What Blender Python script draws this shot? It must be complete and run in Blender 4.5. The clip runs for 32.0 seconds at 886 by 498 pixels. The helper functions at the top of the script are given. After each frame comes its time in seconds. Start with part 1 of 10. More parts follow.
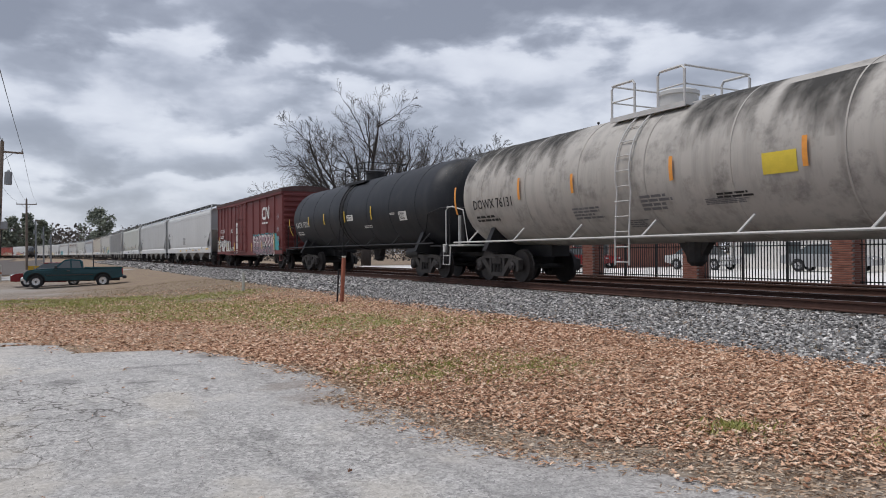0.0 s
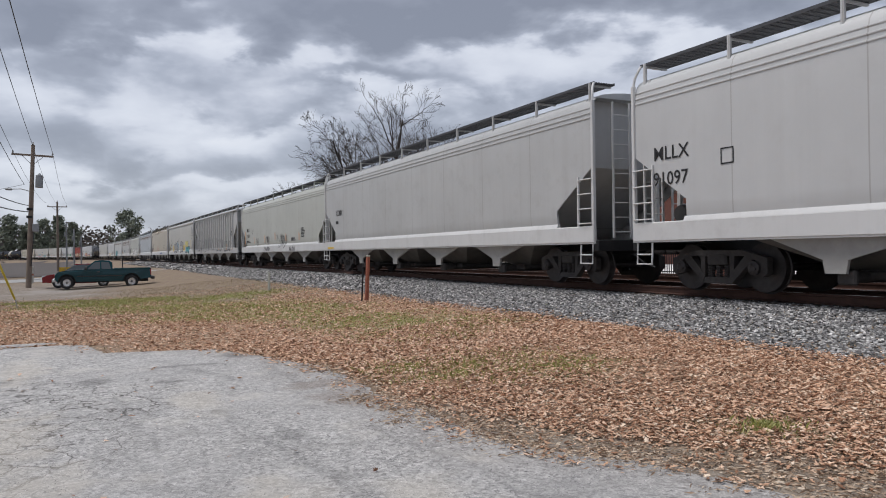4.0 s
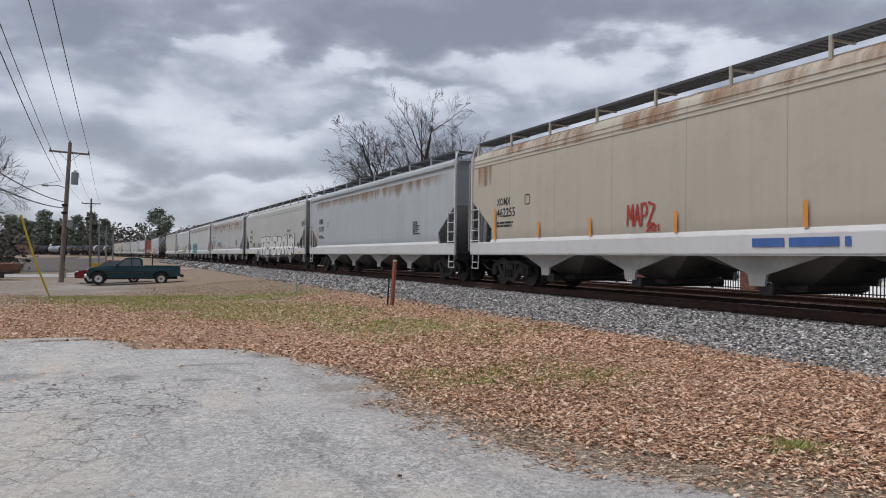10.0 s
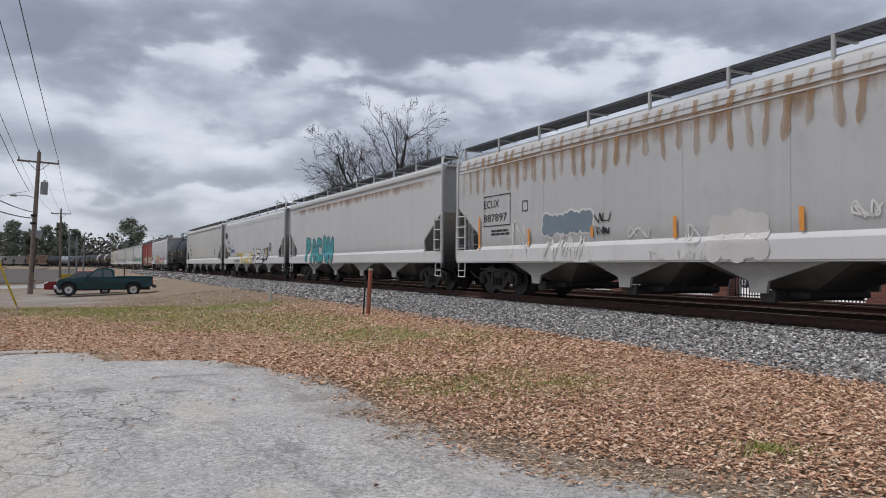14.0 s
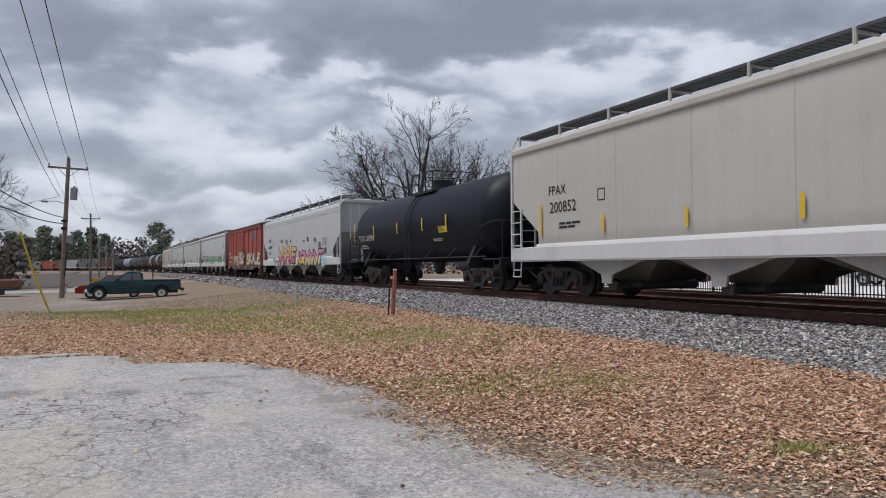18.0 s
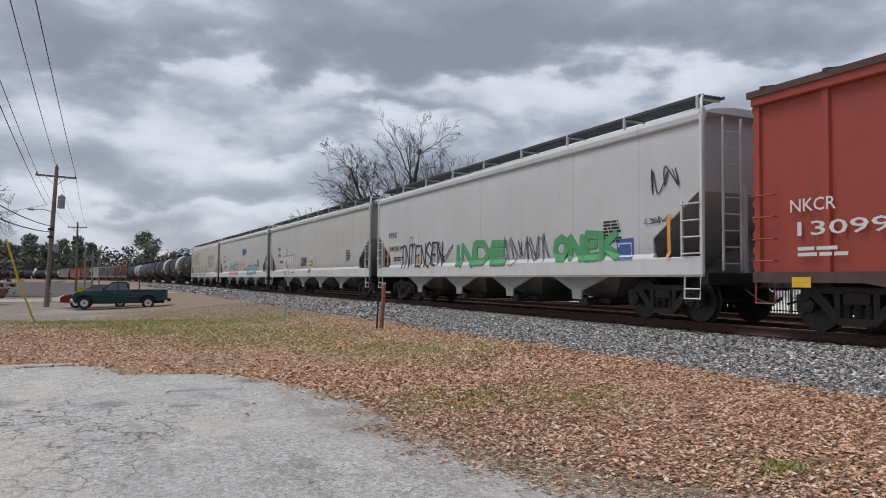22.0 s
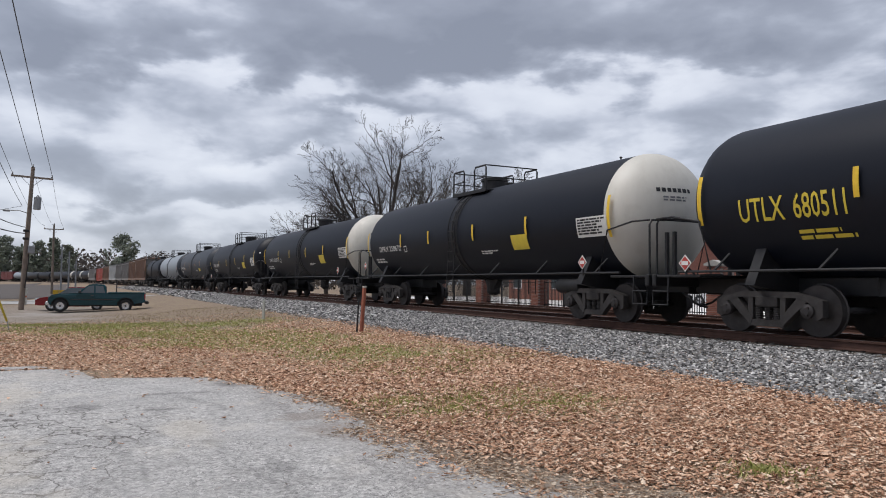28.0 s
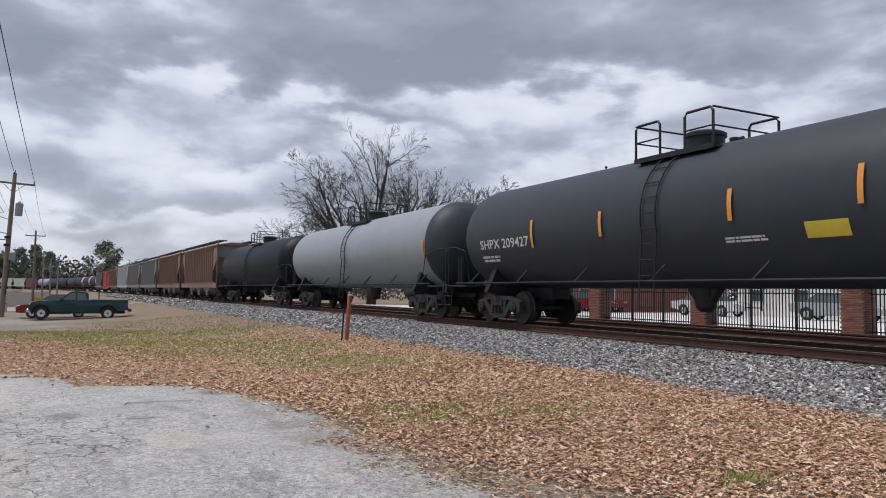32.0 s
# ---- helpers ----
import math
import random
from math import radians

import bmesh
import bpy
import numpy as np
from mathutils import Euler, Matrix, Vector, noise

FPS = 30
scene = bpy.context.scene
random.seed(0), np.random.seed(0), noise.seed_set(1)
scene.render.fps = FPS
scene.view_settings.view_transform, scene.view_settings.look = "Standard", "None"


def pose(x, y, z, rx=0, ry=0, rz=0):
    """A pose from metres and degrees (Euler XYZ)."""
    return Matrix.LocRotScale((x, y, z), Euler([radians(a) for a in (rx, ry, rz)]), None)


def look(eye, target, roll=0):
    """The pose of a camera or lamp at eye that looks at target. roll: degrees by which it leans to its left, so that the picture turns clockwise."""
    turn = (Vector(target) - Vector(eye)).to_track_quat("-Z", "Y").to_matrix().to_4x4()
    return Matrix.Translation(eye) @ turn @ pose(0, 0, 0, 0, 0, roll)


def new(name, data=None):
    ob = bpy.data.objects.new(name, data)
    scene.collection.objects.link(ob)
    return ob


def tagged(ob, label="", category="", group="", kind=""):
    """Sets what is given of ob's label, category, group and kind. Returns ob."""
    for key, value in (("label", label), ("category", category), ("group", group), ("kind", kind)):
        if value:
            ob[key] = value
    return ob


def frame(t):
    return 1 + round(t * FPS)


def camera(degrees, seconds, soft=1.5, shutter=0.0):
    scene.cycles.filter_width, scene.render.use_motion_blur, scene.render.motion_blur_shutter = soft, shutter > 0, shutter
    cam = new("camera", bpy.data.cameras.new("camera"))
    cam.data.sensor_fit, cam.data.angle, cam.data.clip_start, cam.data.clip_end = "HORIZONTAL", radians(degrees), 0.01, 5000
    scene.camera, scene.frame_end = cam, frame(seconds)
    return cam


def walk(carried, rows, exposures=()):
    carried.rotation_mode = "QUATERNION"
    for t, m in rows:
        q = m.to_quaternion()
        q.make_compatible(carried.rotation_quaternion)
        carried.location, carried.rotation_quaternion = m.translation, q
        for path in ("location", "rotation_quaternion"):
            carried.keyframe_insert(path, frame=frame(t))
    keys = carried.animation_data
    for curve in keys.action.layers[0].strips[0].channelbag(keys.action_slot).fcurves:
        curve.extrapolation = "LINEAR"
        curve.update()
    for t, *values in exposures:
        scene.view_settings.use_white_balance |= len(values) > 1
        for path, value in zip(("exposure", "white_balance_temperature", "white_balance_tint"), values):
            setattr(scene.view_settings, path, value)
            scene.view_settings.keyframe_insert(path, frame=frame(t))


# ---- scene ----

# The camera, held by hand at the edge of a parking lot: seconds, eye, turn to the left of +y, tilt, roll
cam = camera(62.58, 32.0, soft=1.0)
VIEWS = [
    (0, 0.057, -0.005, 1.602, 62.46, 0.31, -0.37),
    (0.5, 0.055, 0.003, 1.600, 62.77, 0.30, -0.57),
    (1, 0.056, 0.010, 1.602, 63.03, 0.26, -0.70),
    (1.5, 0.052, 0.010, 1.603, 63.32, 0.22, -0.79),
    (2, 0.060, 0.010, 1.601, 63.61, 0.23, -0.76),
    (2.5, 0.045, 0.013, 1.599, 63.81, 0.23, -0.80),
    (3, 0.026, 0.015, 1.602, 63.97, 0.21, -0.88),
    (3.5, 0.027, 0.012, 1.598, 64.10, 0.24, -0.88),
    (5.5, 0.021, 0.007, 1.598, 65.39, -0.00, -0.36),
    (6, 0.016, 0.001, 1.598, 65.60, -0.03, -0.10),
    (6.5, 0.025, 0.004, 1.601, 65.67, -0.09, 0.08),
    (7, 0.022, 0.004, 1.599, 65.64, -0.20, 0.26),
    (7.5, 0.014, -0.001, 1.591, 65.61, -0.32, 0.49),
    (8, 0.004, -0.006, 1.588, 65.65, -0.36, 0.64),
    (8.5, -0.005, -0.003, 1.602, 65.82, -0.25, 0.77),
    (9, -0.001, 0.000, 1.599, 66.08, 0.05, 0.80),
    (9.5, 0.006, -0.012, 1.607, 66.31, 0.37, 0.76),
    (10, 0.002, -0.016, 1.606, 66.37, 0.71, 0.79),
    (10.5, 0.004, -0.018, 1.603, 66.19, 0.92, 0.80),
    (11, 0.008, -0.017, 1.604, 65.84, 1.08, 0.85),
    (11.5, 0.004, -0.024, 1.602, 65.37, 1.21, 0.85),
    (12, 0.020, -0.025, 1.608, 64.99, 1.26, 0.75),
    (12.5, 0.006, -0.018, 1.600, 64.72, 1.35, 0.67),
    (13, 0.012, -0.019, 1.606, 64.56, 1.36, 0.58),
    (13.5, 0.016, -0.016, 1.606, 64.51, 1.39, 0.49),
    (14, 0.017, -0.015, 1.605, 64.49, 1.38, 0.37),
    (14.5, 0.016, -0.013, 1.604, 64.54, 1.36, 0.23),
    (16.5, 0.011, -0.008, 1.604, 65.60, 1.37, -0.62),
    (17, 0.003, -0.009, 1.606, 65.89, 1.36, -0.63),
    (17.5, 0.002, -0.020, 1.605, 66.15, 1.32, -0.51),
    (18, -0.001, -0.005, 1.606, 66.38, 1.36, -0.32),
    (18.5, -0.010, -0.001, 1.606, 66.48, 1.46, -0.21),
    (19, -0.013, -0.007, 1.604, 66.44, 1.68, -0.03),
    (19.5, -0.009, -0.013, 1.608, 66.26, 1.84, 0.14),
    (20, -0.010, -0.018, 1.609, 66.04, 1.98, 0.23),
    (20.5, -0.014, -0.023, 1.610, 65.84, 2.09, 0.32),
    (21, -0.008, -0.034, 1.612, 65.66, 2.23, 0.47),
    (21.5, -0.002, -0.036, 1.615, 65.55, 2.34, 0.50),
    (22, -0.003, -0.028, 1.616, 65.50, 2.45, 0.46),
    (22.5, 0.003, -0.020, 1.617, 65.48, 2.55, 0.48),
    (23, -0.004, -0.015, 1.615, 65.48, 2.57, 0.48),
    (23.5, -0.011, -0.013, 1.615, 65.40, 2.56, 0.55),
    (24, -0.005, -0.020, 1.612, 65.24, 2.57, 0.58),
    (24.5, -0.006, -0.019, 1.610, 65.02, 2.56, 0.59),
    (25, 0.001, -0.019, 1.611, 64.82, 2.56, 0.57),
    (25.5, 0.002, -0.025, 1.612, 64.70, 2.62, 0.68),
    (27.5, 0.000, -0.024, 1.604, 64.29, 2.72, 0.69),
    (28, 0.000, -0.008, 1.605, 64.04, 2.79, 0.70),
    (28.5, -0.006, 0.001, 1.602, 63.74, 2.96, 0.79),
    (29, 0.004, -0.007, 1.607, 63.47, 3.12, 0.86),
    (29.5, 0.008, -0.013, 1.605, 63.30, 3.20, 0.81),
    (30, 0.012, -0.008, 1.608, 63.27, 3.25, 0.82),
    (30.5, 0.003, -0.010, 1.606, 63.24, 3.32, 0.90),
    (31, -0.000, -0.001, 1.607, 63.19, 3.32, 0.84),
    (31.5, -0.001, -0.001, 1.608, 63.09, 3.39, 0.88),
    (32, -0.005, -0.006, 1.600, 62.93, 3.48, 0.90),
]


def aim(x, y, z, turn, tilt, roll):
    a, b = radians(turn), radians(tilt)
    far = Vector((-math.sin(a) * math.cos(b), math.cos(a) * math.cos(b), math.sin(b)))
    return look((x, y, z), Vector((x, y, z)) + 5 * far, roll)


walk(cam, [(row[0], aim(*row[1:])) for row in VIEWS], [(0.0, 0.07), (1.0, 0.12), (2.0, 0.19), (3.5, 0.04), (17.5, 0.0), (19.0, 0.04), (20.0, 0.0), (26.0, 0.03), (28.0, 0.13), (32.0, 0.14)])

# ---- world and sun ----
SUN_EL, SUN_AZ = 67.0, 200.0


def make_world():
    w = bpy.data.worlds.new("overcast_sky")
    scene.world = w
    w.use_nodes = True
    nt = w.node_tree
    nt.nodes.clear()
    n, l = nt.nodes.new, nt.links.new
    out, bg = n("ShaderNodeOutputWorld"), n("ShaderNodeBackground")
    co = n("ShaderNodeTexCoord")
    sep = n("ShaderNodeSeparateXYZ")
    l(co.outputs["Generated"], sep.inputs[0])

    def math_node(op, a, b=None, clamp=False):
        m = n("ShaderNodeMath")
        m.operation, m.use_clamp = op, clamp
        for k, v in enumerate((a, b)):
            if v is None:
                continue
            if isinstance(v, (int, float)):
                m.inputs[k].default_value = v
            else:
                l(v, m.inputs[k])
        return m.outputs[0]

    up = math_node("MAXIMUM", sep.outputs[2], 0.0)
    comb = n("ShaderNodeMapping")
    comb.inputs["Scale"].default_value, comb.inputs["Location"].default_value = (1.0, 1.0, 2.3), (3.1, 1.7, 0.4)
    l(co.outputs["Generated"], comb.inputs["Vector"])
    big, fine = n("ShaderNodeTexNoise"), n("ShaderNodeTexNoise")
    for t, scale, detail, rough, twist in ((big, 4.0, 5.0, 0.50, 0.0), (fine, 9.0, 5.0, 0.50, 0.15)):
        t.inputs["Scale"].default_value, t.inputs["Detail"].default_value, t.inputs["Roughness"].default_value = scale, detail, rough
        t.inputs["Distortion"].default_value = twist
        l(comb.outputs[0], t.inputs["Vector"])
    mixed = math_node("ADD", math_node("MULTIPLY", big.outputs["Fac"], 0.42), math_node("MULTIPLY", fine.outputs["Fac"], 0.44))
    mixed = math_node("ADD", mixed, 0.072)
    # the cloud deck thins towards the horizon
    lean = n("ShaderNodeValToRGB")
    lr = lean.color_ramp
    lr.elements[0].position, lr.elements[0].color = 0.0, (0.46, 0.46, 0.46, 1)
    lr.elements[1].position, lr.elements[1].color = 0.62, (0.42, 0.42, 0.42, 1)
    for p, g in ((0.06, 0.485), (0.13, 0.50), (0.20, 0.505), (0.26, 0.49), (0.31, 0.455), (0.40, 0.43)):
        lr.elements.new(p).color = (g, g, g, 1)
    l(up, lean.inputs[0])
    cover = math_node("ADD", mixed, math_node("SUBTRACT", lean.outputs[0], 0.5))
    # single clouds and gaps of the deck: across, up (both as slopes), half width, half height, dark (-) or bright (+)
    ahead = math_node("MAXIMUM", math_node("ADD", math_node("MULTIPLY", sep.outputs[0], -0.917), math_node("MULTIPLY", sep.outputs[1], 0.399)), 0.15)
    across = math_node("DIVIDE", math_node("ADD", math_node("MULTIPLY", sep.outputs[0], 0.399), math_node("MULTIPLY", sep.outputs[1], 0.917)), ahead)
    rise = math_node("DIVIDE", sep.outputs[2], ahead)
    across = math_node("ADD", across, math_node("MULTIPLY", math_node("SUBTRACT", fine.outputs["Fac"], 0.5), 0.24))
    rise = math_node("ADD", rise, math_node("MULTIPLY", math_node("SUBTRACT", big.outputs["Fac"], 0.5), 0.10))
    rise = math_node("ADD", rise, math_node("MULTIPLY", math_node("SUBTRACT", fine.outputs["Fac"], 0.5), -0.12))
    CLOUDS = ((0.20, 0.355, 0.12, 0.045, -0.09), (0.34, 0.375, 0.10, 0.040, -0.08), (-0.40, 0.320, 0.26, 0.050, -0.13), (0.02, 0.335, 0.22, 0.055, -0.13), (0.42, 0.345, 0.30, 0.040, -0.07), (-0.06, 0.251, 0.085, 0.013, -0.12), (-0.22, 0.205, 0.06, 0.030, -0.07),
              (-0.31, 0.215, 0.04, 0.020, -0.05), (-0.14, 0.200, 0.05, 0.022, -0.09), (-0.50, 0.170, 0.06, 0.025, -0.05), (-0.38, 0.150, 0.07, 0.020, -0.06), (-0.27, 0.125, 0.07, 0.018, -0.06), (-0.56, 0.340, 0.10, 0.060, -0.05),
              (-0.30, 0.265, 0.30, 0.014, 0.07), (0.10, 0.270, 0.22, 0.022, 0.09), (0.02, 0.215, 0.12, 0.020, 0.05), (0.44, 0.285, 0.10, 0.016, 0.08), (-0.22, 0.160, 0.05, 0.012, 0.08), (-0.44, 0.105, 0.10, 0.012, 0.09), (-0.25, 0.100, 0.08, 0.008, 0.06), (-0.27, 0.335, 0.03, 0.014, 0.09))
    for a, b, w1, h1, much in CLOUDS:
        da = math_node("MULTIPLY", math_node("SUBTRACT", across, a), 1 / w1)
        db = math_node("MULTIPLY", math_node("SUBTRACT", rise, b), 1 / h1)
        far = math_node("ADD", math_node("MULTIPLY", da, da), math_node("MULTIPLY", db, db))
        cover = math_node("ADD", cover, math_node("MULTIPLY", math_node("POWER", 0.37, far), much))
    ramp = n("ShaderNodeValToRGB")
    cr = ramp.color_ramp
    cr.elements[0].position, cr.elements[0].color = 0.34, (0.225, 0.245, 0.304, 1)
    cr.elements[1].position, cr.elements[1].color = 0.68, (0.70, 0.725, 0.79, 1)
    for p, c in ((0.44, (0.300, 0.325, 0.394, 1)), (0.485, (0.375, 0.405, 0.483, 1)), (0.515, (0.470, 0.500, 0.583, 1)), (0.555, (0.59, 0.62, 0.70, 1)), (0.62, (0.66, 0.69, 0.765, 1))):
        cr.elements.new(p).color = c
    l(cover, ramp.inputs[0])
    sky = n("ShaderNodeTexSky")
    sky.sky_type, sky.sun_disc = "NISHITA", False
    sky.sun_elevation, sky.sun_rotation = radians(SUN_EL), radians(SUN_AZ)
    haze = n("ShaderNodeMix")
    haze.data_type = "RGBA"
    edge = math_node("POWER", math_node("SUBTRACT", 1.0, up, True), 9.0)
    l(math_node("MULTIPLY", edge, 0.30), haze.inputs[0])
    l(ramp.outputs[0], haze.inputs[6])
    haze.inputs[7].default_value = (0.55, 0.58, 0.63, 1)
    add = n("ShaderNodeMix")
    add.data_type, add.blend_type = "RGBA", "ADD"
    add.inputs[0].default_value = 0.012
    l(haze.outputs[2], add.inputs[6]), l(sky.outputs[0], add.inputs[7])
    l(add.outputs[2], bg.inputs[0])
    bg.inputs[1].default_value = 1.0
    l(bg.outputs[0], out.inputs[0])


make_world()
sun = new("sun", bpy.data.lights.new("sun", "SUN"))
sun.data.energy, sun.data.angle, sun.data.color = 2.3, radians(30), (1.0, 0.96, 0.93)
a, e = radians(SUN_AZ), radians(SUN_EL)
sun.matrix_world = look((math.sin(a) * math.cos(e) * 50, math.cos(a) * math.cos(e) * 50, math.sin(e) * 50), (0, 0, 0))

# ---- materials ----
MATS = {}


def nodes_of(name):
    m = bpy.data.materials.new(name)
    m.use_nodes = True
    nt = m.node_tree
    return m, nt, nt.nodes.new, nt.links.new, nt.nodes["Principled BSDF"]


def noise_tex(nt, vec, scale, detail=4.0, rough=0.6):
    t = nt.nodes.new("ShaderNodeTexNoise")
    t.inputs["Scale"].default_value, t.inputs["Detail"].default_value, t.inputs["Roughness"].default_value = scale, detail, rough
    nt.links.new(vec, t.inputs["Vector"])
    return t.outputs["Fac"]


def ramp_of(nt, fac, lo, hi, a=(0, 0, 0, 1), b=(1, 1, 1, 1)):
    r = nt.nodes.new("ShaderNodeValToRGB")
    r.color_ramp.elements[0].position, r.color_ramp.elements[1].position = lo, hi
    r.color_ramp.elements[0].color, r.color_ramp.elements[1].color = a, b
    nt.links.new(fac, r.inputs[0])
    return r.outputs[0]


def mix_of(nt, fac, a, b, blend="MIX"):
    m = nt.nodes.new("ShaderNodeMix")
    m.data_type, m.blend_type = "RGBA", blend
    for k, v in ((0, fac), (6, a), (7, b)):
        if isinstance(v, (int, float)):
            m.inputs[k].default_value = v
        elif isinstance(v, tuple):
            m.inputs[k].default_value = (*v, 1) if len(v) == 3 else v
        else:
            nt.links.new(v, m.inputs[k])
    return m.outputs[2]


def mapped(nt, sx, sy, sz, kind="Object", shift=True):
    co, mp = nt.nodes.new("ShaderNodeTexCoord"), nt.nodes.new("ShaderNodeMapping")
    mp.inputs["Scale"].default_value = (sx, sy, sz)
    nt.links.new(co.outputs[kind], mp.inputs["Vector"])
    if shift:
        info, mul = nt.nodes.new("ShaderNodeObjectInfo"), nt.nodes.new("ShaderNodeMath")
        mul.operation, mul.inputs[1].default_value = "MULTIPLY", 37.0
        nt.links.new(info.outputs["Random"], mul.inputs[0])
        nt.links.new(mul.outputs[0], mp.inputs["Location"])
    return mp.outputs[0]


def bump_of(nt, bsdf, height, strength=0.3, distance=0.01):
    b = nt.nodes.new("ShaderNodeBump")
    b.inputs["Strength"].default_value, b.inputs["Distance"].default_value = strength, distance
    nt.links.new(height, b.inputs["Height"])
    nt.links.new(b.outputs[0], bsdf.inputs["Normal"])


def plain(name, color, rough=0.6, metal=0.0, vary=0.25, scale=6.0, bump=0.0):
    """A simple surface: base colour with blotches at two scales."""
    if name in MATS:
        return MATS[name]
    m, nt, n, l, b = nodes_of(name)
    v = mapped(nt, 1, 1, 1)
    big, small = noise_tex(nt, v, scale, 4), noise_tex(nt, v, scale * 9, 3)
    dark = tuple(c * (1 - vary) for c in color)
    lite = tuple(min(1, c * (1 + vary * 0.7)) for c in color)
    c = mix_of(nt, ramp_of(nt, big, 0.3, 0.7), dark, lite)
    c = mix_of(nt, ramp_of(nt, small, 0.35, 0.75), c, tuple(x * (1 - vary * 0.5) for x in color))
    l(c, b.inputs["Base Color"])
    b.inputs["Roughness"].default_value, b.inputs["Metallic"].default_value = rough, metal
    if bump:
        bump_of(nt, b, small, bump, 0.01)
    MATS[name] = m
    return m


def car_paint(name, color, dirt=(0.16, 0.14, 0.12), amount=0.35, rust=0.0, rough=0.45, streak=0.4):
    """Weathered railcar paint: fading, grime, vertical runs and, where asked for, rust."""
    if name in MATS:
        return MATS[name]
    m, nt, n, l, b = nodes_of(name)
    v = mapped(nt, 1, 1, 1)
    run = mapped(nt, 2.6, 2.6, 0.10)
    fade = ramp_of(nt, noise_tex(nt, v, 0.35, 5), 0.3, 0.75)
    c = mix_of(nt, fade, tuple(x * 0.93 for x in color), tuple(min(1, x * 1.05) for x in color))
    runs = ramp_of(nt, noise_tex(nt, run, 1.2, 6, 0.65), 0.47, 0.80)
    c = mix_of(nt, mix_of(nt, streak, (0, 0, 0), runs), c, tuple(0.5 * x + 0.5 * d for x, d in zip(color, dirt)))
    spots = ramp_of(nt, noise_tex(nt, v, 1.7, 8, 0.7), 0.52, 0.85)
    c = mix_of(nt, mix_of(nt, amount, (0, 0, 0), spots), c, dirt)
    if rust:
        r = ramp_of(nt, noise_tex(nt, run, 2.1, 7, 0.7), 0.56 - 0.12 * rust, 0.72)
        c = mix_of(nt, mix_of(nt, min(1, rust), (0, 0, 0), r), c, (0.30, 0.15, 0.06))
    if name.startswith("hopper_"):
        # upright weld lines between the sheets
        co, sep = n("ShaderNodeTexCoord"), n("ShaderNodeSeparateXYZ")
        l(co.outputs["Object"], sep.inputs[0])
        last = sep.outputs[0]
        for op, val in (("MULTIPLY", 1 / 2.55), ("FRACT", 0), ("LESS_THAN", 0.010)):
            k = n("ShaderNodeMath")
            k.operation, k.inputs[1].default_value = op, val
            l(last, k.inputs[0])
            last = k.outputs[0]
        c = mix_of(nt, mix_of(nt, last, (0, 0, 0), (0.35, 0.35, 0.35)), c, dirt)
    l(c, b.inputs["Base Color"])
    b.inputs["Roughness"].default_value = rough
    bump_of(nt, b, noise_tex(nt, v, 1.1, 3), 0.10, 0.03)
    MATS[name] = m
    return m


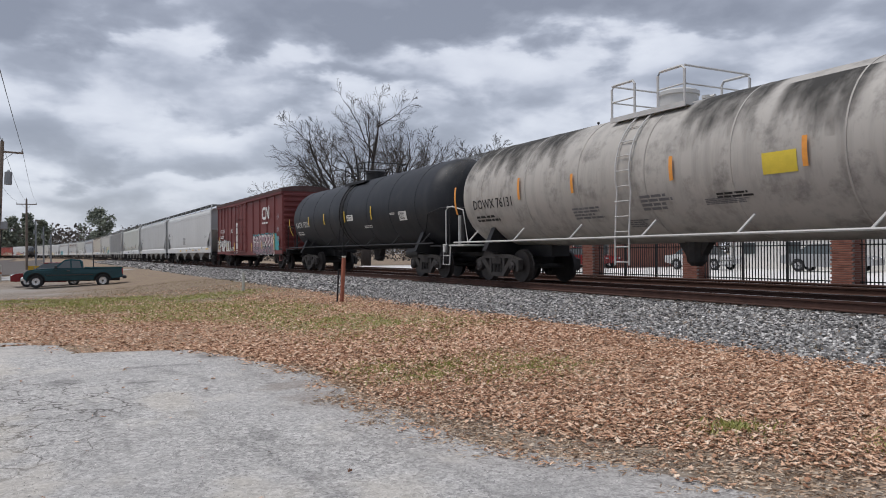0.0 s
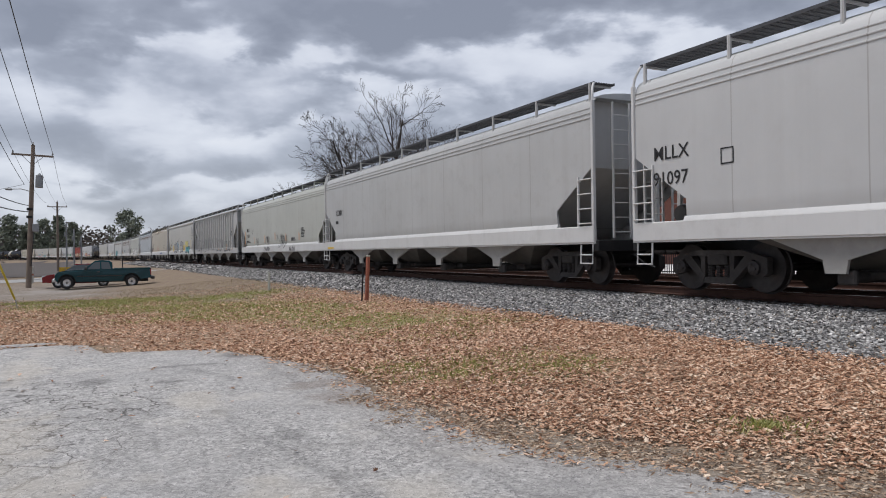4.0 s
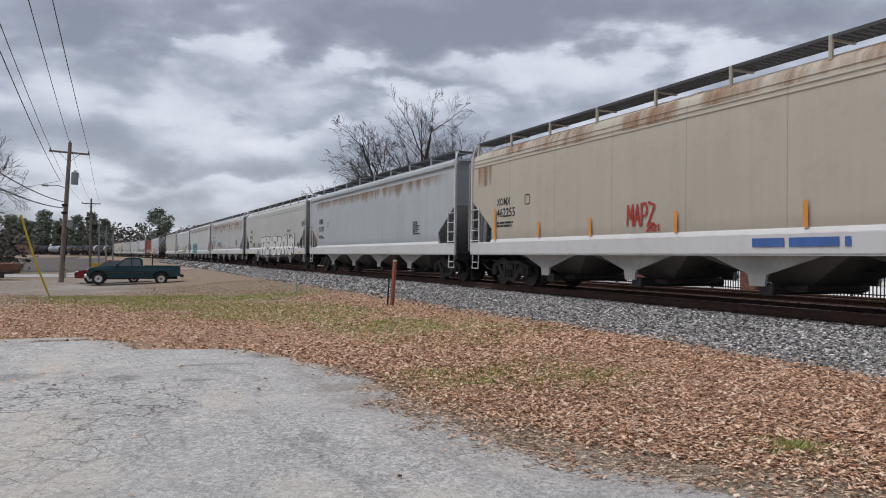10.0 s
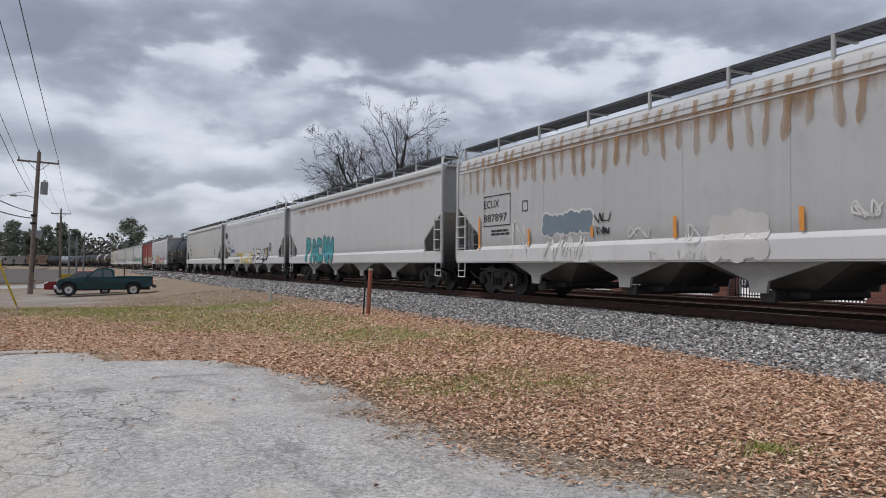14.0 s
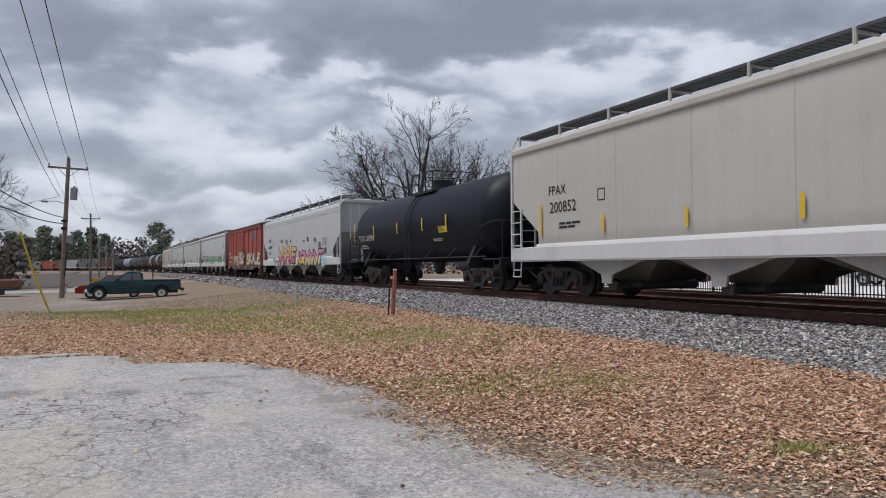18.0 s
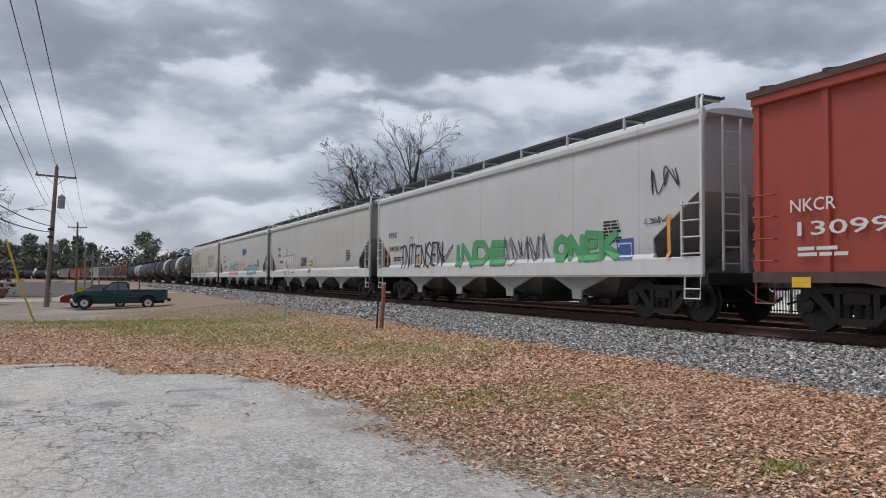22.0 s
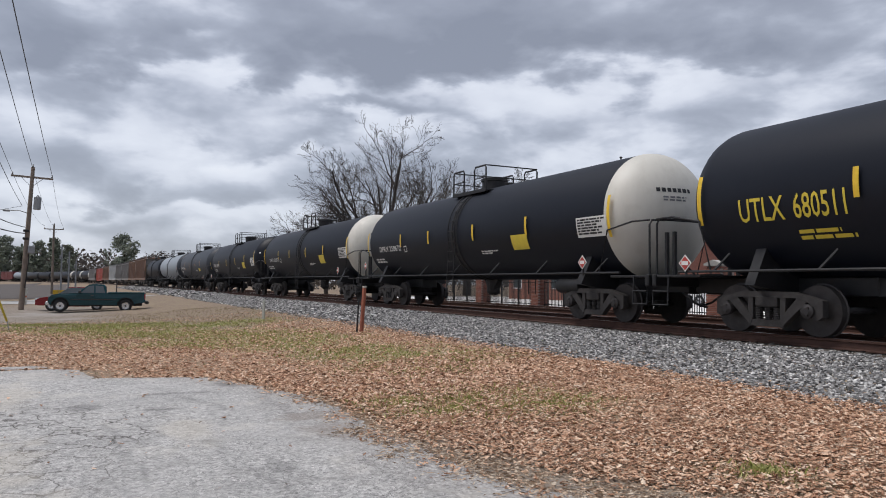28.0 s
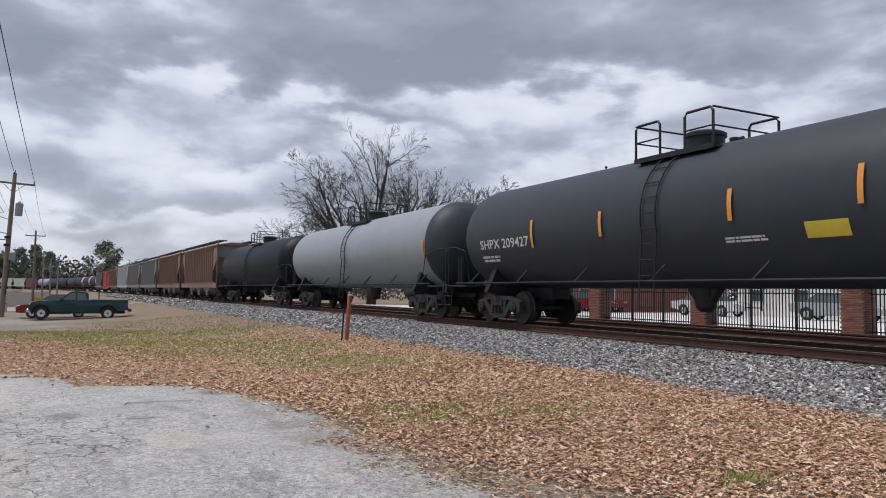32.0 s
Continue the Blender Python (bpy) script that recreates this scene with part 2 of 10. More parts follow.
# ---- mesh tools ----
class G:
    """Collects vertices and faces of one part."""

    def __init__(self):
        self.v, self.f = [], []

    def add(self, vs, fs):
        k = len(self.v)
        self.v += [tuple(p) for p in vs]
        self.f += [tuple(i + k for i in f) for f in fs]
        return self

    def box(self, x0, x1, y0, y1, z0, z1, c=0.0):
        """An upright box; c cuts its edges."""
        c = min(c, (x1 - x0) / 3, (y1 - y0) / 3, (z1 - z0) / 3)
        if c <= 0:
            return self.add([(x, y, z) for x in (x0, x1) for y in (y0, y1) for z in (z0, z1)],
                            [(0, 1, 3, 2), (4, 6, 7, 5), (0, 4, 5, 1), (2, 3, 7, 6), (0, 2, 6, 4), (1, 5, 7, 3)])
        lo, hi = (x0, y0, z0), (x1, y1, z1)
        vs, idx = [], {}
        for s in range(8):
            sg = [(s >> k) & 1 for k in range(3)]
            for ax in range(3):
                p = [(hi[k] if sg[k] else lo[k]) if k == ax else ((hi[k] - c) if sg[k] else (lo[k] + c)) for k in range(3)]
                idx[s, ax] = len(vs)
                vs.append(p)
        fs = []
        for ax in range(3):
            o = [k for k in range(3) if k != ax]
            for side in (0, 1):
                q = [side << ax | a << o[0] | b << o[1] for a, b in ((0, 0), (1, 0), (1, 1), (0, 1))]
                f = [idx[s, ax] for s in q]
                fs.append(f if (side == 1) == (ax != 1) else f[::-1])
        for ax in range(3):
            o = [k for k in range(3) if k != ax]
            for a in (0, 1):
                for b in (0, 1):
                    s0 = a << o[0] | b << o[1]
                    s1 = s0 | 1 << ax
                    fs.append([idx[s0, o[0]], idx[s1, o[0]], idx[s1, o[1]], idx[s0, o[1]]])
        for s in range(8):
            fs.append([idx[s, 0], idx[s, 1], idx[s, 2]])
        return self.add(vs, fs)

    def prism(self, pts, y0, y1, axis="y"):
        """An outline pts (two coordinates) swept along an axis."""
        n = len(pts)
        put = {"y": lambda a, b, t: (a, t, b), "x": lambda a, b, t: (t, a, b), "z": lambda a, b, t: (a, b, t)}[axis]
        vs = [put(a, b, t) for t in (y0, y1) for a, b in pts]
        return self.add(vs, [tuple(range(n))[::-1], tuple(range(n, 2 * n))] + [(i, (i + 1) % n, n + (i + 1) % n, n + i) for i in range(n)])

    def tube(self, path, r, n=6, closed=False):
        """A round bar along points."""
        path = [Vector(p) for p in path]
        k = len(path)
        vs = []
        for i, p in enumerate(path):
            a, b = path[max(i - 1, 0)], path[min(i + 1, k - 1)]
            d = (b - a).normalized() if (b - a).length > 1e-9 else Vector((1, 0, 0))
            u = d.cross(Vector((0, 0, 1)) if abs(d.z) < 0.95 else Vector((1, 0, 0))).normalized()
            w = d.cross(u)
            vs += [p + r * (math.cos(t) * u + math.sin(t) * w) for t in (2 * math.pi * j / n for j in range(n))]
        fs = [(i * n + j, i * n + (j + 1) % n, (i + 1) * n + (j + 1) % n, (i + 1) * n + j) for i in range(k - 1) for j in range(n)]
        fs += [tuple(range(n))[::-1], tuple((k - 1) * n + j for j in range(n))]
        return self.add(vs, fs)

    def lathe(self, prof, n=24, axis="x", at=(0, 0, 0)):
        """A profile (distance along the axis, radius) turned round the axis."""
        vs = []
        for t, r in prof:
            for j in range(n):
                c, s = r * math.cos(2 * math.pi * j / n), r * math.sin(2 * math.pi * j / n)
                p = {"x": (t, c, s), "y": (c, t, s), "z": (c, s, t)}[axis]
                vs.append((p[0] + at[0], p[1] + at[1], p[2] + at[2]))
        k = len(prof)
        fs = [(i * n + j, i * n + (j + 1) % n, (i + 1) * n + (j + 1) % n, (i + 1) * n + j) for i in range(k - 1) for j in range(n)]
        fs += [tuple(range(n))[::-1], tuple((k - 1) * n + j for j in range(n))]
        return self.add(vs, fs)

    def ball(self, c, r, seed=0, rough=0.3):
        """A small uneven lump."""
        rnd = random.Random(seed)
        t = (1 + 5**0.5) / 2
        vs = [Vector(p).normalized() for p in ((-1, t, 0), (1, t, 0), (-1, -t, 0), (1, -t, 0), (0, -1, t), (0, 1, t), (0, -1, -t), (0, 1, -t), (t, 0, -1), (t, 0, 1), (-t, 0, -1), (-t, 0, 1))]
        fs = [(0, 11, 5), (0, 5, 1), (0, 1, 7), (0, 7, 10), (0, 10, 11), (1, 5, 9), (5, 11, 4), (11, 10, 2), (10, 7, 6), (7, 1, 8), (3, 9, 4), (3, 4, 2), (3, 2, 6), (3, 6, 8), (3, 8, 9), (4, 9, 5), (2, 4, 11), (6, 2, 10), (8, 6, 7), (9, 8, 1)]
        return self.add([Vector(c) + p * r * rnd.uniform(1 - rough, 1 + rough) for p in vs], fs)

    def mesh(self, name, smooth=False):
        me = bpy.data.meshes.new(name)
        me.from_pydata(self.v, [], self.f)
        bm = bmesh.new()
        bm.from_mesh(me)
        bmesh.ops.recalc_face_normals(bm, faces=bm.faces)
        bm.to_mesh(me)
        bm.free()
        if smooth:
            me.polygons.foreach_set("use_smooth", [True] * len(me.polygons))
            me.set_sharp_from_angle(angle=radians(35))
        return me


SHAPES = {}


def shape(key, make, mat, smooth=False):
    """The mesh of a shape that several things share, in one material."""
    if (key, mat.name) not in SHAPES:
        if key not in SHAPES:
            SHAPES[key] = make().mesh(key.split(":")[-1], smooth)
            me = SHAPES[key]
        else:
            me = SHAPES[key].copy()
        me.materials.clear()
        me.materials.append(mat)
        SHAPES[key, mat.name] = me
    return SHAPES[key, mat.name]


def part(name, me, material, parent, label="", at=None, smooth=False):
    """One mesh object under a thing or a part. me: a mesh, or a G."""
    if isinstance(me, G):
        me = me.mesh(name, smooth)
        me.materials.append(material)
    ob = new(name, me)
    ob.parent = parent
    if at is not None:
        ob.matrix_basis = at if isinstance(at, Matrix) else Matrix.Translation(at)
    if label:
        tagged(ob, label)
    return ob


def thing(name, label, category, group="", kind="", at=(0, 0, 0)):
    ob = new(name)
    ob.empty_display_size = 0.2
    ob.matrix_basis = at if isinstance(at, Matrix) else Matrix.Translation(at)
    return tagged(ob, label, category, group, kind)


LETTERS = {}


def letter_mesh(text, height, fat=0.0, lean=0.0, wide=1.0):
    """Flat letters of the built-in font, as plain vertex and face lists: x along the line, y up."""
    key = (text, round(fat, 4), lean)
    if key not in LETTERS:
        cu = bpy.data.curves.new("letters", "FONT")
        cu.body, cu.size, cu.offset, cu.shear, cu.resolution_u = text, 1.0, fat, lean, 2
        ob = bpy.data.objects.new("letters", cu)
        scene.collection.objects.link(ob)
        me = bpy.data.meshes.new_from_object(ob)
        vs = [tuple(v.co) for v in me.vertices]
        fs = [tuple(p.vertices) for p in me.polygons]
        bpy.data.objects.remove(ob)
        bpy.data.meshes.remove(me)
        LETTERS[key] = (vs, fs)
    vs, fs = LETTERS[key]
    k = height / 0.70
    return [(x * k * wide, y * k) for x, y, _ in vs], fs

# ---- the railway line ----
RAIL_Z, LINE_Y = 0.76, 12.33
BEND = ((0, -0.0004), (20, 0.00084), (50, 0.00058), (80, -0.00025), (120, 0.0), (170, 0.00037), (230, 0.00108), (300, 0.00204), (380, 0.00162), (480, 0.0012), (1100, 0.0006))


def lay_line():
    """Places along the track's middle every metre, going back from x = 0: x, y, turn."""
    x, y, turn, out = 0.0, LINE_Y, 0.0, []
    ks, vs = zip(*BEND)
    for s in range(1100):
        out.append((x, y, turn))
        turn += 0.5 * float(np.interp(s + 0.25, ks, vs))
        x, y = x - math.cos(turn), y - math.sin(turn)
        turn += 0.5 * float(np.interp(s + 0.75, ks, vs))
    return out


LINE = lay_line()


def on_line(back, side=0.0, up=0.0):
    """A place on the track: metres back along it, to the near side and over the rail's top; and the turn."""
    if back <= 0:
        x, y, t = -back, LINE_Y, 0.0
    else:
        k = min(int(back), len(LINE) - 2)
        f = back - k
        (x0, y0, t0), (x1, y1, t1) = LINE[k], LINE[k + 1]
        x, y, t = x0 + f * (x1 - x0), y0 + f * (y1 - y0), t0 + f * (t1 - t0)
    return Vector((x + side * math.sin(t), y - side * math.cos(t), RAIL_Z + up)), t

# ---- ground ----
def ease(a, b, x):
    t = min(1.0, max(0.0, (x - a) / (b - a)))
    return t * t * (3 - 2 * t)


LINE_XY = np.array([(x, y) for x, y, _ in LINE])


def near_line(x, y):
    """Metres from the track's middle towards the near side (negative beyond it)."""
    if x >= 0:
        return LINE_Y - y
    if x > -160:
        k = int(-x)
        (x0, y0, t), (x1, y1, _) = LINE[k], LINE[k + 1]
        return (y0 + (y1 - y0) * (-x - k) - y) * math.cos(t)
    k = int(np.argmin(((LINE_XY - (x, y)) ** 2).sum(1)))
    px, py, t = LINE[k]
    return (x - px) * math.sin(t) - (y - py) * math.cos(t)


def base_z(x, y, d):
    """The land without the ballast bed: the lot, a gentle rise to the line and a dip beyond the parked truck."""
    if d < -4.4:
        return 0.24 + 0.2 * ease(-5, -9.5, d)
    z = 0.24 * ease(9.5, 4.6, d)
    z -= 0.32 * ease(24, 46, -x) * ease(5.5, 14, d)
    z -= 0.55 * ease(60, 110, -x) * ease(8, 40, d)
    return z + 0.02 * noise.noise((x * 0.4, y * 0.4, 0.3))


def ground_z(x, y):
    d = near_line(x, y)
    z = base_z(x, y, d)
    bed = RAIL_Z - 0.21
    e = d if d > 0 else max(0.0, -d - 4.3)
    if e < 4.7:
        t = min(1.0, max(0.0, (4.7 - e) / 3.1))
        z = z + (bed - z) * t
    return z


LOT_EDGE = [(-14.6, -1.9), (-14.9, -1.1), (-14.9, -0.5), (-14.4, -0.05), (-13.1, 0.12), (-12.9, 1.0), (-12.6, 1.9), (-11.2, 2.45), (-9.98, 2.9), (-8.76, 2.93), (-7.45, 2.88), (-6.6, 2.95), (-5.4, 3.0), (-4.8, 3.25), (-4.3, 3.6), (-3.7, 3.95), (-2.0, 4.5), (1.5, 4.9), (7, 5.0)]


LOT_Y = [float(v) for v in np.interp(np.arange(-14.9, 7.1, 0.1), [p[0] for p in LOT_EDGE], [p[1] for p in LOT_EDGE])]


def past_lot(x, y):
    """About how far a place lies outside the paved lot; negative inside."""
    if x < -14.9 or y < -1.9:
        e = -14.6 if y < -1.9 else -14.9
        if x < e:
            return e - x if y < 0 else math.hypot(e - x, max(0, y) * 0.6)
        if y < -1.9:
            return -2.0
    ys = LOT_Y[int((x + 14.9) * 10)] if -14.9 <= x < 6.9 else 4.7
    return (y - ys) * 0.85 if x > -14.9 else 1.0


def zones(x, y):
    """Shares of bare pale grit, green grass and leaf litter on the ground."""
    d = near_line(x, y)
    wob = noise.noise((x * 0.35, y * 0.35, 4.0))
    fine = noise.noise((x * 1.3, y * 1.3, 8.0))
    sand = ease(-31, -36, x + 1.5 * wob + 0.5 * fine) * ease(-68, -52, x) * ease(2.4, -0.8, y + wob) * ease(-30, -20, y)
    green = 0.0
    for gx, gy, r in ((-26.2, 0.0, 1.8), (-23.4, 2.0, 2.4), (-21.3, 3.9, 2.0), (-27.5, 4.2, 1.9), (-18.5, 4.9, 1.8), (-15.0, 5.6, 1.5), (-9.1, 3.9, 0.8), (-8.6, 4.6, 1.1), (-7.8, 5.2, 0.8), (-12.4, 6.3, 1.4), (-4.25, 4.95, 0.34), (-29, 1.5, 2.0), (-12.5, 4.8, 0.7), (-19.5, 2.2, 1.3), (-30.5, -1.5, 1.6)):
        green = max(green, ease(1.45, 0.30, math.hypot((x - gx), (y - gy) * 0.9) / r + 0.75 * fine + 0.3 * wob))
    out = past_lot(x, y)
    bare = 0.42 * ease(-7.2, -5.2, x)
    leaf = ease(-0.1 + 0.7 * bare, 0.35 + 1.3 * bare, out + (0.25 + 0.3 * bare) * fine + 0.25 * bare * wob) * ease(15, 5.0, out + 3 * wob) * ease(3.6, 4.6, d)
    sand = max(sand, 0.75 * ease(1.1, 0.4, out + 0.4 * fine) * ease(-8.5, -6.0, x))
    thin = noise.noise((x * 0.55, y * 0.8, 21.0)) + 0.4 * fine
    leaf *= 1 - 0.40 * ease(0.15, 0.45, thin)
    return sand, green * 0.68, leaf


def attr_color(me, name, values):
    a = me.color_attributes.new(name, "FLOAT_COLOR", "POINT")
    a.data.foreach_set("color", np.asarray(values, dtype=np.float32).ravel())


def ground_material():
    m, nt, n, l, b = nodes_of("ground")
    v = mapped(nt, 1, 1, 1, shift=False)
    at = n("ShaderNodeAttribute")
    at.attribute_name = "zones"
    sep = n("ShaderNodeSeparateColor")
    l(at.outputs["Color"], sep.inputs[0])
    big, mid, fine = noise_tex(nt, v, 0.25, 5), noise_tex(nt, v, 1.6, 6), noise_tex(nt, v, 22, 6, 0.75)
    soil = mix_of(nt, ramp_of(nt, fine, 0.3, 0.7), (0.13, 0.092, 0.067), (0.30, 0.22, 0.165))
    dry = mix_of(nt, ramp_of(nt, fine, 0.3, 0.72), (0.16, 0.122, 0.08), (0.38, 0.30, 0.20))
    c = mix_of(nt, ramp_of(nt, mid, 0.38, 0.62), soil, dry)
    litter = mix_of(nt, ramp_of(nt, fine, 0.35, 0.65), (0.20, 0.13, 0.085), (0.56, 0.385, 0.26))
    c = mix_of(nt, sep.outputs[2], c, litter)
    green = mix_of(nt, ramp_of(nt, fine, 0.3, 0.7), (0.13, 0.16, 0.05), (0.34, 0.37, 0.14))
    c = mix_of(nt, sep.outputs[1], c, green)
    grit = mix_of(nt, ramp_of(nt, fine, 0.25, 0.75), (0.20, 0.165, 0.135), (0.44, 0.39, 0.33))
    grit = mix_of(nt, ramp_of(nt, noise_tex(nt, v, 3.2, 7, 0.7), 0.42, 0.62), mix_of(nt, 0.65, grit, (0.13, 0.095, 0.07)), grit)
    grit = mix_of(nt, ramp_of(nt, big, 0.50, 0.68), grit, (0.33, 0.30, 0.27))
    c = mix_of(nt, sep.outputs[0], c, grit)
    # alpha blends in a near-black tone: shade beneath the train, painted on
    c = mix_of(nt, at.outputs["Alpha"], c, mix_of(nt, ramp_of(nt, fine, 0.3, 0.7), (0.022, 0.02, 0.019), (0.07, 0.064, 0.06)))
    l(c, b.inputs["Base Color"])
    b.inputs["Roughness"].default_value = 0.95
    bump_of(nt, b, fine, 0.7, 0.03)
    return m


def sheet(name, xs, ys, zfun, mat, keep=None):
    nx, ny = len(xs), len(ys)
    vs = [(x, y, zfun(x, y)) for x in xs for y in ys]
    fs = []
    for i in range(nx - 1):
        for j in range(ny - 1):
            if keep is None or keep((xs[i] + xs[i + 1]) / 2, (ys[j] + ys[j + 1]) / 2):
                fs.append((i * ny + j, (i + 1) * ny + j, (i + 1) * ny + j + 1, i * ny + j + 1))
    me = bpy.data.meshes.new(name)
    me.from_pydata(vs, [], fs)
    me.materials.append(mat)
    me.polygons.foreach_set("use_smooth", [True] * len(fs))
    return new(name, me)


GX = [-3000, -1500, -900, -700, -560, -460] + [-400 + 8 * k for k in range(31)] + [-152 + 4 * k for k in range(20)] + [-72 + 2 * k for k in range(11)] + [-50 + 0.5 * k for k in range(108)] + [6, 8, 14, 24, 40, 80, 200, 600, 3000]
GY = [-3000, -1200, -600, -400] + [-300 + 10 * k for k in range(27)] + [-32 + 4 * k for k in range(6)] + [-9 + 0.5 * k for k in range(62)] + [24, 27, 32, 40, 60, 100, 200, 600, 1500, 3000]
GX, GY = sorted(set(GX)), sorted(set(GY))
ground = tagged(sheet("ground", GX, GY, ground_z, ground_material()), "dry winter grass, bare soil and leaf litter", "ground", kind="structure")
# alpha marks the painted shade, from the near rail across to the fence
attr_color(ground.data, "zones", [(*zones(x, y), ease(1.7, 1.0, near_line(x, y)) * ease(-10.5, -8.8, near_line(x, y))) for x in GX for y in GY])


def asphalt_material():
    m, nt, n, l, b = nodes_of("old_asphalt")
    v = mapped(nt, 1, 1, 1, shift=False)
    big, mid, grit = noise_tex(nt, v, 0.45, 5), noise_tex(nt, v, 2.2, 6, 0.65), noise_tex(nt, v, 60, 8, 0.9)
    pebbles, patch = noise_tex(nt, v, 24, 5, 0.8), noise_tex(nt, v, 0.85, 6, 0.7)
    c = mix_of(nt, ramp_of(nt, grit, 0.40, 0.60), (0.085, 0.082, 0.080), (0.84, 0.82, 0.80))
    for scale, much in ((62, 0.55), (27, 0.38)):
        chip = n("ShaderNodeTexVoronoi")
        chip.inputs["Scale"].default_value = scale
        l(v, chip.inputs["Vector"])
        tone = n("ShaderNodeSeparateColor")
        l(chip.outputs["Color"], tone.inputs[0])
        c = mix_of(nt, much, c, ramp_of(nt, tone.outputs[0], 0.05, 0.95, (0.12, 0.117, 0.113, 1), (0.92, 0.90, 0.87, 1)))
    c = mix_of(nt, ramp_of(nt, pebbles, 0.56, 0.64), c, mix_of(nt, 0.55, c, (0.10, 0.098, 0.095)))
    c = mix_of(nt, ramp_of(nt, noise_tex(nt, v, 7.5, 6, 0.7), 0.36, 0.66), mix_of(nt, 0.34, c, (0.16, 0.155, 0.15)), c)
    c = mix_of(nt, ramp_of(nt, big, 0.40, 0.62), c, mix_of(nt, 0.40, c, (0.44, 0.43, 0.42)))
    c = mix_of(nt, ramp_of(nt, mid, 0.54, 0.70), c, mix_of(nt, 0.45, c, (0.24, 0.23, 0.22)))
    c = mix_of(nt, ramp_of(nt, patch, 0.55, 0.66), c, mix_of(nt, 0.55, c, (0.58, 0.555, 0.51)))
    c = mix_of(nt, ramp_of(nt, noise_tex(nt, v, 0.6, 7, 0.75), 0.54, 0.60), c, mix_of(nt, 0.28, c, (0.26, 0.255, 0.25)))
    # worn crack net in one stretch of the lot
    vo = n("ShaderNodeTexVoronoi")
    vo.feature, vo.inputs["Scale"].default_value = "DISTANCE_TO_EDGE", 2.3
    wob = n("ShaderNodeVectorMath")
    wob.operation = "ADD"
    nz = n("ShaderNodeTexNoise")
    nz.inputs["Scale"].default_value, nz.inputs["Detail"].default_value = 2.6, 5
    l(v, nz.inputs["Vector"])
    sc = n("ShaderNodeVectorMath")
    sc.operation, sc.inputs[3].default_value = "SCALE", 0.55
    l(nz.outputs["Color"], sc.inputs[0])
    l(v, wob.inputs[0]), l(sc.outputs[0], wob.inputs[1])
    l(wob.outputs[0], vo.inputs["Vector"])
    crack = ramp_of(nt, vo.outputs["Distance"], 0.006, 0.030, (1, 1, 1, 1), (0, 0, 0, 1))
    at = n("ShaderNodeAttribute")
    at.attribute_name = "wear"
    sep = n("ShaderNodeSeparateColor")
    l(at.outputs["Color"], sep.inputs[0])
    crack = mix_of(nt, sep.outputs[0], (0, 0, 0), crack)
    c = mix_of(nt, crack, c, (0.105, 0.098, 0.09))
    c = mix_of(nt, sep.outputs[1], c, mix_of(nt, 0.5, c, (0.07, 0.07, 0.07)))
    c = mix_of(nt, sep.outputs[2], c, mix_of(nt, 0.5, c, (0.22, 0.175, 0.145)))
    c = mix_of(nt, at.outputs["Alpha"], c, mix_of(nt, 0.5, c, (0.60, 0.55, 0.47)))
    l(c, b.inputs["Base Color"])
    b.inputs["Roughness"].default_value = 0.9
    bump_of(nt, b, grit, 0.7, 0.012)
    return m


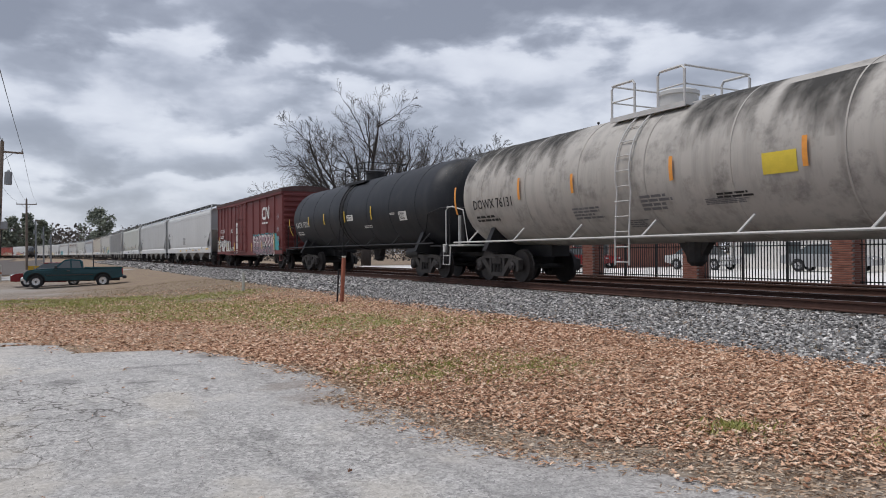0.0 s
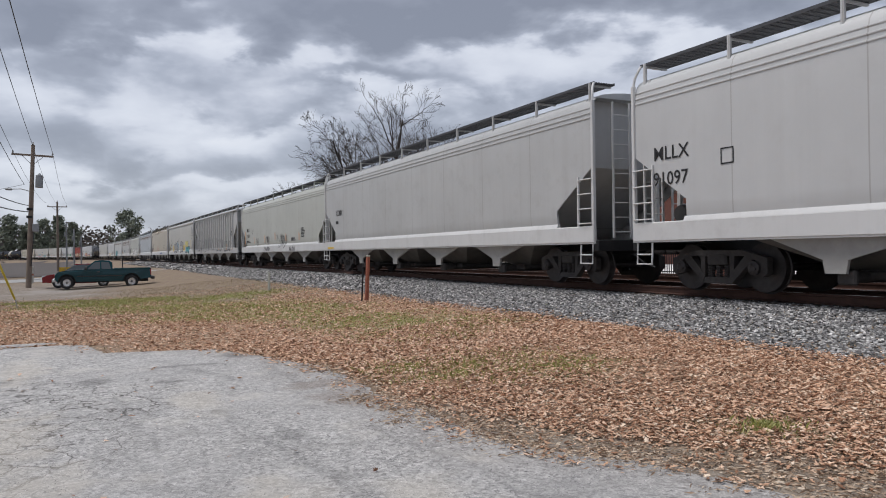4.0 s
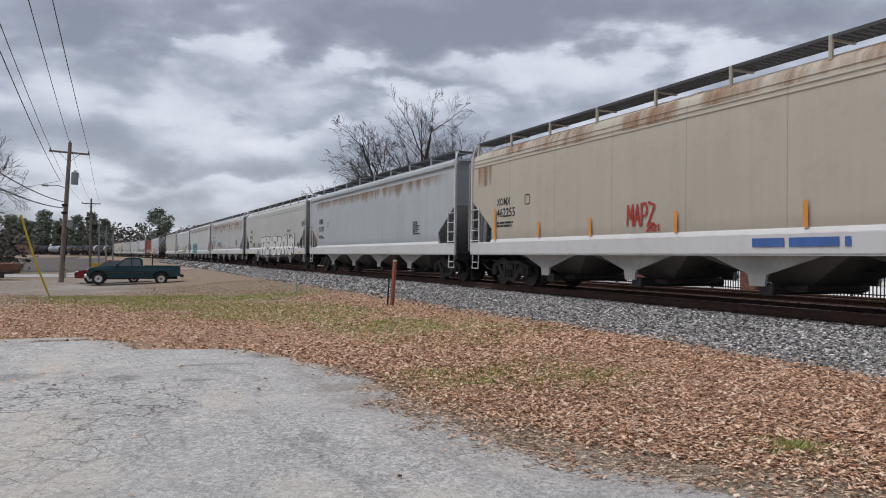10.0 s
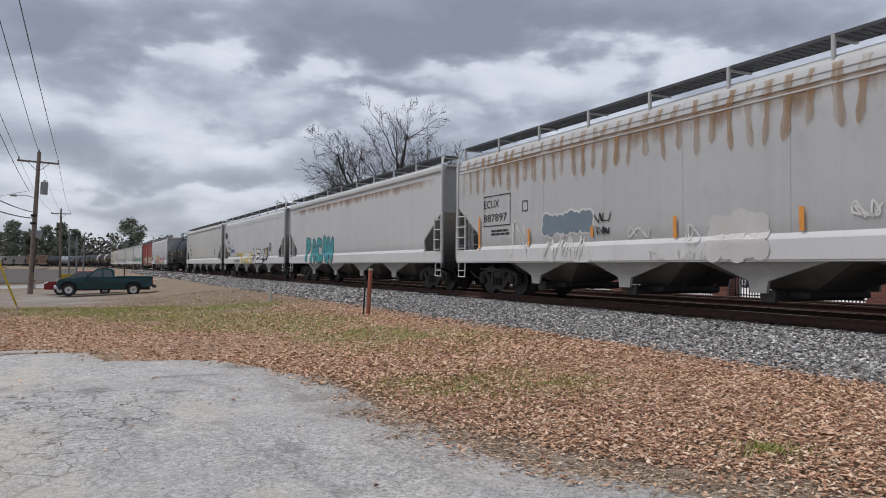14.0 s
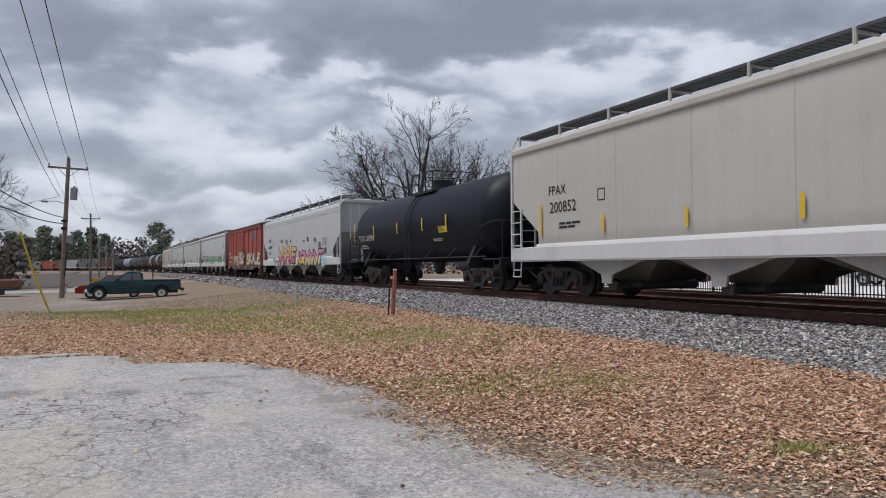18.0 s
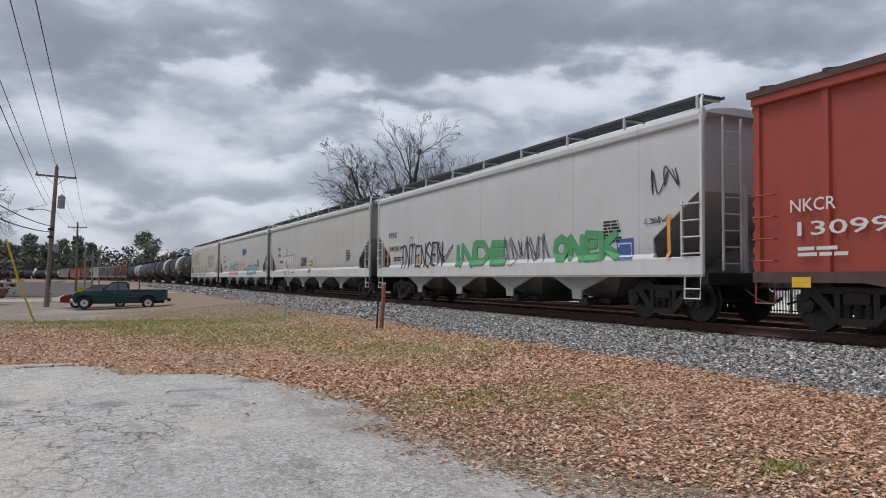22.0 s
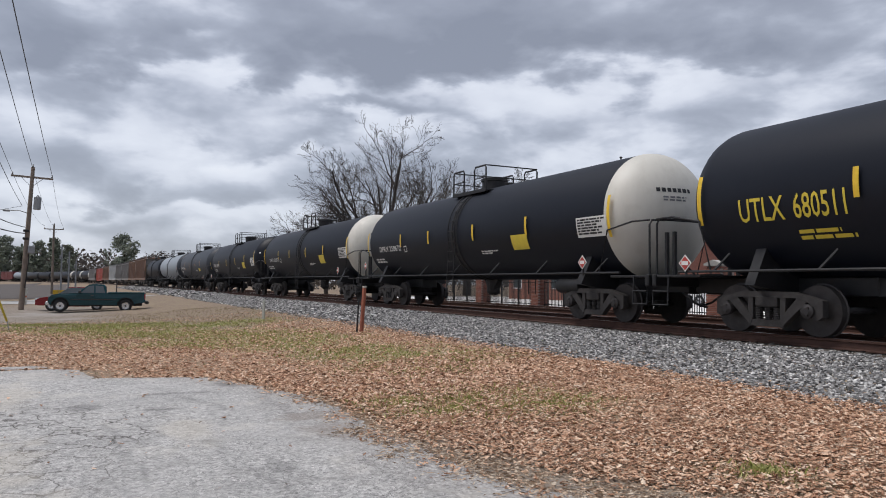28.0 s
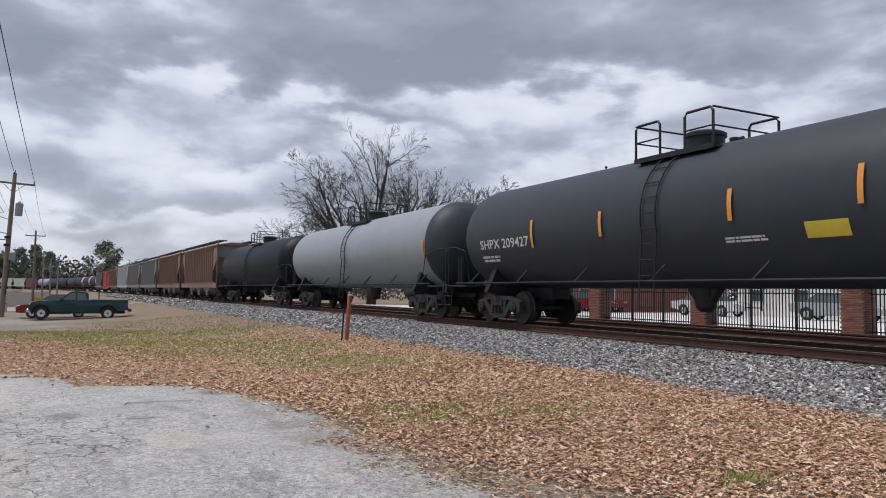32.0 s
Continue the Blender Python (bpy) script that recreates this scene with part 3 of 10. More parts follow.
def lot_wear(x, y):
    w = noise.noise((x * 0.8, y * 0.8, 2.0))
    cr = max(ease(2.6, 1.2, math.hypot(x + 8.8, (y + 0.6) * 1.2) + w), 0.9 * ease(1.2, 0.3, math.hypot((x + 6.2) * 0.6, y + 0.6) + w), 0.25 * ease(0.1, 0.5, w))
    f = noise.noise((x * 4, y * 4, 5.0))
    oil = 0.0
    for ox, oy, rx, ry in ((-10.03, 0.02, 0.26, 0.20), (-10.6, -1.2, 0.30, 0.30), (-6.27, 1.52, 0.22, 0.17), (-10.9, 1.2, 0.10, 0.5), (-9.6, 0.9, 0.08, 0.3), (-11.6, 2.0, 0.3, 0.2)):
        oil = max(oil, ease(1.25, 0.6, math.hypot((x - ox) / rx, (y - oy) / ry) + 0.5 * f))
    red = 0.0
    for ox, oy, rx, ry in ((-8.5, 2.48, 0.35, 0.5), (-7.6, 2.5, 0.5, 0.4)):
        red = max(red, ease(1.3, 0.5, math.hypot((x - ox) / rx, (y - oy) / ry) + 0.4 * f))
    out = past_lot(x, y)
    edge = ease(-1.1, -0.1, out + 0.35 * noise.noise((x * 0.9, y * 0.9, 6)) + 0.18 * f)
    sand = 0.0
    for ox, oy, rx, ry in ((-6.8, -0.75, 1.3, 0.35), (-4.7, 1.0, 0.5, 0.28), (-8.2, 1.0, 0.7, 0.25), (-5.6, -0.4, 0.6, 0.4), (-4.0, 1.9, 0.6, 0.3), (-11.3, -0.9, 1.2, 0.3)):
        sand = max(sand, ease(1.5, 0.3, math.hypot((x - ox) / rx, (y - oy) / ry) + 0.8 * f + 0.5 * w))
    # long dark cracks and a worn wheel track
    for ax, ay, bx, by, wide in ((-7.6, 1.1, -3.2, 1.75, 0.035), (-6.3, 2.25, -3.4, 2.6, 0.03), (-10.2, 2.2, -8.4, 2.25, 0.07), (-11.5, 0.9, -9.3, 1.6, 0.05), (-8.8, 0.2, -6.2, 0.5, 0.03)):
        k = max(0.0, min(1.0, ((x - ax) * (bx - ax) + (y - ay) * (by - ay)) / ((bx - ax) ** 2 + (by - ay) ** 2)))
        off = math.hypot(x - ax - k * (bx - ax), y - ay - k * (by - ay) + 0.12 * noise.noise((x * 2.2, y * 2.2, 31)))
        oil = max(oil, 0.8 * ease(wide * 2.4, wide * 0.4, off) * (0.35 + 0.9 * max(0.0, noise.noise((x * 1.4, y * 1.4, 33)) + 0.3)))
    return cr, min(1.0, 0.85 * oil), max(red, 0.4 * edge), 0.8 * sand


def make_lot():
    """The paved lot with a ragged edge."""
    xs = [-14.95 + 0.07 * k for k in range(186)] + [-1.9 + 0.4 * k for k in range(26)]
    cols, vs, fs, wear = [], [], [], []
    lows = [-26, -14, -9, -6, -4.5] + [-3.6 + 0.07 * k for k in range(121)]
    for x in xs:
        e = float(np.interp(x, [p[0] for p in LOT_EDGE], [p[1] for p in LOT_EDGE])) if x > -14.8 else -0.6
        e += 0.10 * noise.noise((x * 2.5, 0, 7)) + 0.05 * noise.noise((x * 9, 3, 7))
        col = []
        for y in lows:
            yy = min(y, e)
            col.append(len(vs))
            ex = x - (0.25 + 0.12 * noise.noise((yy * 2, 1, 1))) * (x < -14.8)
            vs.append((ex, yy, base_z(ex, yy, 9.0) * 0 + 0.035 - 0.02 * ease(-0.25, 0.0, yy - e) + 0.006 * noise.noise((x, yy, 0))))
            wear.append(lot_wear(ex, yy))
        cols.append(col)
    for a, b in zip(cols, cols[1:]):
        for j in range(len(lows) - 1):
            q = (a[j], b[j], b[j + 1], a[j + 1])
            if vs[q[0]][1] < vs[q[3]][1] - 1e-6 or vs[q[1]][1] < vs[q[2]][1] - 1e-6:
                fs.append(q)
    me = bpy.data.meshes.new("parking_lot")
    me.from_pydata(vs, [], fs)
    me.materials.append(asphalt_material())
    me.polygons.foreach_set("use_smooth", [True] * len(fs))
    attr_color(me, "wear", wear)
    return tagged(new("pavement", me), "cracked old asphalt of a parking lot", "pavement", kind="structure")


make_lot()


def scatter(name, label, mat, count, place, make, seed, category):
    """Many small pieces in one mesh. place(rnd) gives x, y or None; make(rnd) gives vertices and faces."""
    rnd = random.Random(seed)
    vs, fs = [], []
    for _ in range(count):
        p = place(rnd)
        if p is None:
            continue
        pv, pf = make(rnd, p)
        k = len(vs)
        vs += pv
        fs += [tuple(i + k for i in f) for f in pf]
    me = bpy.data.meshes.new(name)
    me.from_pydata(vs, [], fs)
    me.materials.append(mat)
    return tagged(new(name, me), label, category, kind="stuff")


def island_material(name, stops, rough=0.85, spec=0.3):
    m, nt, n, l, b = nodes_of(name)
    geo, r = n("ShaderNodeNewGeometry"), n("ShaderNodeValToRGB")
    cr = r.color_ramp
    cr.interpolation = "LINEAR"
    cr.elements[0].position, cr.elements[0].color = stops[0][0], (*stops[0][1], 1)
    cr.elements[1].position, cr.elements[1].color = stops[-1][0], (*stops[-1][1], 1)
    for p, c in stops[1:-1]:
        cr.elements.new(p).color = (*c, 1)
    l(geo.outputs["Random Per Island"], r.inputs[0])
    v = mapped(nt, 1, 1, 1, shift=False)
    c = mix_of(nt, ramp_of(nt, noise_tex(nt, v, 45, 3), 0.3, 0.75), r.outputs[0], mix_of(nt, 0.3, r.outputs[0], (0.02, 0.02, 0.02)))
    l(c, b.inputs["Base Color"])
    b.inputs["Roughness"].default_value = rough
    b.inputs["Specular IOR Level"].default_value = spec
    return m


LEAF_MAT = island_material("fallen_leaves", [(0, (0.17, 0.085, 0.05)), (0.22, (0.44, 0.24, 0.145)), (0.55, (0.74, 0.47, 0.315)), (0.85, (0.88, 0.63, 0.46)), (1.0, (0.92, 0.76, 0.60))])
STONE_MAT = island_material("ballast_stone", [(0, (0.05, 0.05, 0.05)), (0.3, (0.20, 0.197, 0.195)), (0.7, (0.45, 0.442, 0.435)), (1.0, (0.86, 0.84, 0.82))], 0.9)
# stone colours lowered to paint in the shade under the cars
SHADED_STONE = island_material("shaded_ballast_stone", [(0, (0.02, 0.019, 0.018)), (0.5, (0.05, 0.046, 0.043)), (1.0, (0.11, 0.10, 0.095))], 0.85)
DRY_GRASS = island_material("dry_grass_blades", [(0, (0.22, 0.16, 0.09)), (0.5, (0.44, 0.35, 0.22)), (0.8, (0.38, 0.32, 0.18)), (1.0, (0.52, 0.44, 0.28))])
GREEN_GRASS = island_material("green_grass_blades", [(0, (0.24, 0.25, 0.07)), (0.5, (0.43, 0.45, 0.13)), (1.0, (0.64, 0.60, 0.28))])


LOBES = ((-1.0, 0.0), (-0.62, -0.34), (-0.28, -0.62), (-0.05, -0.30), (0.35, -0.58), (0.48, -0.22), (1.05, 0.0), (0.48, 0.24), (0.30, 0.60), (-0.02, 0.28), (-0.32, 0.58), (-0.65, 0.32))


def leaf(rnd, p):
    """A dry curled leaf: two lobed halves folded along the midrib."""
    x, y, z = p
    s = rnd.uniform(0.013, 0.037) * (1.0 if x > -9 else 1.30)
    a, tilt, fold, curl = rnd.uniform(0, 6.283), rnd.uniform(-0.6, 0.6), rnd.uniform(-0.15, 0.75), rnd.uniform(-0.2, 0.6)
    ca, sa = math.cos(a), math.sin(a)
    slim = rnd.uniform(0.65, 1.15)
    out = []
    for u, v in LOBES:
        j = rnd.uniform(0.78, 1.2)
        xx, yy = u * s * j, v * s * j * slim
        zz = abs(v) * fold * s * 1.4 + u * u * curl * s * 0.8 + u * s * tilt * 0.7
        out.append((x + ca * xx - sa * yy, y + sa * xx + ca * yy, z + 0.012 + max(zz, -0.008)))
    return out, [(0, 1, 2, 3, 4, 5, 6), (0, 6, 7, 8, 9, 10, 11)]


def leaf_place(x0, x1, y0, y1, dense):
    def place(rnd):
        x, y = rnd.uniform(x0, x1), rnd.uniform(y0, y1)
        out = past_lot(x, y)
        if out < -0.05 and rnd.random() > 0.0012 + 0.30 * ease(-0.45, -0.05, out) * (noise.noise((x * 1.5, y * 1.5, 3)) > 0.0):
            return None
        s, g, lf = zones(x, y)
        keep = max(lf, 0.10 - 0.04 * s) if out > -0.05 else 1.0
        keep *= 1 - 0.72 * g
        keep *= 0.95 + 0.6 * noise.noise((x * 0.9, y * 0.9, 1.7)) if out > 0.5 else 0.6
        d = near_line(x, y)
        if d < 4.3:
            keep *= 0.10 * ease(3.4, 4.3, d)
        if rnd.random() > keep * dense:
            return None
        z = ground_z(x, y) if out > 0 else 0.036
        return x, y, z + rnd.uniform(0, 0.03) * lf
    return place


leaves_near = scatter("leaf_litter", "dry tan and brown fallen leaves", LEAF_MAT, 200000, leaf_place(-13, 0.5, -2, 9.2, 1.45), leaf, 3, "leaves")
leaves_far = scatter("leaf_litter", "dry tan and brown fallen leaves", LEAF_MAT, 120000, leaf_place(-34, -13, -8, 8.4, 1.0), leaf, 4, "leaves")


def blade(rnd, p):
    x, y, z = p
    h, w = rnd.uniform(0.025, 0.07), rnd.uniform(0.003, 0.007) * (1 if x > -12 else 1.8)
    a, b = rnd.uniform(0, 6.283), rnd.uniform(0, 6.283)
    dx, dy = w * math.cos(a), w * math.sin(a)
    lx, ly = h * rnd.uniform(0.2, 0.9) * math.cos(b), h * rnd.uniform(0.2, 0.9) * math.sin(b)
    return [(x - dx, y - dy, z), (x + dx, y + dy, z), (x + lx * 0.4 + dx * 0.7, y + ly * 0.4 + dy * 0.7, z + h * 0.7), (x + lx, y + ly, z + h)], [(0, 1, 2), (0, 2, 3)]


def grass_place(x0, x1, y0, y1, green):
    def place(rnd):
        x, y = rnd.uniform(x0, x1), rnd.uniform(y0, y1)
        if past_lot(x, y) < 0.12 or near_line(x, y) < 4.2:
            return None
        s, g, lf = zones(x, y)
        keep = g if green else (0.2 if x > -9 else 1.0) * (1 - 0.75 * lf) * (1 - s) * (0.5 + 0.6 * noise.noise((x * 0.7, y * 0.7, 9)))
        return (x, y, ground_z(x, y)) if rnd.random() < keep else None
    return place


def tuft_place(rnd):
    gx, gy, r, w = rnd.choice(((-9.1, 3.9, 0.5, 1), (-8.6, 4.6, 0.8, 1), (-7.8, 5.2, 0.6, 1), (-8.2, 4.2, 0.9, 1), (-4.25, 4.95, 0.12, 1), (-12.4, 6.3, 1.1, 1), (-15.5, 5.2, 1.6, 1), (-19.5, 3.4, 2.2, 1), (-23.4, 2.0, 2.3, 1), (-26.5, 0.2, 2.0, 1), (-22.0, 4.2, 2.0, 1), (-11.5, 4.9, 0.9, 1), (-3.1, 5.6, 0.25, 1)))
    a, d = rnd.uniform(0, 6.283), 1.3 * r * abs(rnd.gauss(0, 0.7))
    x, y = gx + d * math.cos(a), gy + d * math.sin(a)
    if past_lot(x, y) < 0.2 or noise.noise((x * 2.4, y * 2.4, 44)) < rnd.uniform(-0.35, 0.3):
        return None
    return x, y, ground_z(x, y) + 0.012


scatter("green_grass", "thin tufts of green grass among the leaves", GREEN_GRASS, 11000, tuft_place, blade, 26, "grass")
scatter("dry_grass", "short straw-coloured dry grass", DRY_GRASS, 60000, grass_place(-42, 1, -10, 8.3, False), blade, 5, "grass")
scatter("green_grass", "patches of short green grass", GREEN_GRASS, 110000, grass_place(-32, -3, -3.5, 7.8, True), blade, 6, "grass")


def straw(rnd, p):
    """A bit of straw or leaf crumb lying flat."""
    x, y, z = p
    h, w = rnd.uniform(0.012, 0.045), rnd.uniform(0.0015, 0.006)
    a = rnd.uniform(0, 6.283)
    dx, dy, ex, ey = h * math.cos(a), h * math.sin(a), -w * math.sin(a), w * math.cos(a)
    up = rnd.uniform(0, 0.014)
    return [(x - dx, y - dy, z + 0.004), (x + ex, y + ey, z + 0.006 + up), (x + dx, y + dy, z + 0.004 + up), (x - ex, y - ey, z + 0.006)], [(0, 3, 2, 1)]


def straw_place(rnd):
    x = -0.6 - 9.5 * rnd.random() ** 1.2
    ys = LOT_Y[int((x + 14.9) * 10)]
    out = rnd.uniform(-0.55, 1.9)
    y = ys + out / 0.85
    f = noise.noise((x * 1.7, y * 1.7, 15.0)) + 0.5 * noise.noise((x * 5, y * 5, 16.0))
    if out < 0 and rnd.random() > 0.6 * ease(-0.5, 0.0, out + 0.3 * f):
        return None
    if rnd.random() > 0.55 + 0.5 * f:
        return None
    return x, y, (ground_z(x, y) if out > 0.05 else 0.036)


STRAW_MAT = island_material("straw_and_leaf_crumbs", [(0, (0.26, 0.17, 0.11)), (0.3, (0.46, 0.33, 0.23)), (0.7, (0.66, 0.51, 0.38)), (1.0, (0.82, 0.70, 0.56))])
scatter("straw", "flattened straw and leaf crumbs along the edge of the asphalt", STRAW_MAT, 90000, straw_place, straw, 16, "straw")


def stone(rnd, p):
    x, y, z, s = p
    sx, sy, sz = s * rnd.uniform(0.7, 1.3), s * rnd.uniform(0.6, 1.1), s * rnd.uniform(0.45, 0.85)
    a = rnd.uniform(0, 6.283)
    ca, sa = math.cos(a), math.sin(a)
    tilt = rnd.uniform(-0.5, 0.5)
    out = []
    for u, v, w in ((-1, -1, -1), (1, -1, -1), (1, 1, -1), (-1, 1, -1), (-1, -1, 1), (1, -1, 1), (1, 1, 1), (-1, 1, 1)):
        uu, vv, ww = u * sx * rnd.uniform(0.55, 1.0), v * sy * rnd.uniform(0.55, 1.0), w * sz * rnd.uniform(0.5, 1.0)
        ww += uu * tilt
        out.append((x + ca * uu - sa * vv, y + sa * uu + ca * vv, z + ww))
    return out, [(0, 3, 2, 1), (4, 5, 6, 7), (0, 1, 5, 4), (1, 2, 6, 5), (2, 3, 7, 6), (3, 0, 4, 7)]


def stone_place(x0, x1, d0, d1, size):
    def place(rnd):
        x = rnd.uniform(x0, x1)
        d = rnd.uniform(d0, d1)
        if d > 3.9 and rnd.random() < ease(3.9, d1, d) * 1.15:
            return None
        p, _ = on_line(-x, d)
        s = size * rnd.uniform(0.6, 1.4)
        return p.x, p.y, ground_z(p.x, p.y) + rnd.uniform(-0.2, 0.5) * s, s
    return place


scatter("ballast", "grey crushed-stone ballast along the track", STONE_MAT, 84000, stone_place(-24, 2, 0.95, 5.0, 0.0215), stone, 7, "ballast")
scatter("ballast", "grey crushed-stone ballast along the track", STONE_MAT, 30000, stone_place(-62, -24, 0.95, 4.9, 0.040), stone, 8, "ballast")
# stones below the cars and beyond, with shade put into their colour
scatter("ballast", "dark ballast between the rails, its colour carrying the shade under the train", SHADED_STONE, 18000, stone_place(-45, 3, -7.6, 0.95, 0.040), stone, 9, "ballast")
scatter("ballast", "grey crushed-stone ballast far along the track", STONE_MAT, 9000, stone_place(-150, -62, 0.95, 4.7, 0.10), stone, 10, "ballast")



def grit_place(rnd):
    x, y = -1.6 - 9.5 * rnd.random() ** 1.8, rnd.uniform(-2.2, 3.9)
    if past_lot(x, y) > 0.1 or noise.noise((x * 0.7, y * 0.7, 12)) < rnd.uniform(-0.6, 0.25):
        return None
    return x, y, 0.036, rnd.uniform(0.002, 0.0045)


GRIT_MAT = island_material("loose_grit", [(0, (0.22, 0.215, 0.21)), (0.4, (0.46, 0.45, 0.44)), (0.8, (0.70, 0.68, 0.66)), (1.0, (0.88, 0.86, 0.83))], 0.9)
scatter("grit", "loose grit on the worn asphalt", GRIT_MAT, 40000, grit_place, stone, 14, "grit")

# ---- track ----
RAIL_RUST = plain("rusty_rail", (0.095, 0.048, 0.036), 0.8, 0.2, 0.3, 6, 0.2)
RAIL_TOP = plain("polished_rail_head", (0.52, 0.50, 0.48), 0.28, 0.9, 0.15, 4)
TIE_WOOD = plain("creosoted_wood", (0.075, 0.058, 0.045), 0.9, 0, 0.4, 5, 0.4)


def rail(parent, side, lo, hi, step):
    prof = [(-0.075, -0.18), (0.075, -0.18), (0.075, -0.165), (0.012, -0.145), (0.010, -0.05), (0.036, -0.04), (0.036, -0.006), (0.028, 0.0), (-0.028, 0.0), (-0.036, -0.006), (-0.036, -0.04), (-0.010, -0.05), (-0.012, -0.145), (-0.075, -0.165)]
    n = len(prof)
    vs, fs, mi = [], [], []
    backs = np.arange(lo, hi, step)
    for i, s in enumerate(backs):
        for a, z in prof:
            p, _ = on_line(float(s), side + a)
            vs.append((p.x, p.y, RAIL_Z + z))
        if i:
            for j in range(n):
                k = (j + 1) % n
                fs.append(((i - 1) * n + j, (i - 1) * n + k, i * n + k, i * n + j))
                mi.append(1 if j == 7 else 0)
    me = bpy.data.meshes.new("rail")
    me.from_pydata(vs, [], fs)
    me.materials.append(RAIL_RUST), me.materials.append(RAIL_TOP)
    me.polygons.foreach_set("material_index", mi)
    return part("rail", me, None, parent, "rusty steel rail with polished head")


track = thing("railway_track", "steel rails on wooden sleepers in grey ballast", "railway track", kind="structure")
for side in (-0.755, 0.755):
    rail(track, side, -60, 640, 4)
for side in (-3.55, -5.06):
    rail(track, side, -60, 120, 4)
tie = G().box(-0.115, 0.115, -1.3, 1.3, -0.36, -0.185, 0.015).mesh("sleeper")
tie.materials.append(TIE_WOOD)
for k in range(130):
    p, t = on_line(-6 + k * 0.53)
    part("sleeper", tie, None, track, at=pose(p.x, p.y, RAIL_Z, 0, 0, math.degrees(t)))
    if k < 90:
        p, t = on_line(-6 + k * 0.53, -4.3)
        part("sleeper", tie, None, track, at=pose(p.x, p.y, RAIL_Z, 0, 0, math.degrees(t)))

# ---- railcar materials ----
BLACK_STEEL = plain("black_steel", (0.020, 0.020, 0.022), 0.55, 0.2, 0.4, 5)
BOGIE_STEEL = plain("grimy_cast_steel", (0.045, 0.041, 0.040), 0.75, 0.1, 0.45, 9, 0.3)
WHEEL_STEEL = plain("wheel_steel", (0.055, 0.050, 0.050), 0.55, 0.5, 0.4, 7)
TREAD_STEEL = plain("bright_steel", (0.55, 0.54, 0.53), 0.3, 0.9, 0.2, 7)
GRATING = plain("galvanised_grating", (0.085, 0.088, 0.095), 0.6, 0.3, 0.25, 9)
GREY_INK = plain("grey_ink", (0.25, 0.25, 0.26), 0.6, 0, 0.2, 5)


def spray(name, color):
    return plain("spray_" + name, color, 0.6, 0, 0.3, 3)


# dusty greys for the bays: one darkened as shade, one kept bright as lit
BAY_SHADED = plain("dusty_shaded_grey", (0.105, 0.098, 0.09), 0.7, 0, 0.35, 2.5)
BAY_LIT = plain("dusty_lit_grey", (0.36, 0.355, 0.34), 0.7, 0, 0.25, 1.5)


# ---- bogies ----
def g_side_frame():
    g = G()
    for y0, y1 in ((-1.08, -0.93),):
        g.prism([(-1.16, 0.36), (-1.16, 0.64), (-0.95, 0.70), (-0.55, 0.79), (0.55, 0.79), (0.95, 0.70), (1.16, 0.64), (1.16, 0.36), (1.06, 0.30), (0.92, 0.36), (0.90, 0.60), (0.62, 0.68), (-0.62, 0.68), (-0.90, 0.60), (-0.92, 0.36), (-1.06, 0.30)], y0, y1)
        g.prism([(-0.86, 0.62), (-0.66, 0.68), (-0.30, 0.30), (-0.36, 0.17)], y0, y1)
        g.prism([(0.86, 0.62), (0.36, 0.17), (0.30, 0.30), (0.66, 0.68)], y0, y1)
        g.prism([(-0.46, 0.27), (0.46, 0.27), (0.36, 0.15), (-0.36, 0.15)], y0 + 0.01, y1 - 0.01)
        g.prism([(-0.40, 0.30), (-0.30, 0.30), (-0.30, 0.70), (-0.42, 0.70)], y0 + 0.01, y1)
        g.prism([(0.30, 0.30), (0.40, 0.30), (0.42, 0.70), (0.30, 0.70)], y0 + 0.01, y1)
    return g


def g_bolster():
    g = G().box(-0.24, 0.24, -1.10, 1.10, 0.50, 0.72, 0.03)
    return g.lathe([(0.70, 0.36), (0.80, 0.36)], 16, "z")


def g_spring():
    g = G()
    prof = []
    for k in range(7):
        z = 0.27 + k * 0.033
        prof += [(z, 0.055), (z + 0.008, 0.072), (z + 0.020, 0.072), (z + 0.028, 0.055)]
    return g.lathe(prof, 8, "z")


def g_wheel_set():
    g = G().lathe([(-1.04, 0.075), (1.04, 0.075)], 10, "y")
    for s in (-1, 1):
        prof = [(0.690, 0.10), (0.690, 0.30), (0.675, 0.42), (0.672, 0.485), (0.70, 0.490), (0.712, 0.462), (0.82, 0.455), (0.825, 0.40), (0.79, 0.37), (0.745, 0.22), (0.80, 0.15), (0.82, 0.10)]
        g.lathe([(s * t, r) for t, r in prof], 28, "y")
    return g


def g_tread():
    g = G()
    for s in (-1, 1):
        g.lathe([(s * 0.8255, 0.405), (s * 0.8262, 0.449)], 28, "y")
        g.lathe([(s * 0.6718, 0.452), (s * 0.6710, 0.480)], 28, "y")
    return g


def g_cap():
    g = G()
    for s in (-1, 1):
        g.lathe([(s * 1.04, 0.13), (s * 1.13, 0.13), (s * 1.14, 0.10), (s * 1.17, 0.06)], 10, "y")
        for j in range(3):
            a = 2.1 * j
            g.box(0.07 * math.cos(a) - 0.018, 0.07 * math.cos(a) + 0.018, s * 1.155 - 0.02, s * 1.155 + 0.02, 0.07 * math.sin(a) - 0.018, 0.07 * math.sin(a) + 0.018)
    return g


CAP_COLOURS = [plain("bearing_cap_grey", (0.16, 0.15, 0.145), 0.6, 0.2), plain("bearing_cap_blue", (0.05, 0.16, 0.34), 0.6, 0.1)]
SPIN = []


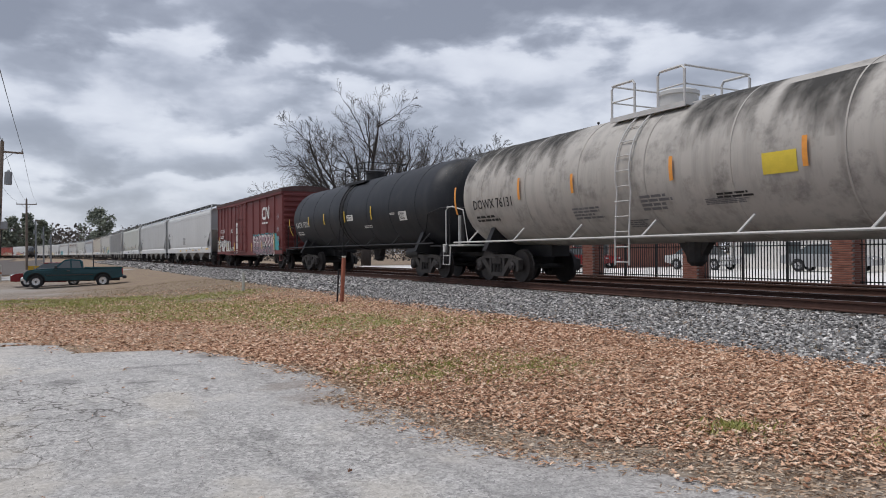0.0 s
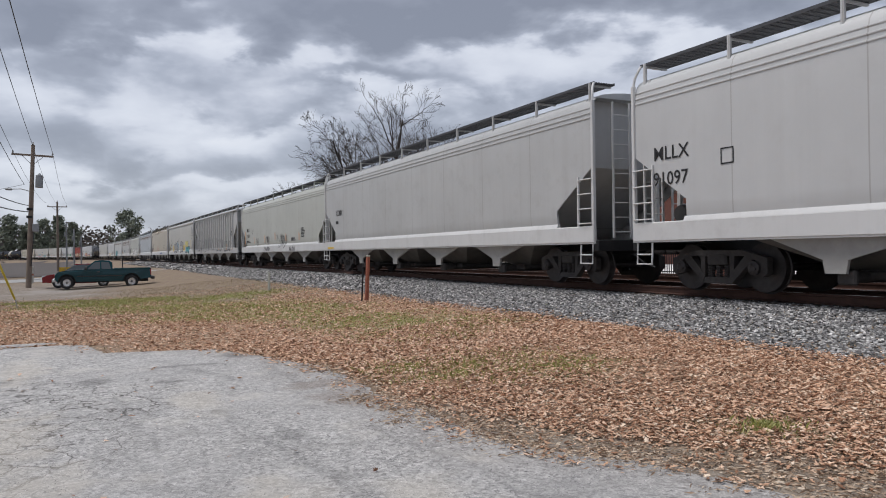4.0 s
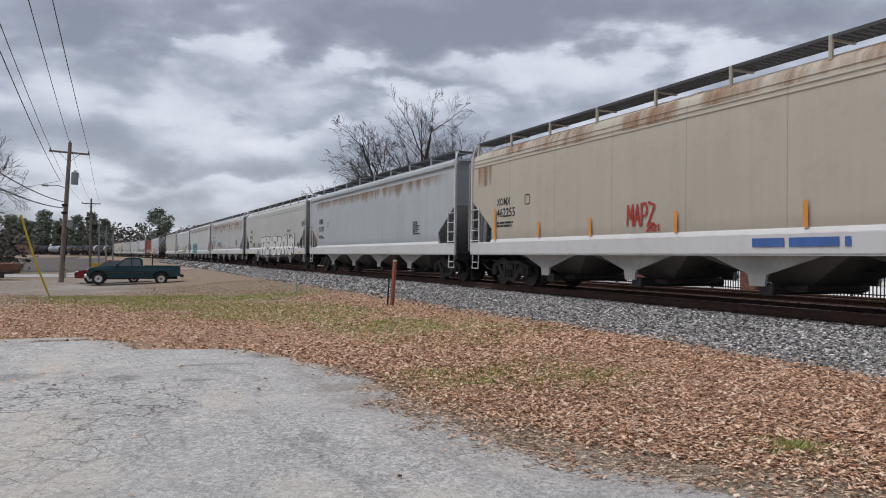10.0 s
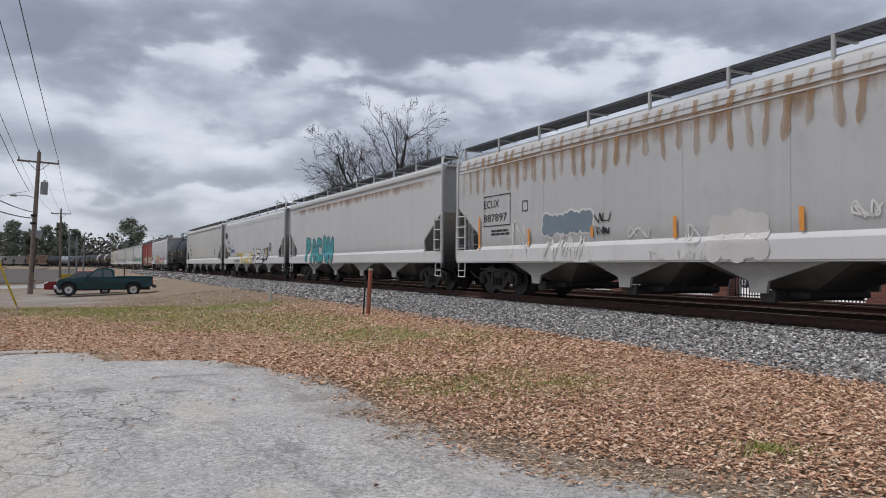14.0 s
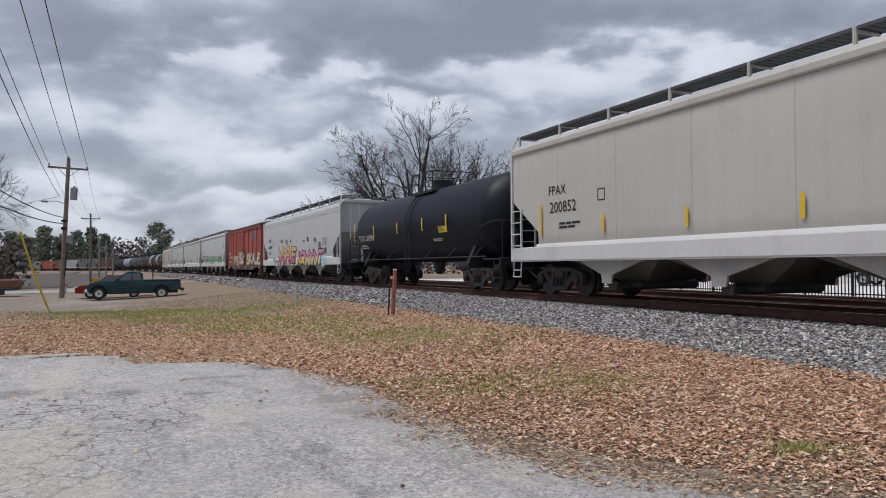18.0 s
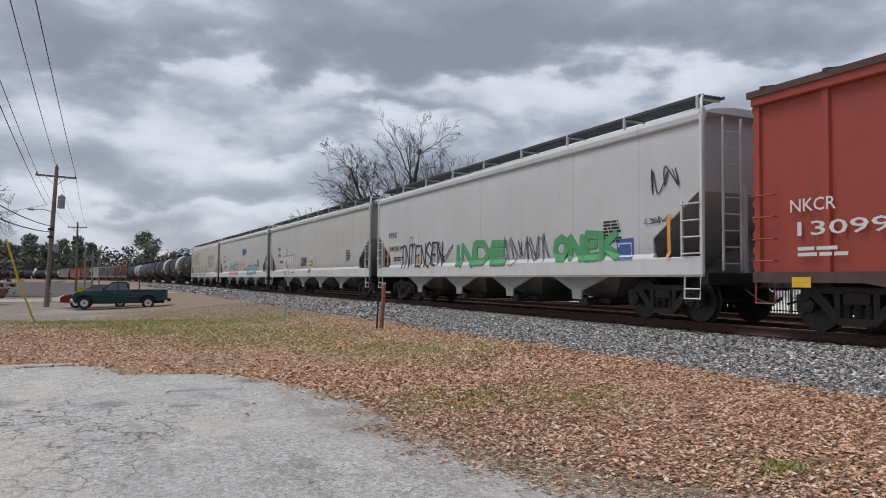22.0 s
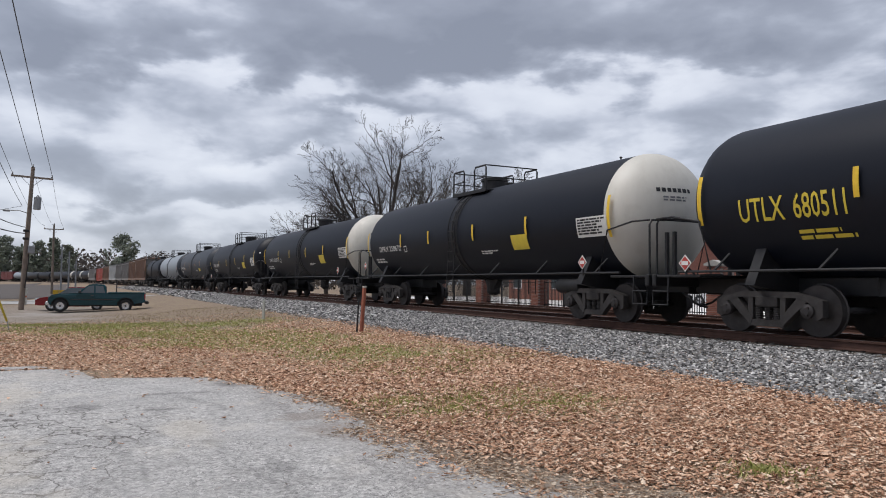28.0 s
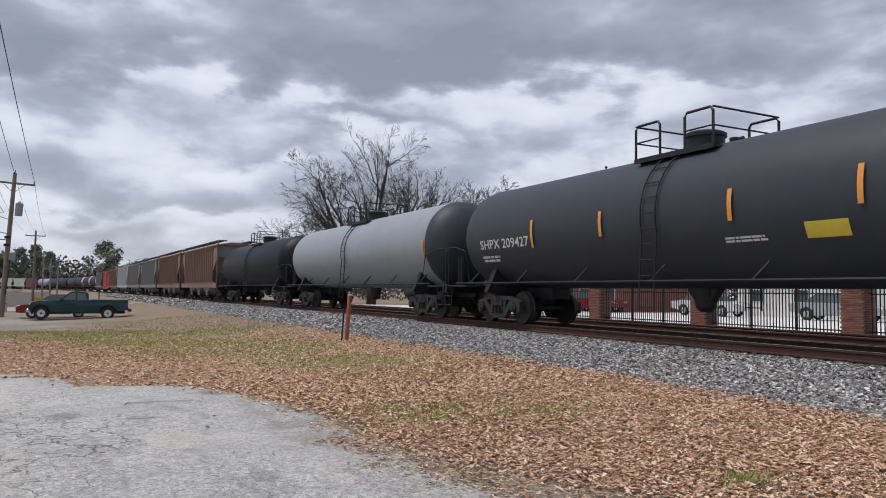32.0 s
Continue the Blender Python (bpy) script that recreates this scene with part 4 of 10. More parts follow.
def bogie(car, x, spins, cap=0):
    b = part("bogie", shape("c:bolster", g_bolster, BOGIE_STEEL), None, car, "grimy cast-steel bogie", (x, 0, 0))
    me = shape("c:side_frame", g_side_frame, BOGIE_STEEL)
    part("side_frame", me, None, b)
    part("side_frame", me, None, b, at=pose(0, 0, 0, 0, 0, 180))
    for sx in (-0.2, 0.0, 0.2):
        for sy in (-1.005, 1.005):
            part("spring", shape("c:spring", g_spring, BOGIE_STEEL), None, b, at=(sx, sy, 0))
    for ax in (-0.89, 0.89):
        w = part("wheel_set", shape("c:wheel_set", g_wheel_set_all, WHEEL_STEEL, True), None, b, "steel wheels with bright rims", (ax, 0, 0.457))
        w.data.materials.clear()
        for m in (WHEEL_STEEL, TREAD_STEEL, CAP_COLOURS[0]):
            w.data.materials.append(m)
        if not w.data.get("done"):
            w.data["done"] = 1
            w.data.polygons.foreach_set("material_index", WHEEL_INDEX)
        if spins:
            SPIN.append((w, car, ax))
    return b


WHEEL_INDEX = []


def g_wheel_set_all():
    g = G()
    for k, make in enumerate((g_wheel_set, g_tread, g_cap)):
        h = make()
        g.add(h.v, h.f)
        WHEEL_INDEX.extend([k] * len(h.f))
    return g


def coupler(car, half, mat):
    for s in (-1, 1):
        g = G().box(half - 0.15, half + 0.36, -0.09, 0.09, 0.74, 0.92, 0.02).box(half + 0.32, half + 0.66, -0.16, 0.15, 0.70, 0.98, 0.05)
        part("coupler", shape("c:coupler%.2f" % half, lambda: g, BOGIE_STEEL), None, car, at=pose(0, 0, 0, 0, 0, 0 if s > 0 else 180))
        h = G().tube([(half + 0.05, -0.5, 0.72), (half + 0.35, -0.42, 0.50), (half + 0.62, -0.36, 0.42)], 0.025)
        part("air_hose", shape("c:hose%.2f" % half, lambda: h, BLACK_STEEL), None, car, at=pose(0, 0, 0, 0, 0, 0 if s > 0 else 180))


# ---- marks on a car's side ----
def split_level(vs, fs, z):
    """Cuts flat faces along a level line, so that they can bend there."""
    if not (min(v[1] for v in vs) < z - 0.02 and max(v[1] for v in vs) > z + 0.02):
        return vs, fs
    bm = bmesh.new()
    made = [bm.verts.new((v[0], v[2] if len(v) > 2 else 0.0, v[1])) for v in vs]
    for f in fs:
        if len(set(f)) == len(f) and not bm.faces.get([made[j] for j in f]):
            bm.faces.new([made[j] for j in f])
    for level in (z, z + 0.12):
        bmesh.ops.bisect_plane(bm, geom=bm.verts[:] + bm.edges[:] + bm.faces[:], plane_co=(0, 0, level), plane_no=(0, 0, 1))
    bm.verts.index_update()
    out = [(v.co.x, v.co.z, v.co.y) for v in bm.verts], [tuple(v.index for v in f.verts) for f in bm.faces]
    bm.free()
    return out


def slice_levels(vs, fs, step):
    """Cuts flat faces into level strips, so that they can follow a tank's curve."""
    lo, hi = min(v[1] for v in vs), max(v[1] for v in vs)
    if hi - lo < 1.5 * step:
        return vs, fs
    bm = bmesh.new()
    made = [bm.verts.new((v[0], v[2] if len(v) > 2 else 0.0, v[1])) for v in vs]
    for f in fs:
        if len(set(f)) == len(f) and not bm.faces.get([made[j] for j in f]):
            bm.faces.new([made[j] for j in f])
    for k in range(1, int((hi - lo) / step) + 1):
        bmesh.ops.bisect_plane(bm, geom=bm.verts[:] + bm.edges[:] + bm.faces[:], plane_co=(0, 0, lo + k * step), plane_no=(0, 0, 1))
    bm.verts.index_update()
    out = [(v.co.x, v.co.z, v.co.y) for v in bm.verts], [tuple(v.index for v in f.verts) for f in bm.faces]
    bm.free()
    return out


SKELETONS = {
    "T": (((0, 0.95), (1, 1)), ((0.5, 1), (0.45, 0))), "R": (((0, 0), (0, 1), (0.7, 0.98), (0.9, 0.76), (0.65, 0.52), (0.1, 0.48)), ((0.45, 0.5), (1, 0))),
    "E": (((1, 0.95), (0.1, 1), (0, 0.5), (0.1, 0), (1, 0.02)), ((0, 0.5), (0.8, 0.52))), "M": (((0, 0), (0.1, 1), (0.5, 0.35), (0.9, 1), (1, 0)),),
    "N": (((0, 0), (0.05, 1), (0.95, 0), (1, 1)),), "D": (((0, 0), (0, 1), (0.6, 0.95), (1, 0.5), (0.6, 0.05), (0, 0)),),
    "O": (((0.5, 1), (0.1, 0.8), (0, 0.4), (0.3, 0), (0.75, 0.05), (1, 0.45), (0.9, 0.85), (0.5, 1)),), "U": (((0, 1), (0.05, 0.3), (0.35, 0), (0.7, 0.05), (0.95, 0.35), (1, 1)),),
    "S": (((1, 0.88), (0.55, 1), (0.1, 0.85), (0.15, 0.6), (0.8, 0.45), (0.95, 0.2), (0.6, 0), (0, 0.08)),), "!": (((0.8, 1), (0.4, 0.40)), ((0.3, 0.06), (0.34, 0.04))),
    "I": (((0.5, 1), (0.5, 0)),), "G": (((1, 0.85), (0.5, 1), (0.05, 0.7), (0.05, 0.25), (0.5, 0), (0.95, 0.2), (0.95, 0.48), (0.55, 0.48)),),
    "W": (((0, 1), (0.2, 0), (0.5, 0.65), (0.8, 0), (1, 1)),), "A": (((0, 0), (0.45, 1), (1, 0)), ((0.2, 0.35), (0.8, 0.35))),
    "Y": (((0, 1), (0.5, 0.5), (1, 1)), ((0.5, 0.5), (0.5, 0))), "K": (((0, 1), (0, 0)), ((1, 1), (0.05, 0.48), (1, 0))), "L": (((0, 1), (0.05, 0), (1, 0.05)),),
    "P": (((0, 0), (0, 1), (0.8, 1), (1, 0.75), (0.8, 0.5), (0.05, 0.45)),), "Z": (((0, 1), (1, 0.95), (0, 0.05), (1, 0)),), "2": (((0, 0.8), (0.5, 1), (0.95, 0.75), (0, 0), (1, 0)),), "0": (((0.5, 1), (0.05, 0.6), (0.4, 0), (0.95, 0.4), (0.5, 1)),), "1": (((0.3, 0.8), (0.5, 1), (0.5, 0)),),
    "H": (((0, 1), (0, 0)), ((1, 1), (1, 0)), ((0, 0.5), (1, 0.5))), "C": (((1, 0.85), (0.5, 1), (0.05, 0.7), (0.05, 0.3), (0.5, 0), (1, 0.15)),),
}


class Side:
    """The near side of a car: puts flat marks on it. bend(x, z) gives the place on the sheet and how it faces."""

    def __init__(self, car, bend):
        self.car, self.bend, self.lift = car, bend, 0.009

    def put(self, name, vs, fs, mat, label="", lift=None):
        lift = self.lift if lift is None else lift
        if self.bend is tank_bend:
            vs, fs = slice_levels(vs, fs, 0.07)
        pts = [self.bend(v[0], v[1], lift + (v[2] if len(v) > 2 else 0.0)) for v in vs]
        me = bpy.data.meshes.new(name)
        me.from_pydata(pts, [], fs)
        me.materials.append(mat)
        return part(name, me, None, self.car, label)

    def text(self, text, x, z, h, mat, label="", fat=0.0, lean=0.0, wide=1.0, lift=None, name="lettering"):
        vs, fs = letter_mesh(text, h, fat, lean, wide)
        return self.put(name, [(x + a, z + b) for a, b in vs], fs, mat, label or "stencilled lettering", lift)

    def bars(self, x, z, w, h, rows, mat, seed=0, name="small_print", lift=None):
        """Unreadable small print as rows of short bars."""
        rnd = random.Random(seed)
        vs, fs = [], []
        step = max(0.02, h / rows)
        for r in range(rows):
            a = x
            end = x + w * rnd.uniform(0.6, 1.0)
            while a < end:
                b = min(end, a + step * rnd.uniform(1.2, 4))
                z1 = z + h - r * step
                k = len(vs)
                vs += [(a, z1 - step * 0.62), (b, z1 - step * 0.62), (b, z1), (a, z1)]
                fs.append((k, k + 1, k + 2, k + 3))
                a = b + step * 0.4
        return self.put(name, vs, fs, mat, "", lift)

    def patch(self, x0, x1, z0, z1, mat, name="reflector", label="", lift=None):
        n = max(1, int((z1 - z0) / 0.09))
        vs, fs = [], []
        for k in range(n + 1):
            z = z0 + (z1 - z0) * k / n
            vs += [(x0, z), (x1, z)]
            if k:
                j = 2 * k
                fs.append((j - 2, j - 1, j + 1, j))
        return self.put(name, vs, fs, mat, label, lift)

    def ring(self, x0, x1, z0, z1, w, mat, name="stencil_frame"):
        vs, fs = [], []
        for a, b, c, d in ((x0, x1, z0, z0 + w), (x0, x1, z1 - w, z1), (x0, x0 + w, z0 + w, z1 - w), (x1 - w, x1, z0 + w, z1 - w)):
            k = len(vs)
            vs += [(a, c), (b, c), (b, d), (a, d)]
            fs.append((k, k + 1, k + 2, k + 3))
        return self.put(name, vs, fs, mat)

    def stroke(self, pts, w, mat, name="spray_stroke", lift=None, label="sprayed paint stroke"):
        """A band of paint along points."""
        vs, fs = [], []
        n = len(pts)
        for i, (x, z) in enumerate(pts):
            (a, b), (c, d) = pts[max(i - 1, 0)], pts[min(i + 1, n - 1)]
            t = math.hypot(c - a, d - b) or 1.0
            ww = w * (0.6 + 0.4 * math.sin(math.pi * (i + 0.5) / n))
            vs += [(x - (d - b) / t * ww / 2, z + (c - a) / t * ww / 2), (x + (d - b) / t * ww / 2, z - (c - a) / t * ww / 2)]
            if i:
                fs.append((2 * i - 2, 2 * i - 1, 2 * i + 1, 2 * i))
        return self.put(name, vs, fs, mat, label, lift)

    def tag(self, x, z, w, h, mat, seed, thick=0.05, loops=6):
        """An unreadable scrawl: one looping line."""
        rnd = random.Random(seed)
        keys = []
        for i in range(loops):
            for j in range(rnd.choice((3, 4, 4, 5))):
                keys.append(((i + rnd.uniform(-0.15, 1.15)) / loops, rnd.uniform(0.75, 1.0) if j % 2 else rnd.uniform(0.0, 0.3)))
        pts = []
        m = len(keys)
        for i in range(m - 1):
            p0, p1, p2, p3 = keys[max(i - 1, 0)], keys[i], keys[i + 1], keys[min(i + 2, m - 1)]
            for j in range(5):
                f = j / 5
                xx, zz = [0.5 * (2 * p1[c] + (p2[c] - p0[c]) * f + (2 * p0[c] - 5 * p1[c] + 4 * p2[c] - p3[c]) * f * f + (3 * p1[c] - p0[c] - 3 * p2[c] + p3[c]) * f**3) for c in (0, 1)]
                pts.append((x + w * xx, z + h * zz))
        return self.stroke(pts, thick, mat, "scrawl", 0.022, "sprayed scrawl")

    def line(self, text, x0, x1, z, h, mat, label="", fat=0.008, lift=None, name="lettering"):
        """A line of lettering that fills the width from x0 to x1."""
        vs, fs = letter_mesh(text, h, fat)
        lo, hi = min(v[0] for v in vs), max(v[0] for v in vs)
        k = (x1 - x0) / (hi - lo)
        return self.put(name, [(x0 + (a - lo) * k, z + b) for a, b in vs], fs, mat, label or "stencilled lettering", lift)

    def strips(self, rows, mat, w=0.10):
        """Upright reflector strips: each x, lower and upper end."""
        for x, z0, z1 in rows:
            self.patch(x - w / 2, x + w / 2, z0, z1, mat, "reflector", "", 0.05)

    def glyph(self, name, layers, label):
        """One sprayed letter: its rim, fill and inner colour as layers of one mesh."""
        pts, faces, mats, slots = [], [], [], []
        for vs, fs, mat, lift in layers:
            if not mat or not vs:
                continue
            k = len(pts)
            vs, fs = split_level(vs, fs, 1.385)
            pts += [self.bend(v[0], v[1], lift + (v[2] if len(v) > 2 else 0.0)) for v in vs]
            faces += [tuple(j + k for j in f) for f in fs]
            slots += [len(mats)] * len(fs)
            mats.append(mat)
        me = bpy.data.meshes.new(name)
        me.from_pydata(pts, [], faces)
        for m in mats:
            me.materials.append(m)
        me.polygons.foreach_set("material_index", slots)
        return part(name, me, None, self.car, label)

    def letters(self, text, x0, x1, z0, z1, fill, edge, seed=0, rim=0.05, inner=None, label="large sprayed letter"):
        """Large sprayed letters, uneven, filled and rimmed."""
        rnd = random.Random(seed)
        wide = []
        for ch in text:
            base, _ = letter_mesh(ch, 1.0, 0.03)
            wide.append((min(v[0] for v in base), max(v[0] for v in base)))
        whole = sum(max(0.3, hi - lo) for lo, hi in wide)
        at = x0
        for ch, (lo, hi) in zip(text, wide):
            step = (x1 - x0) * max(0.3, hi - lo) / whole
            up, tilt, tall = rnd.uniform(-0.05, 0.05) * (z1 - z0), rnd.uniform(-0.12, 0.12), rnd.uniform(0.88, 1.05)
            kx = step / max(0.3, hi - lo)
            layers = []
            for fat, mat, lift in ((0.03 + rim, edge, 0.006), (0.03, fill, 0.010), (-0.02, inner, 0.014)):
                vs, fs = letter_mesh(ch, 1.0, fat)
                vv = []
                for a, b in vs:
                    xx, zz = (a - (lo + hi) / 2) * kx, (b - 0.5) * (z1 - z0) * tall * 0.94
                    vv.append((at + step / 2 + xx + tilt * zz, (z0 + z1) / 2 + zz + up + tilt * 0.3 * xx))
                if mat is inner and inner:
                    fs = [f for f in fs if sum(vv[j][1] for j in f) / len(f) < (z0 + z1) / 2]
                layers.append((vv, fs, mat, lift))
            self.glyph("sprayed_letter", layers, label)
            at += step

    def cloud(self, x0, x1, z0, z1, r, mat, seed=0, lift=0.004, edge=None):
        """A field of overlapping round puffs of paint, rimmed if asked for."""
        rnd = random.Random(seed)
        nx, nz = max(1, round((x1 - x0) / (1.3 * r))), max(1, round((z1 - z0) / (1.2 * r)))
        layers = []
        for grow, col, up in ((0.05, edge, lift), (0.0, mat, lift + 0.006)):
            if not col:
                continue
            rnd.seed(seed)
            vs, fs = [], []
            for i in range(nx):
                for j in range(nz):
                    cx, cz = x0 + (x1 - x0) * (i + 0.5) / nx + rnd.uniform(-0.2, 0.2) * r, z0 + (z1 - z0) * (j + 0.5) / nz + rnd.uniform(-0.2, 0.2) * r
                    rr = r * rnd.uniform(0.8, 1.15) + grow
                    k = len(vs)
                    vs += [(cx + rr * math.cos(6.2832 * a / 12), cz + rr * math.sin(6.2832 * a / 12), 0.00012 * len(fs)) for a in range(12)]
                    fs.append(tuple(range(k, k + 12)))
            layers.append((vs, fs, col, up))
        tagged(self.glyph("sprayed_puff", layers, "soft puffs of sprayed paint"), "soft puffs of sprayed paint", kind="stuff")

    def piece(self, text, x0, x1, z0, z1, fill, edge, seed=0, thick=0.25, rim=0.06, halo=None, low=None):
        """Fat sprayed letters that lean on one another, rimmed, some with a second colour below."""
        rnd = random.Random(seed)
        h = z1 - z0
        wide = [{"I": 0.45, "!": 0.42, "M": 1.2, "W": 1.25, "O": 1.0}.get(ch, 0.95) for ch in text]
        unit = (x1 - x0) / sum(wide)
        at, tk = x0, thick * h

        def capsules(paths, r, round_=False):
            vs, fs = [], []
            for pts in paths:
                for (ax, az), (bx, bz) in zip(pts, pts[1:]):
                    t = math.atan2(bz - az, bx - ax)
                    k = len(vs)
                    e = 0.00025 * len(fs)
                    c, d = r * math.cos(t), r * math.sin(t)
                    f = 0.0 if round_ else 1.0
                    for px_, pz_, sg in ((bx, bz, 1), (ax, az, -1)):
                        vs += [(px_ + sg * (d * u + c * v), pz_ + sg * (d * v - c * u), e) for u, v in ((1, -0.05), (0.92, 0.45 + 0.15 * f), (0.45 + 0.15 * f, 0.88), (-0.45 - 0.15 * f, 0.88), (-0.92, 0.45 + 0.15 * f), (-1, -0.05))]
                    fs.append(tuple(range(k, k + 12)))
            return vs, fs

        for n, (ch, w) in enumerate(zip(text, wide)):
            step = w * unit
            tall, up, lean = rnd.uniform(0.92, 1.04), rnd.uniform(-0.03, 0.03) * h, rnd.uniform(-0.10, 0.10)
            room_x, room_z = max(0.05, step - tk * 0.80), h * tall - tk
            paths = []
            for stroke in SKELETONS[ch]:
                paths.append([(at + tk * 0.40 + room_x * (a + lean * (b - 0.5)) + rnd.uniform(-0.02, 0.02) * h, z0 + tk / 2 + up + room_z * b + rnd.uniform(-0.025, 0.025) * h) for a, b in stroke])
            lift = 0.004 + 0.0015 * n
            layers = []
            if halo:
                layers.append((*capsules(paths, tk / 2 + rim * 1.7), halo, 0.002 + 0.0002 * n))
            layers.append((*capsules([[(a + 0.35 * rim, b - 0.35 * rim) for a, b in q] for q in paths], tk / 2 + rim), edge, lift))
            vs, fs = capsules(paths, tk / 2)
            if low:
                mid = z0 + 0.42 * h
                vs, fs = split_level(vs, fs, mid)
                under = [f for f in fs if sum(vs[j][1] for j in f) / len(f) < mid]
                layers.append((vs, under, low, lift + 0.008))
                fs = [f for f in fs if sum(vs[j][1] for j in f) / len(f) >= mid]
            layers.append((vs, fs, fill, lift + 0.008))
            self.glyph("sprayed_letter", layers, "large sprayed letter")
            at += step

    def hand(self, text, x0, x1, z0, z1, mat, seed=0, w=0.05):
        """A word written with a spray can in one thin line."""
        rnd = random.Random(seed)
        step = (x1 - x0) / len(text)
        for n, ch in enumerate(text):
            vs, fs = [], []
            lean = rnd.uniform(-0.1, 0.25)
            for stroke in SKELETONS[ch]:
                pts = [(x0 + step * (n + 0.08 + 0.84 * (a + lean * (b - 0.5))) + rnd.uniform(-0.05, 0.05) * step, z0 + (z1 - z0) * (b + rnd.uniform(-0.06, 0.06))) for a, b in stroke]
                for (ax, az), (bx, bz) in zip(pts, pts[1:]):
                    t = math.hypot(bx - ax, bz - az) or 1.0
                    ux, uz = (bx - ax) / t * w / 2, (bz - az) / t * w / 2
                    k, e = len(vs), 0.0003 * len(fs)
                    vs += [(ax - ux - uz * 0.6, az - uz + ux * 0.6, e), (ax - ux + uz * 0.6, az - uz - ux * 0.6, e), (ax + uz, az - ux, e), (bx + uz, bz - ux, e), (bx + ux, bz + uz, e), (bx - uz, bz + ux, e), (ax - uz, az + ux, e)]
                    fs.append(tuple(range(k, k + 7)))
            self.glyph("sprayed_letter", [(vs, fs, mat, 0.020)], "thin sprayed letter")

    def drips(self, x0, x1, z0, z1, step, mat, seed=0, name="rust_run"):
        """A row of rust runs, each widest low down and pointed at its end."""
        rnd = random.Random(seed)
        vs, fs = [], []
        x = x0
        while x < x1:
            w, low = step * rnd.uniform(0.16, 0.30), z0 + (z1 - z0) * rnd.uniform(0.0, 0.3)
            zs = [z1, z1 - 0.3 * (z1 - low), z1 - 0.55 * (z1 - low), z1 - 0.75 * (z1 - low), z1 - 0.9 * (z1 - low), low]
            ws = [0.9, 0.65, 0.8, 1.0, 0.6, 0.1]
            lean = rnd.uniform(-0.02, 0.02)
            k = len(vs)
            for i, (z, f) in enumerate(zip(zs, ws)):
                vs += [(x + lean * i - w * f, z), (x + lean * i + w * f, z)]
                if i:
                    fs.append((k + 2 * i - 2, k + 2 * i - 1, k + 2 * i + 1, k + 2 * i))
            x += step * rnd.uniform(0.85, 1.15)
            self.put(name, vs, fs, mat, "orange rust run", 0.021)
            vs, fs = [], []

    def creature(self, x0, x1, z0, z1, fill, edge):
        """A sprayed blue shellfish: head, body, feelers and legs."""
        w, h = x1 - x0, z1 - z0

        def q(a, b):
            return x0 + a * w, z0 + b * h
        body = [q(*c) for c in ((0.0, 0.86), (0.10, 0.93), (0.28, 0.90), (0.42, 0.80), (0.70, 0.74), (0.95, 0.80), (0.98, 0.52), (0.85, 0.22), (0.62, 0.08), (0.66, 0.28), (0.60, 0.45), (0.40, 0.58), (0.22, 0.70), (0.08, 0.72))]
        cx, cz = q(0.62, 0.58)
        n = len(body)
        tri = [(i, (i + 1) % n, n) for i in range(n)]
        big = [(cx + (a - cx) * 1.07, cz + (b - cz) * 1.09) for a, b in body]
        self.glyph("sprayed_creature", [(big + [(cx, cz)], tri, edge, 0.011), (body + [(cx, cz)], tri, fill, 0.016)], "sprayed light blue shellfish")
        for pts in (((0.34, 0.62), (0.30, 0.34), (0.40, 0.16)), ((0.44, 0.56), (0.44, 0.30), (0.52, 0.10)), ((0.54, 0.50), (0.60, 0.26), (0.50, 0.02)), ((0.02, 0.86), (0.20, 1.0), (0.55, 0.90), (0.80, 1.05), (1.0, 1.2)), ((0.30, 0.82), (0.60, 0.70), (0.95, 0.66))):
            self.stroke([q(*c) for c in pts], 0.05, edge, lift=0.020)

    def wild(self, x0, x1, z0, z1, fill, edge, inner=None, seed=0, thick=0.24, rim=0.05, shade=None, count=None, label="unreadable sprayed shape", lift=0.0):
        """An unreadable piece: interlocked fat strokes, rimmed and with an inner colour."""
        rnd = random.Random(seed)
        w, h = x1 - x0, z1 - z0
        n = count or max(2, round(w / (0.72 * h)))
        step = w / n
        forms = (((0.1, 0), (0.12, 1), (0.7, 0.95), (0.85, 0.7), (0.2, 0.5)), ((0.9, 0.9), (0.35, 1), (0.1, 0.6), (0.3, 0.1), (0.9, 0.05)), ((0.1, 1), (0.15, 0.05), (0.85, 0.1), (0.9, 0.95)),
                 ((0.1, 0), (0.45, 1), (0.6, 0.9), (0.9, 0)), ((0.85, 0.95), (0.2, 0.9), (0.25, 0.55), (0.8, 0.45), (0.75, 0.05), (0.1, 0.08)), ((0.12, 0), (0.1, 1), (0.85, 0.05), (0.9, 1)),
                 ((0.15, 0.05), (0.12, 0.95), (0.2, 0.5), (0.85, 0.98), (0.25, 0.5), (0.9, 0.0)))
        tk = thick * h

        def band(pts, ww):
            vv, ff = [], []
            for (ax, az), (bx, bz) in zip(pts, pts[1:]):
                k = len(vv)
                t = math.hypot(bx - ax, bz - az) or 1
                ux, uz = (bx - ax) / t * ww / 2, (bz - az) / t * ww / 2
                e = 0.0004 * len(ff)
                vv += [(ax - uz - 0.4 * ux, az + ux - 0.4 * uz, e), (ax + uz - 0.4 * ux, az - ux - 0.4 * uz, e), (ax - ux, az - uz, e), (bx + uz + 0.4 * ux, bz - ux + 0.4 * uz, e), (bx - uz + 0.4 * ux, bz + ux + 0.4 * uz, e), (bx + ux, bz + uz, e)]
                ff.append((k, k + 2, k + 1, k + 3, k + 5, k + 4))
            return vv, ff
        for i in range(n):
            form = rnd.choice(forms)
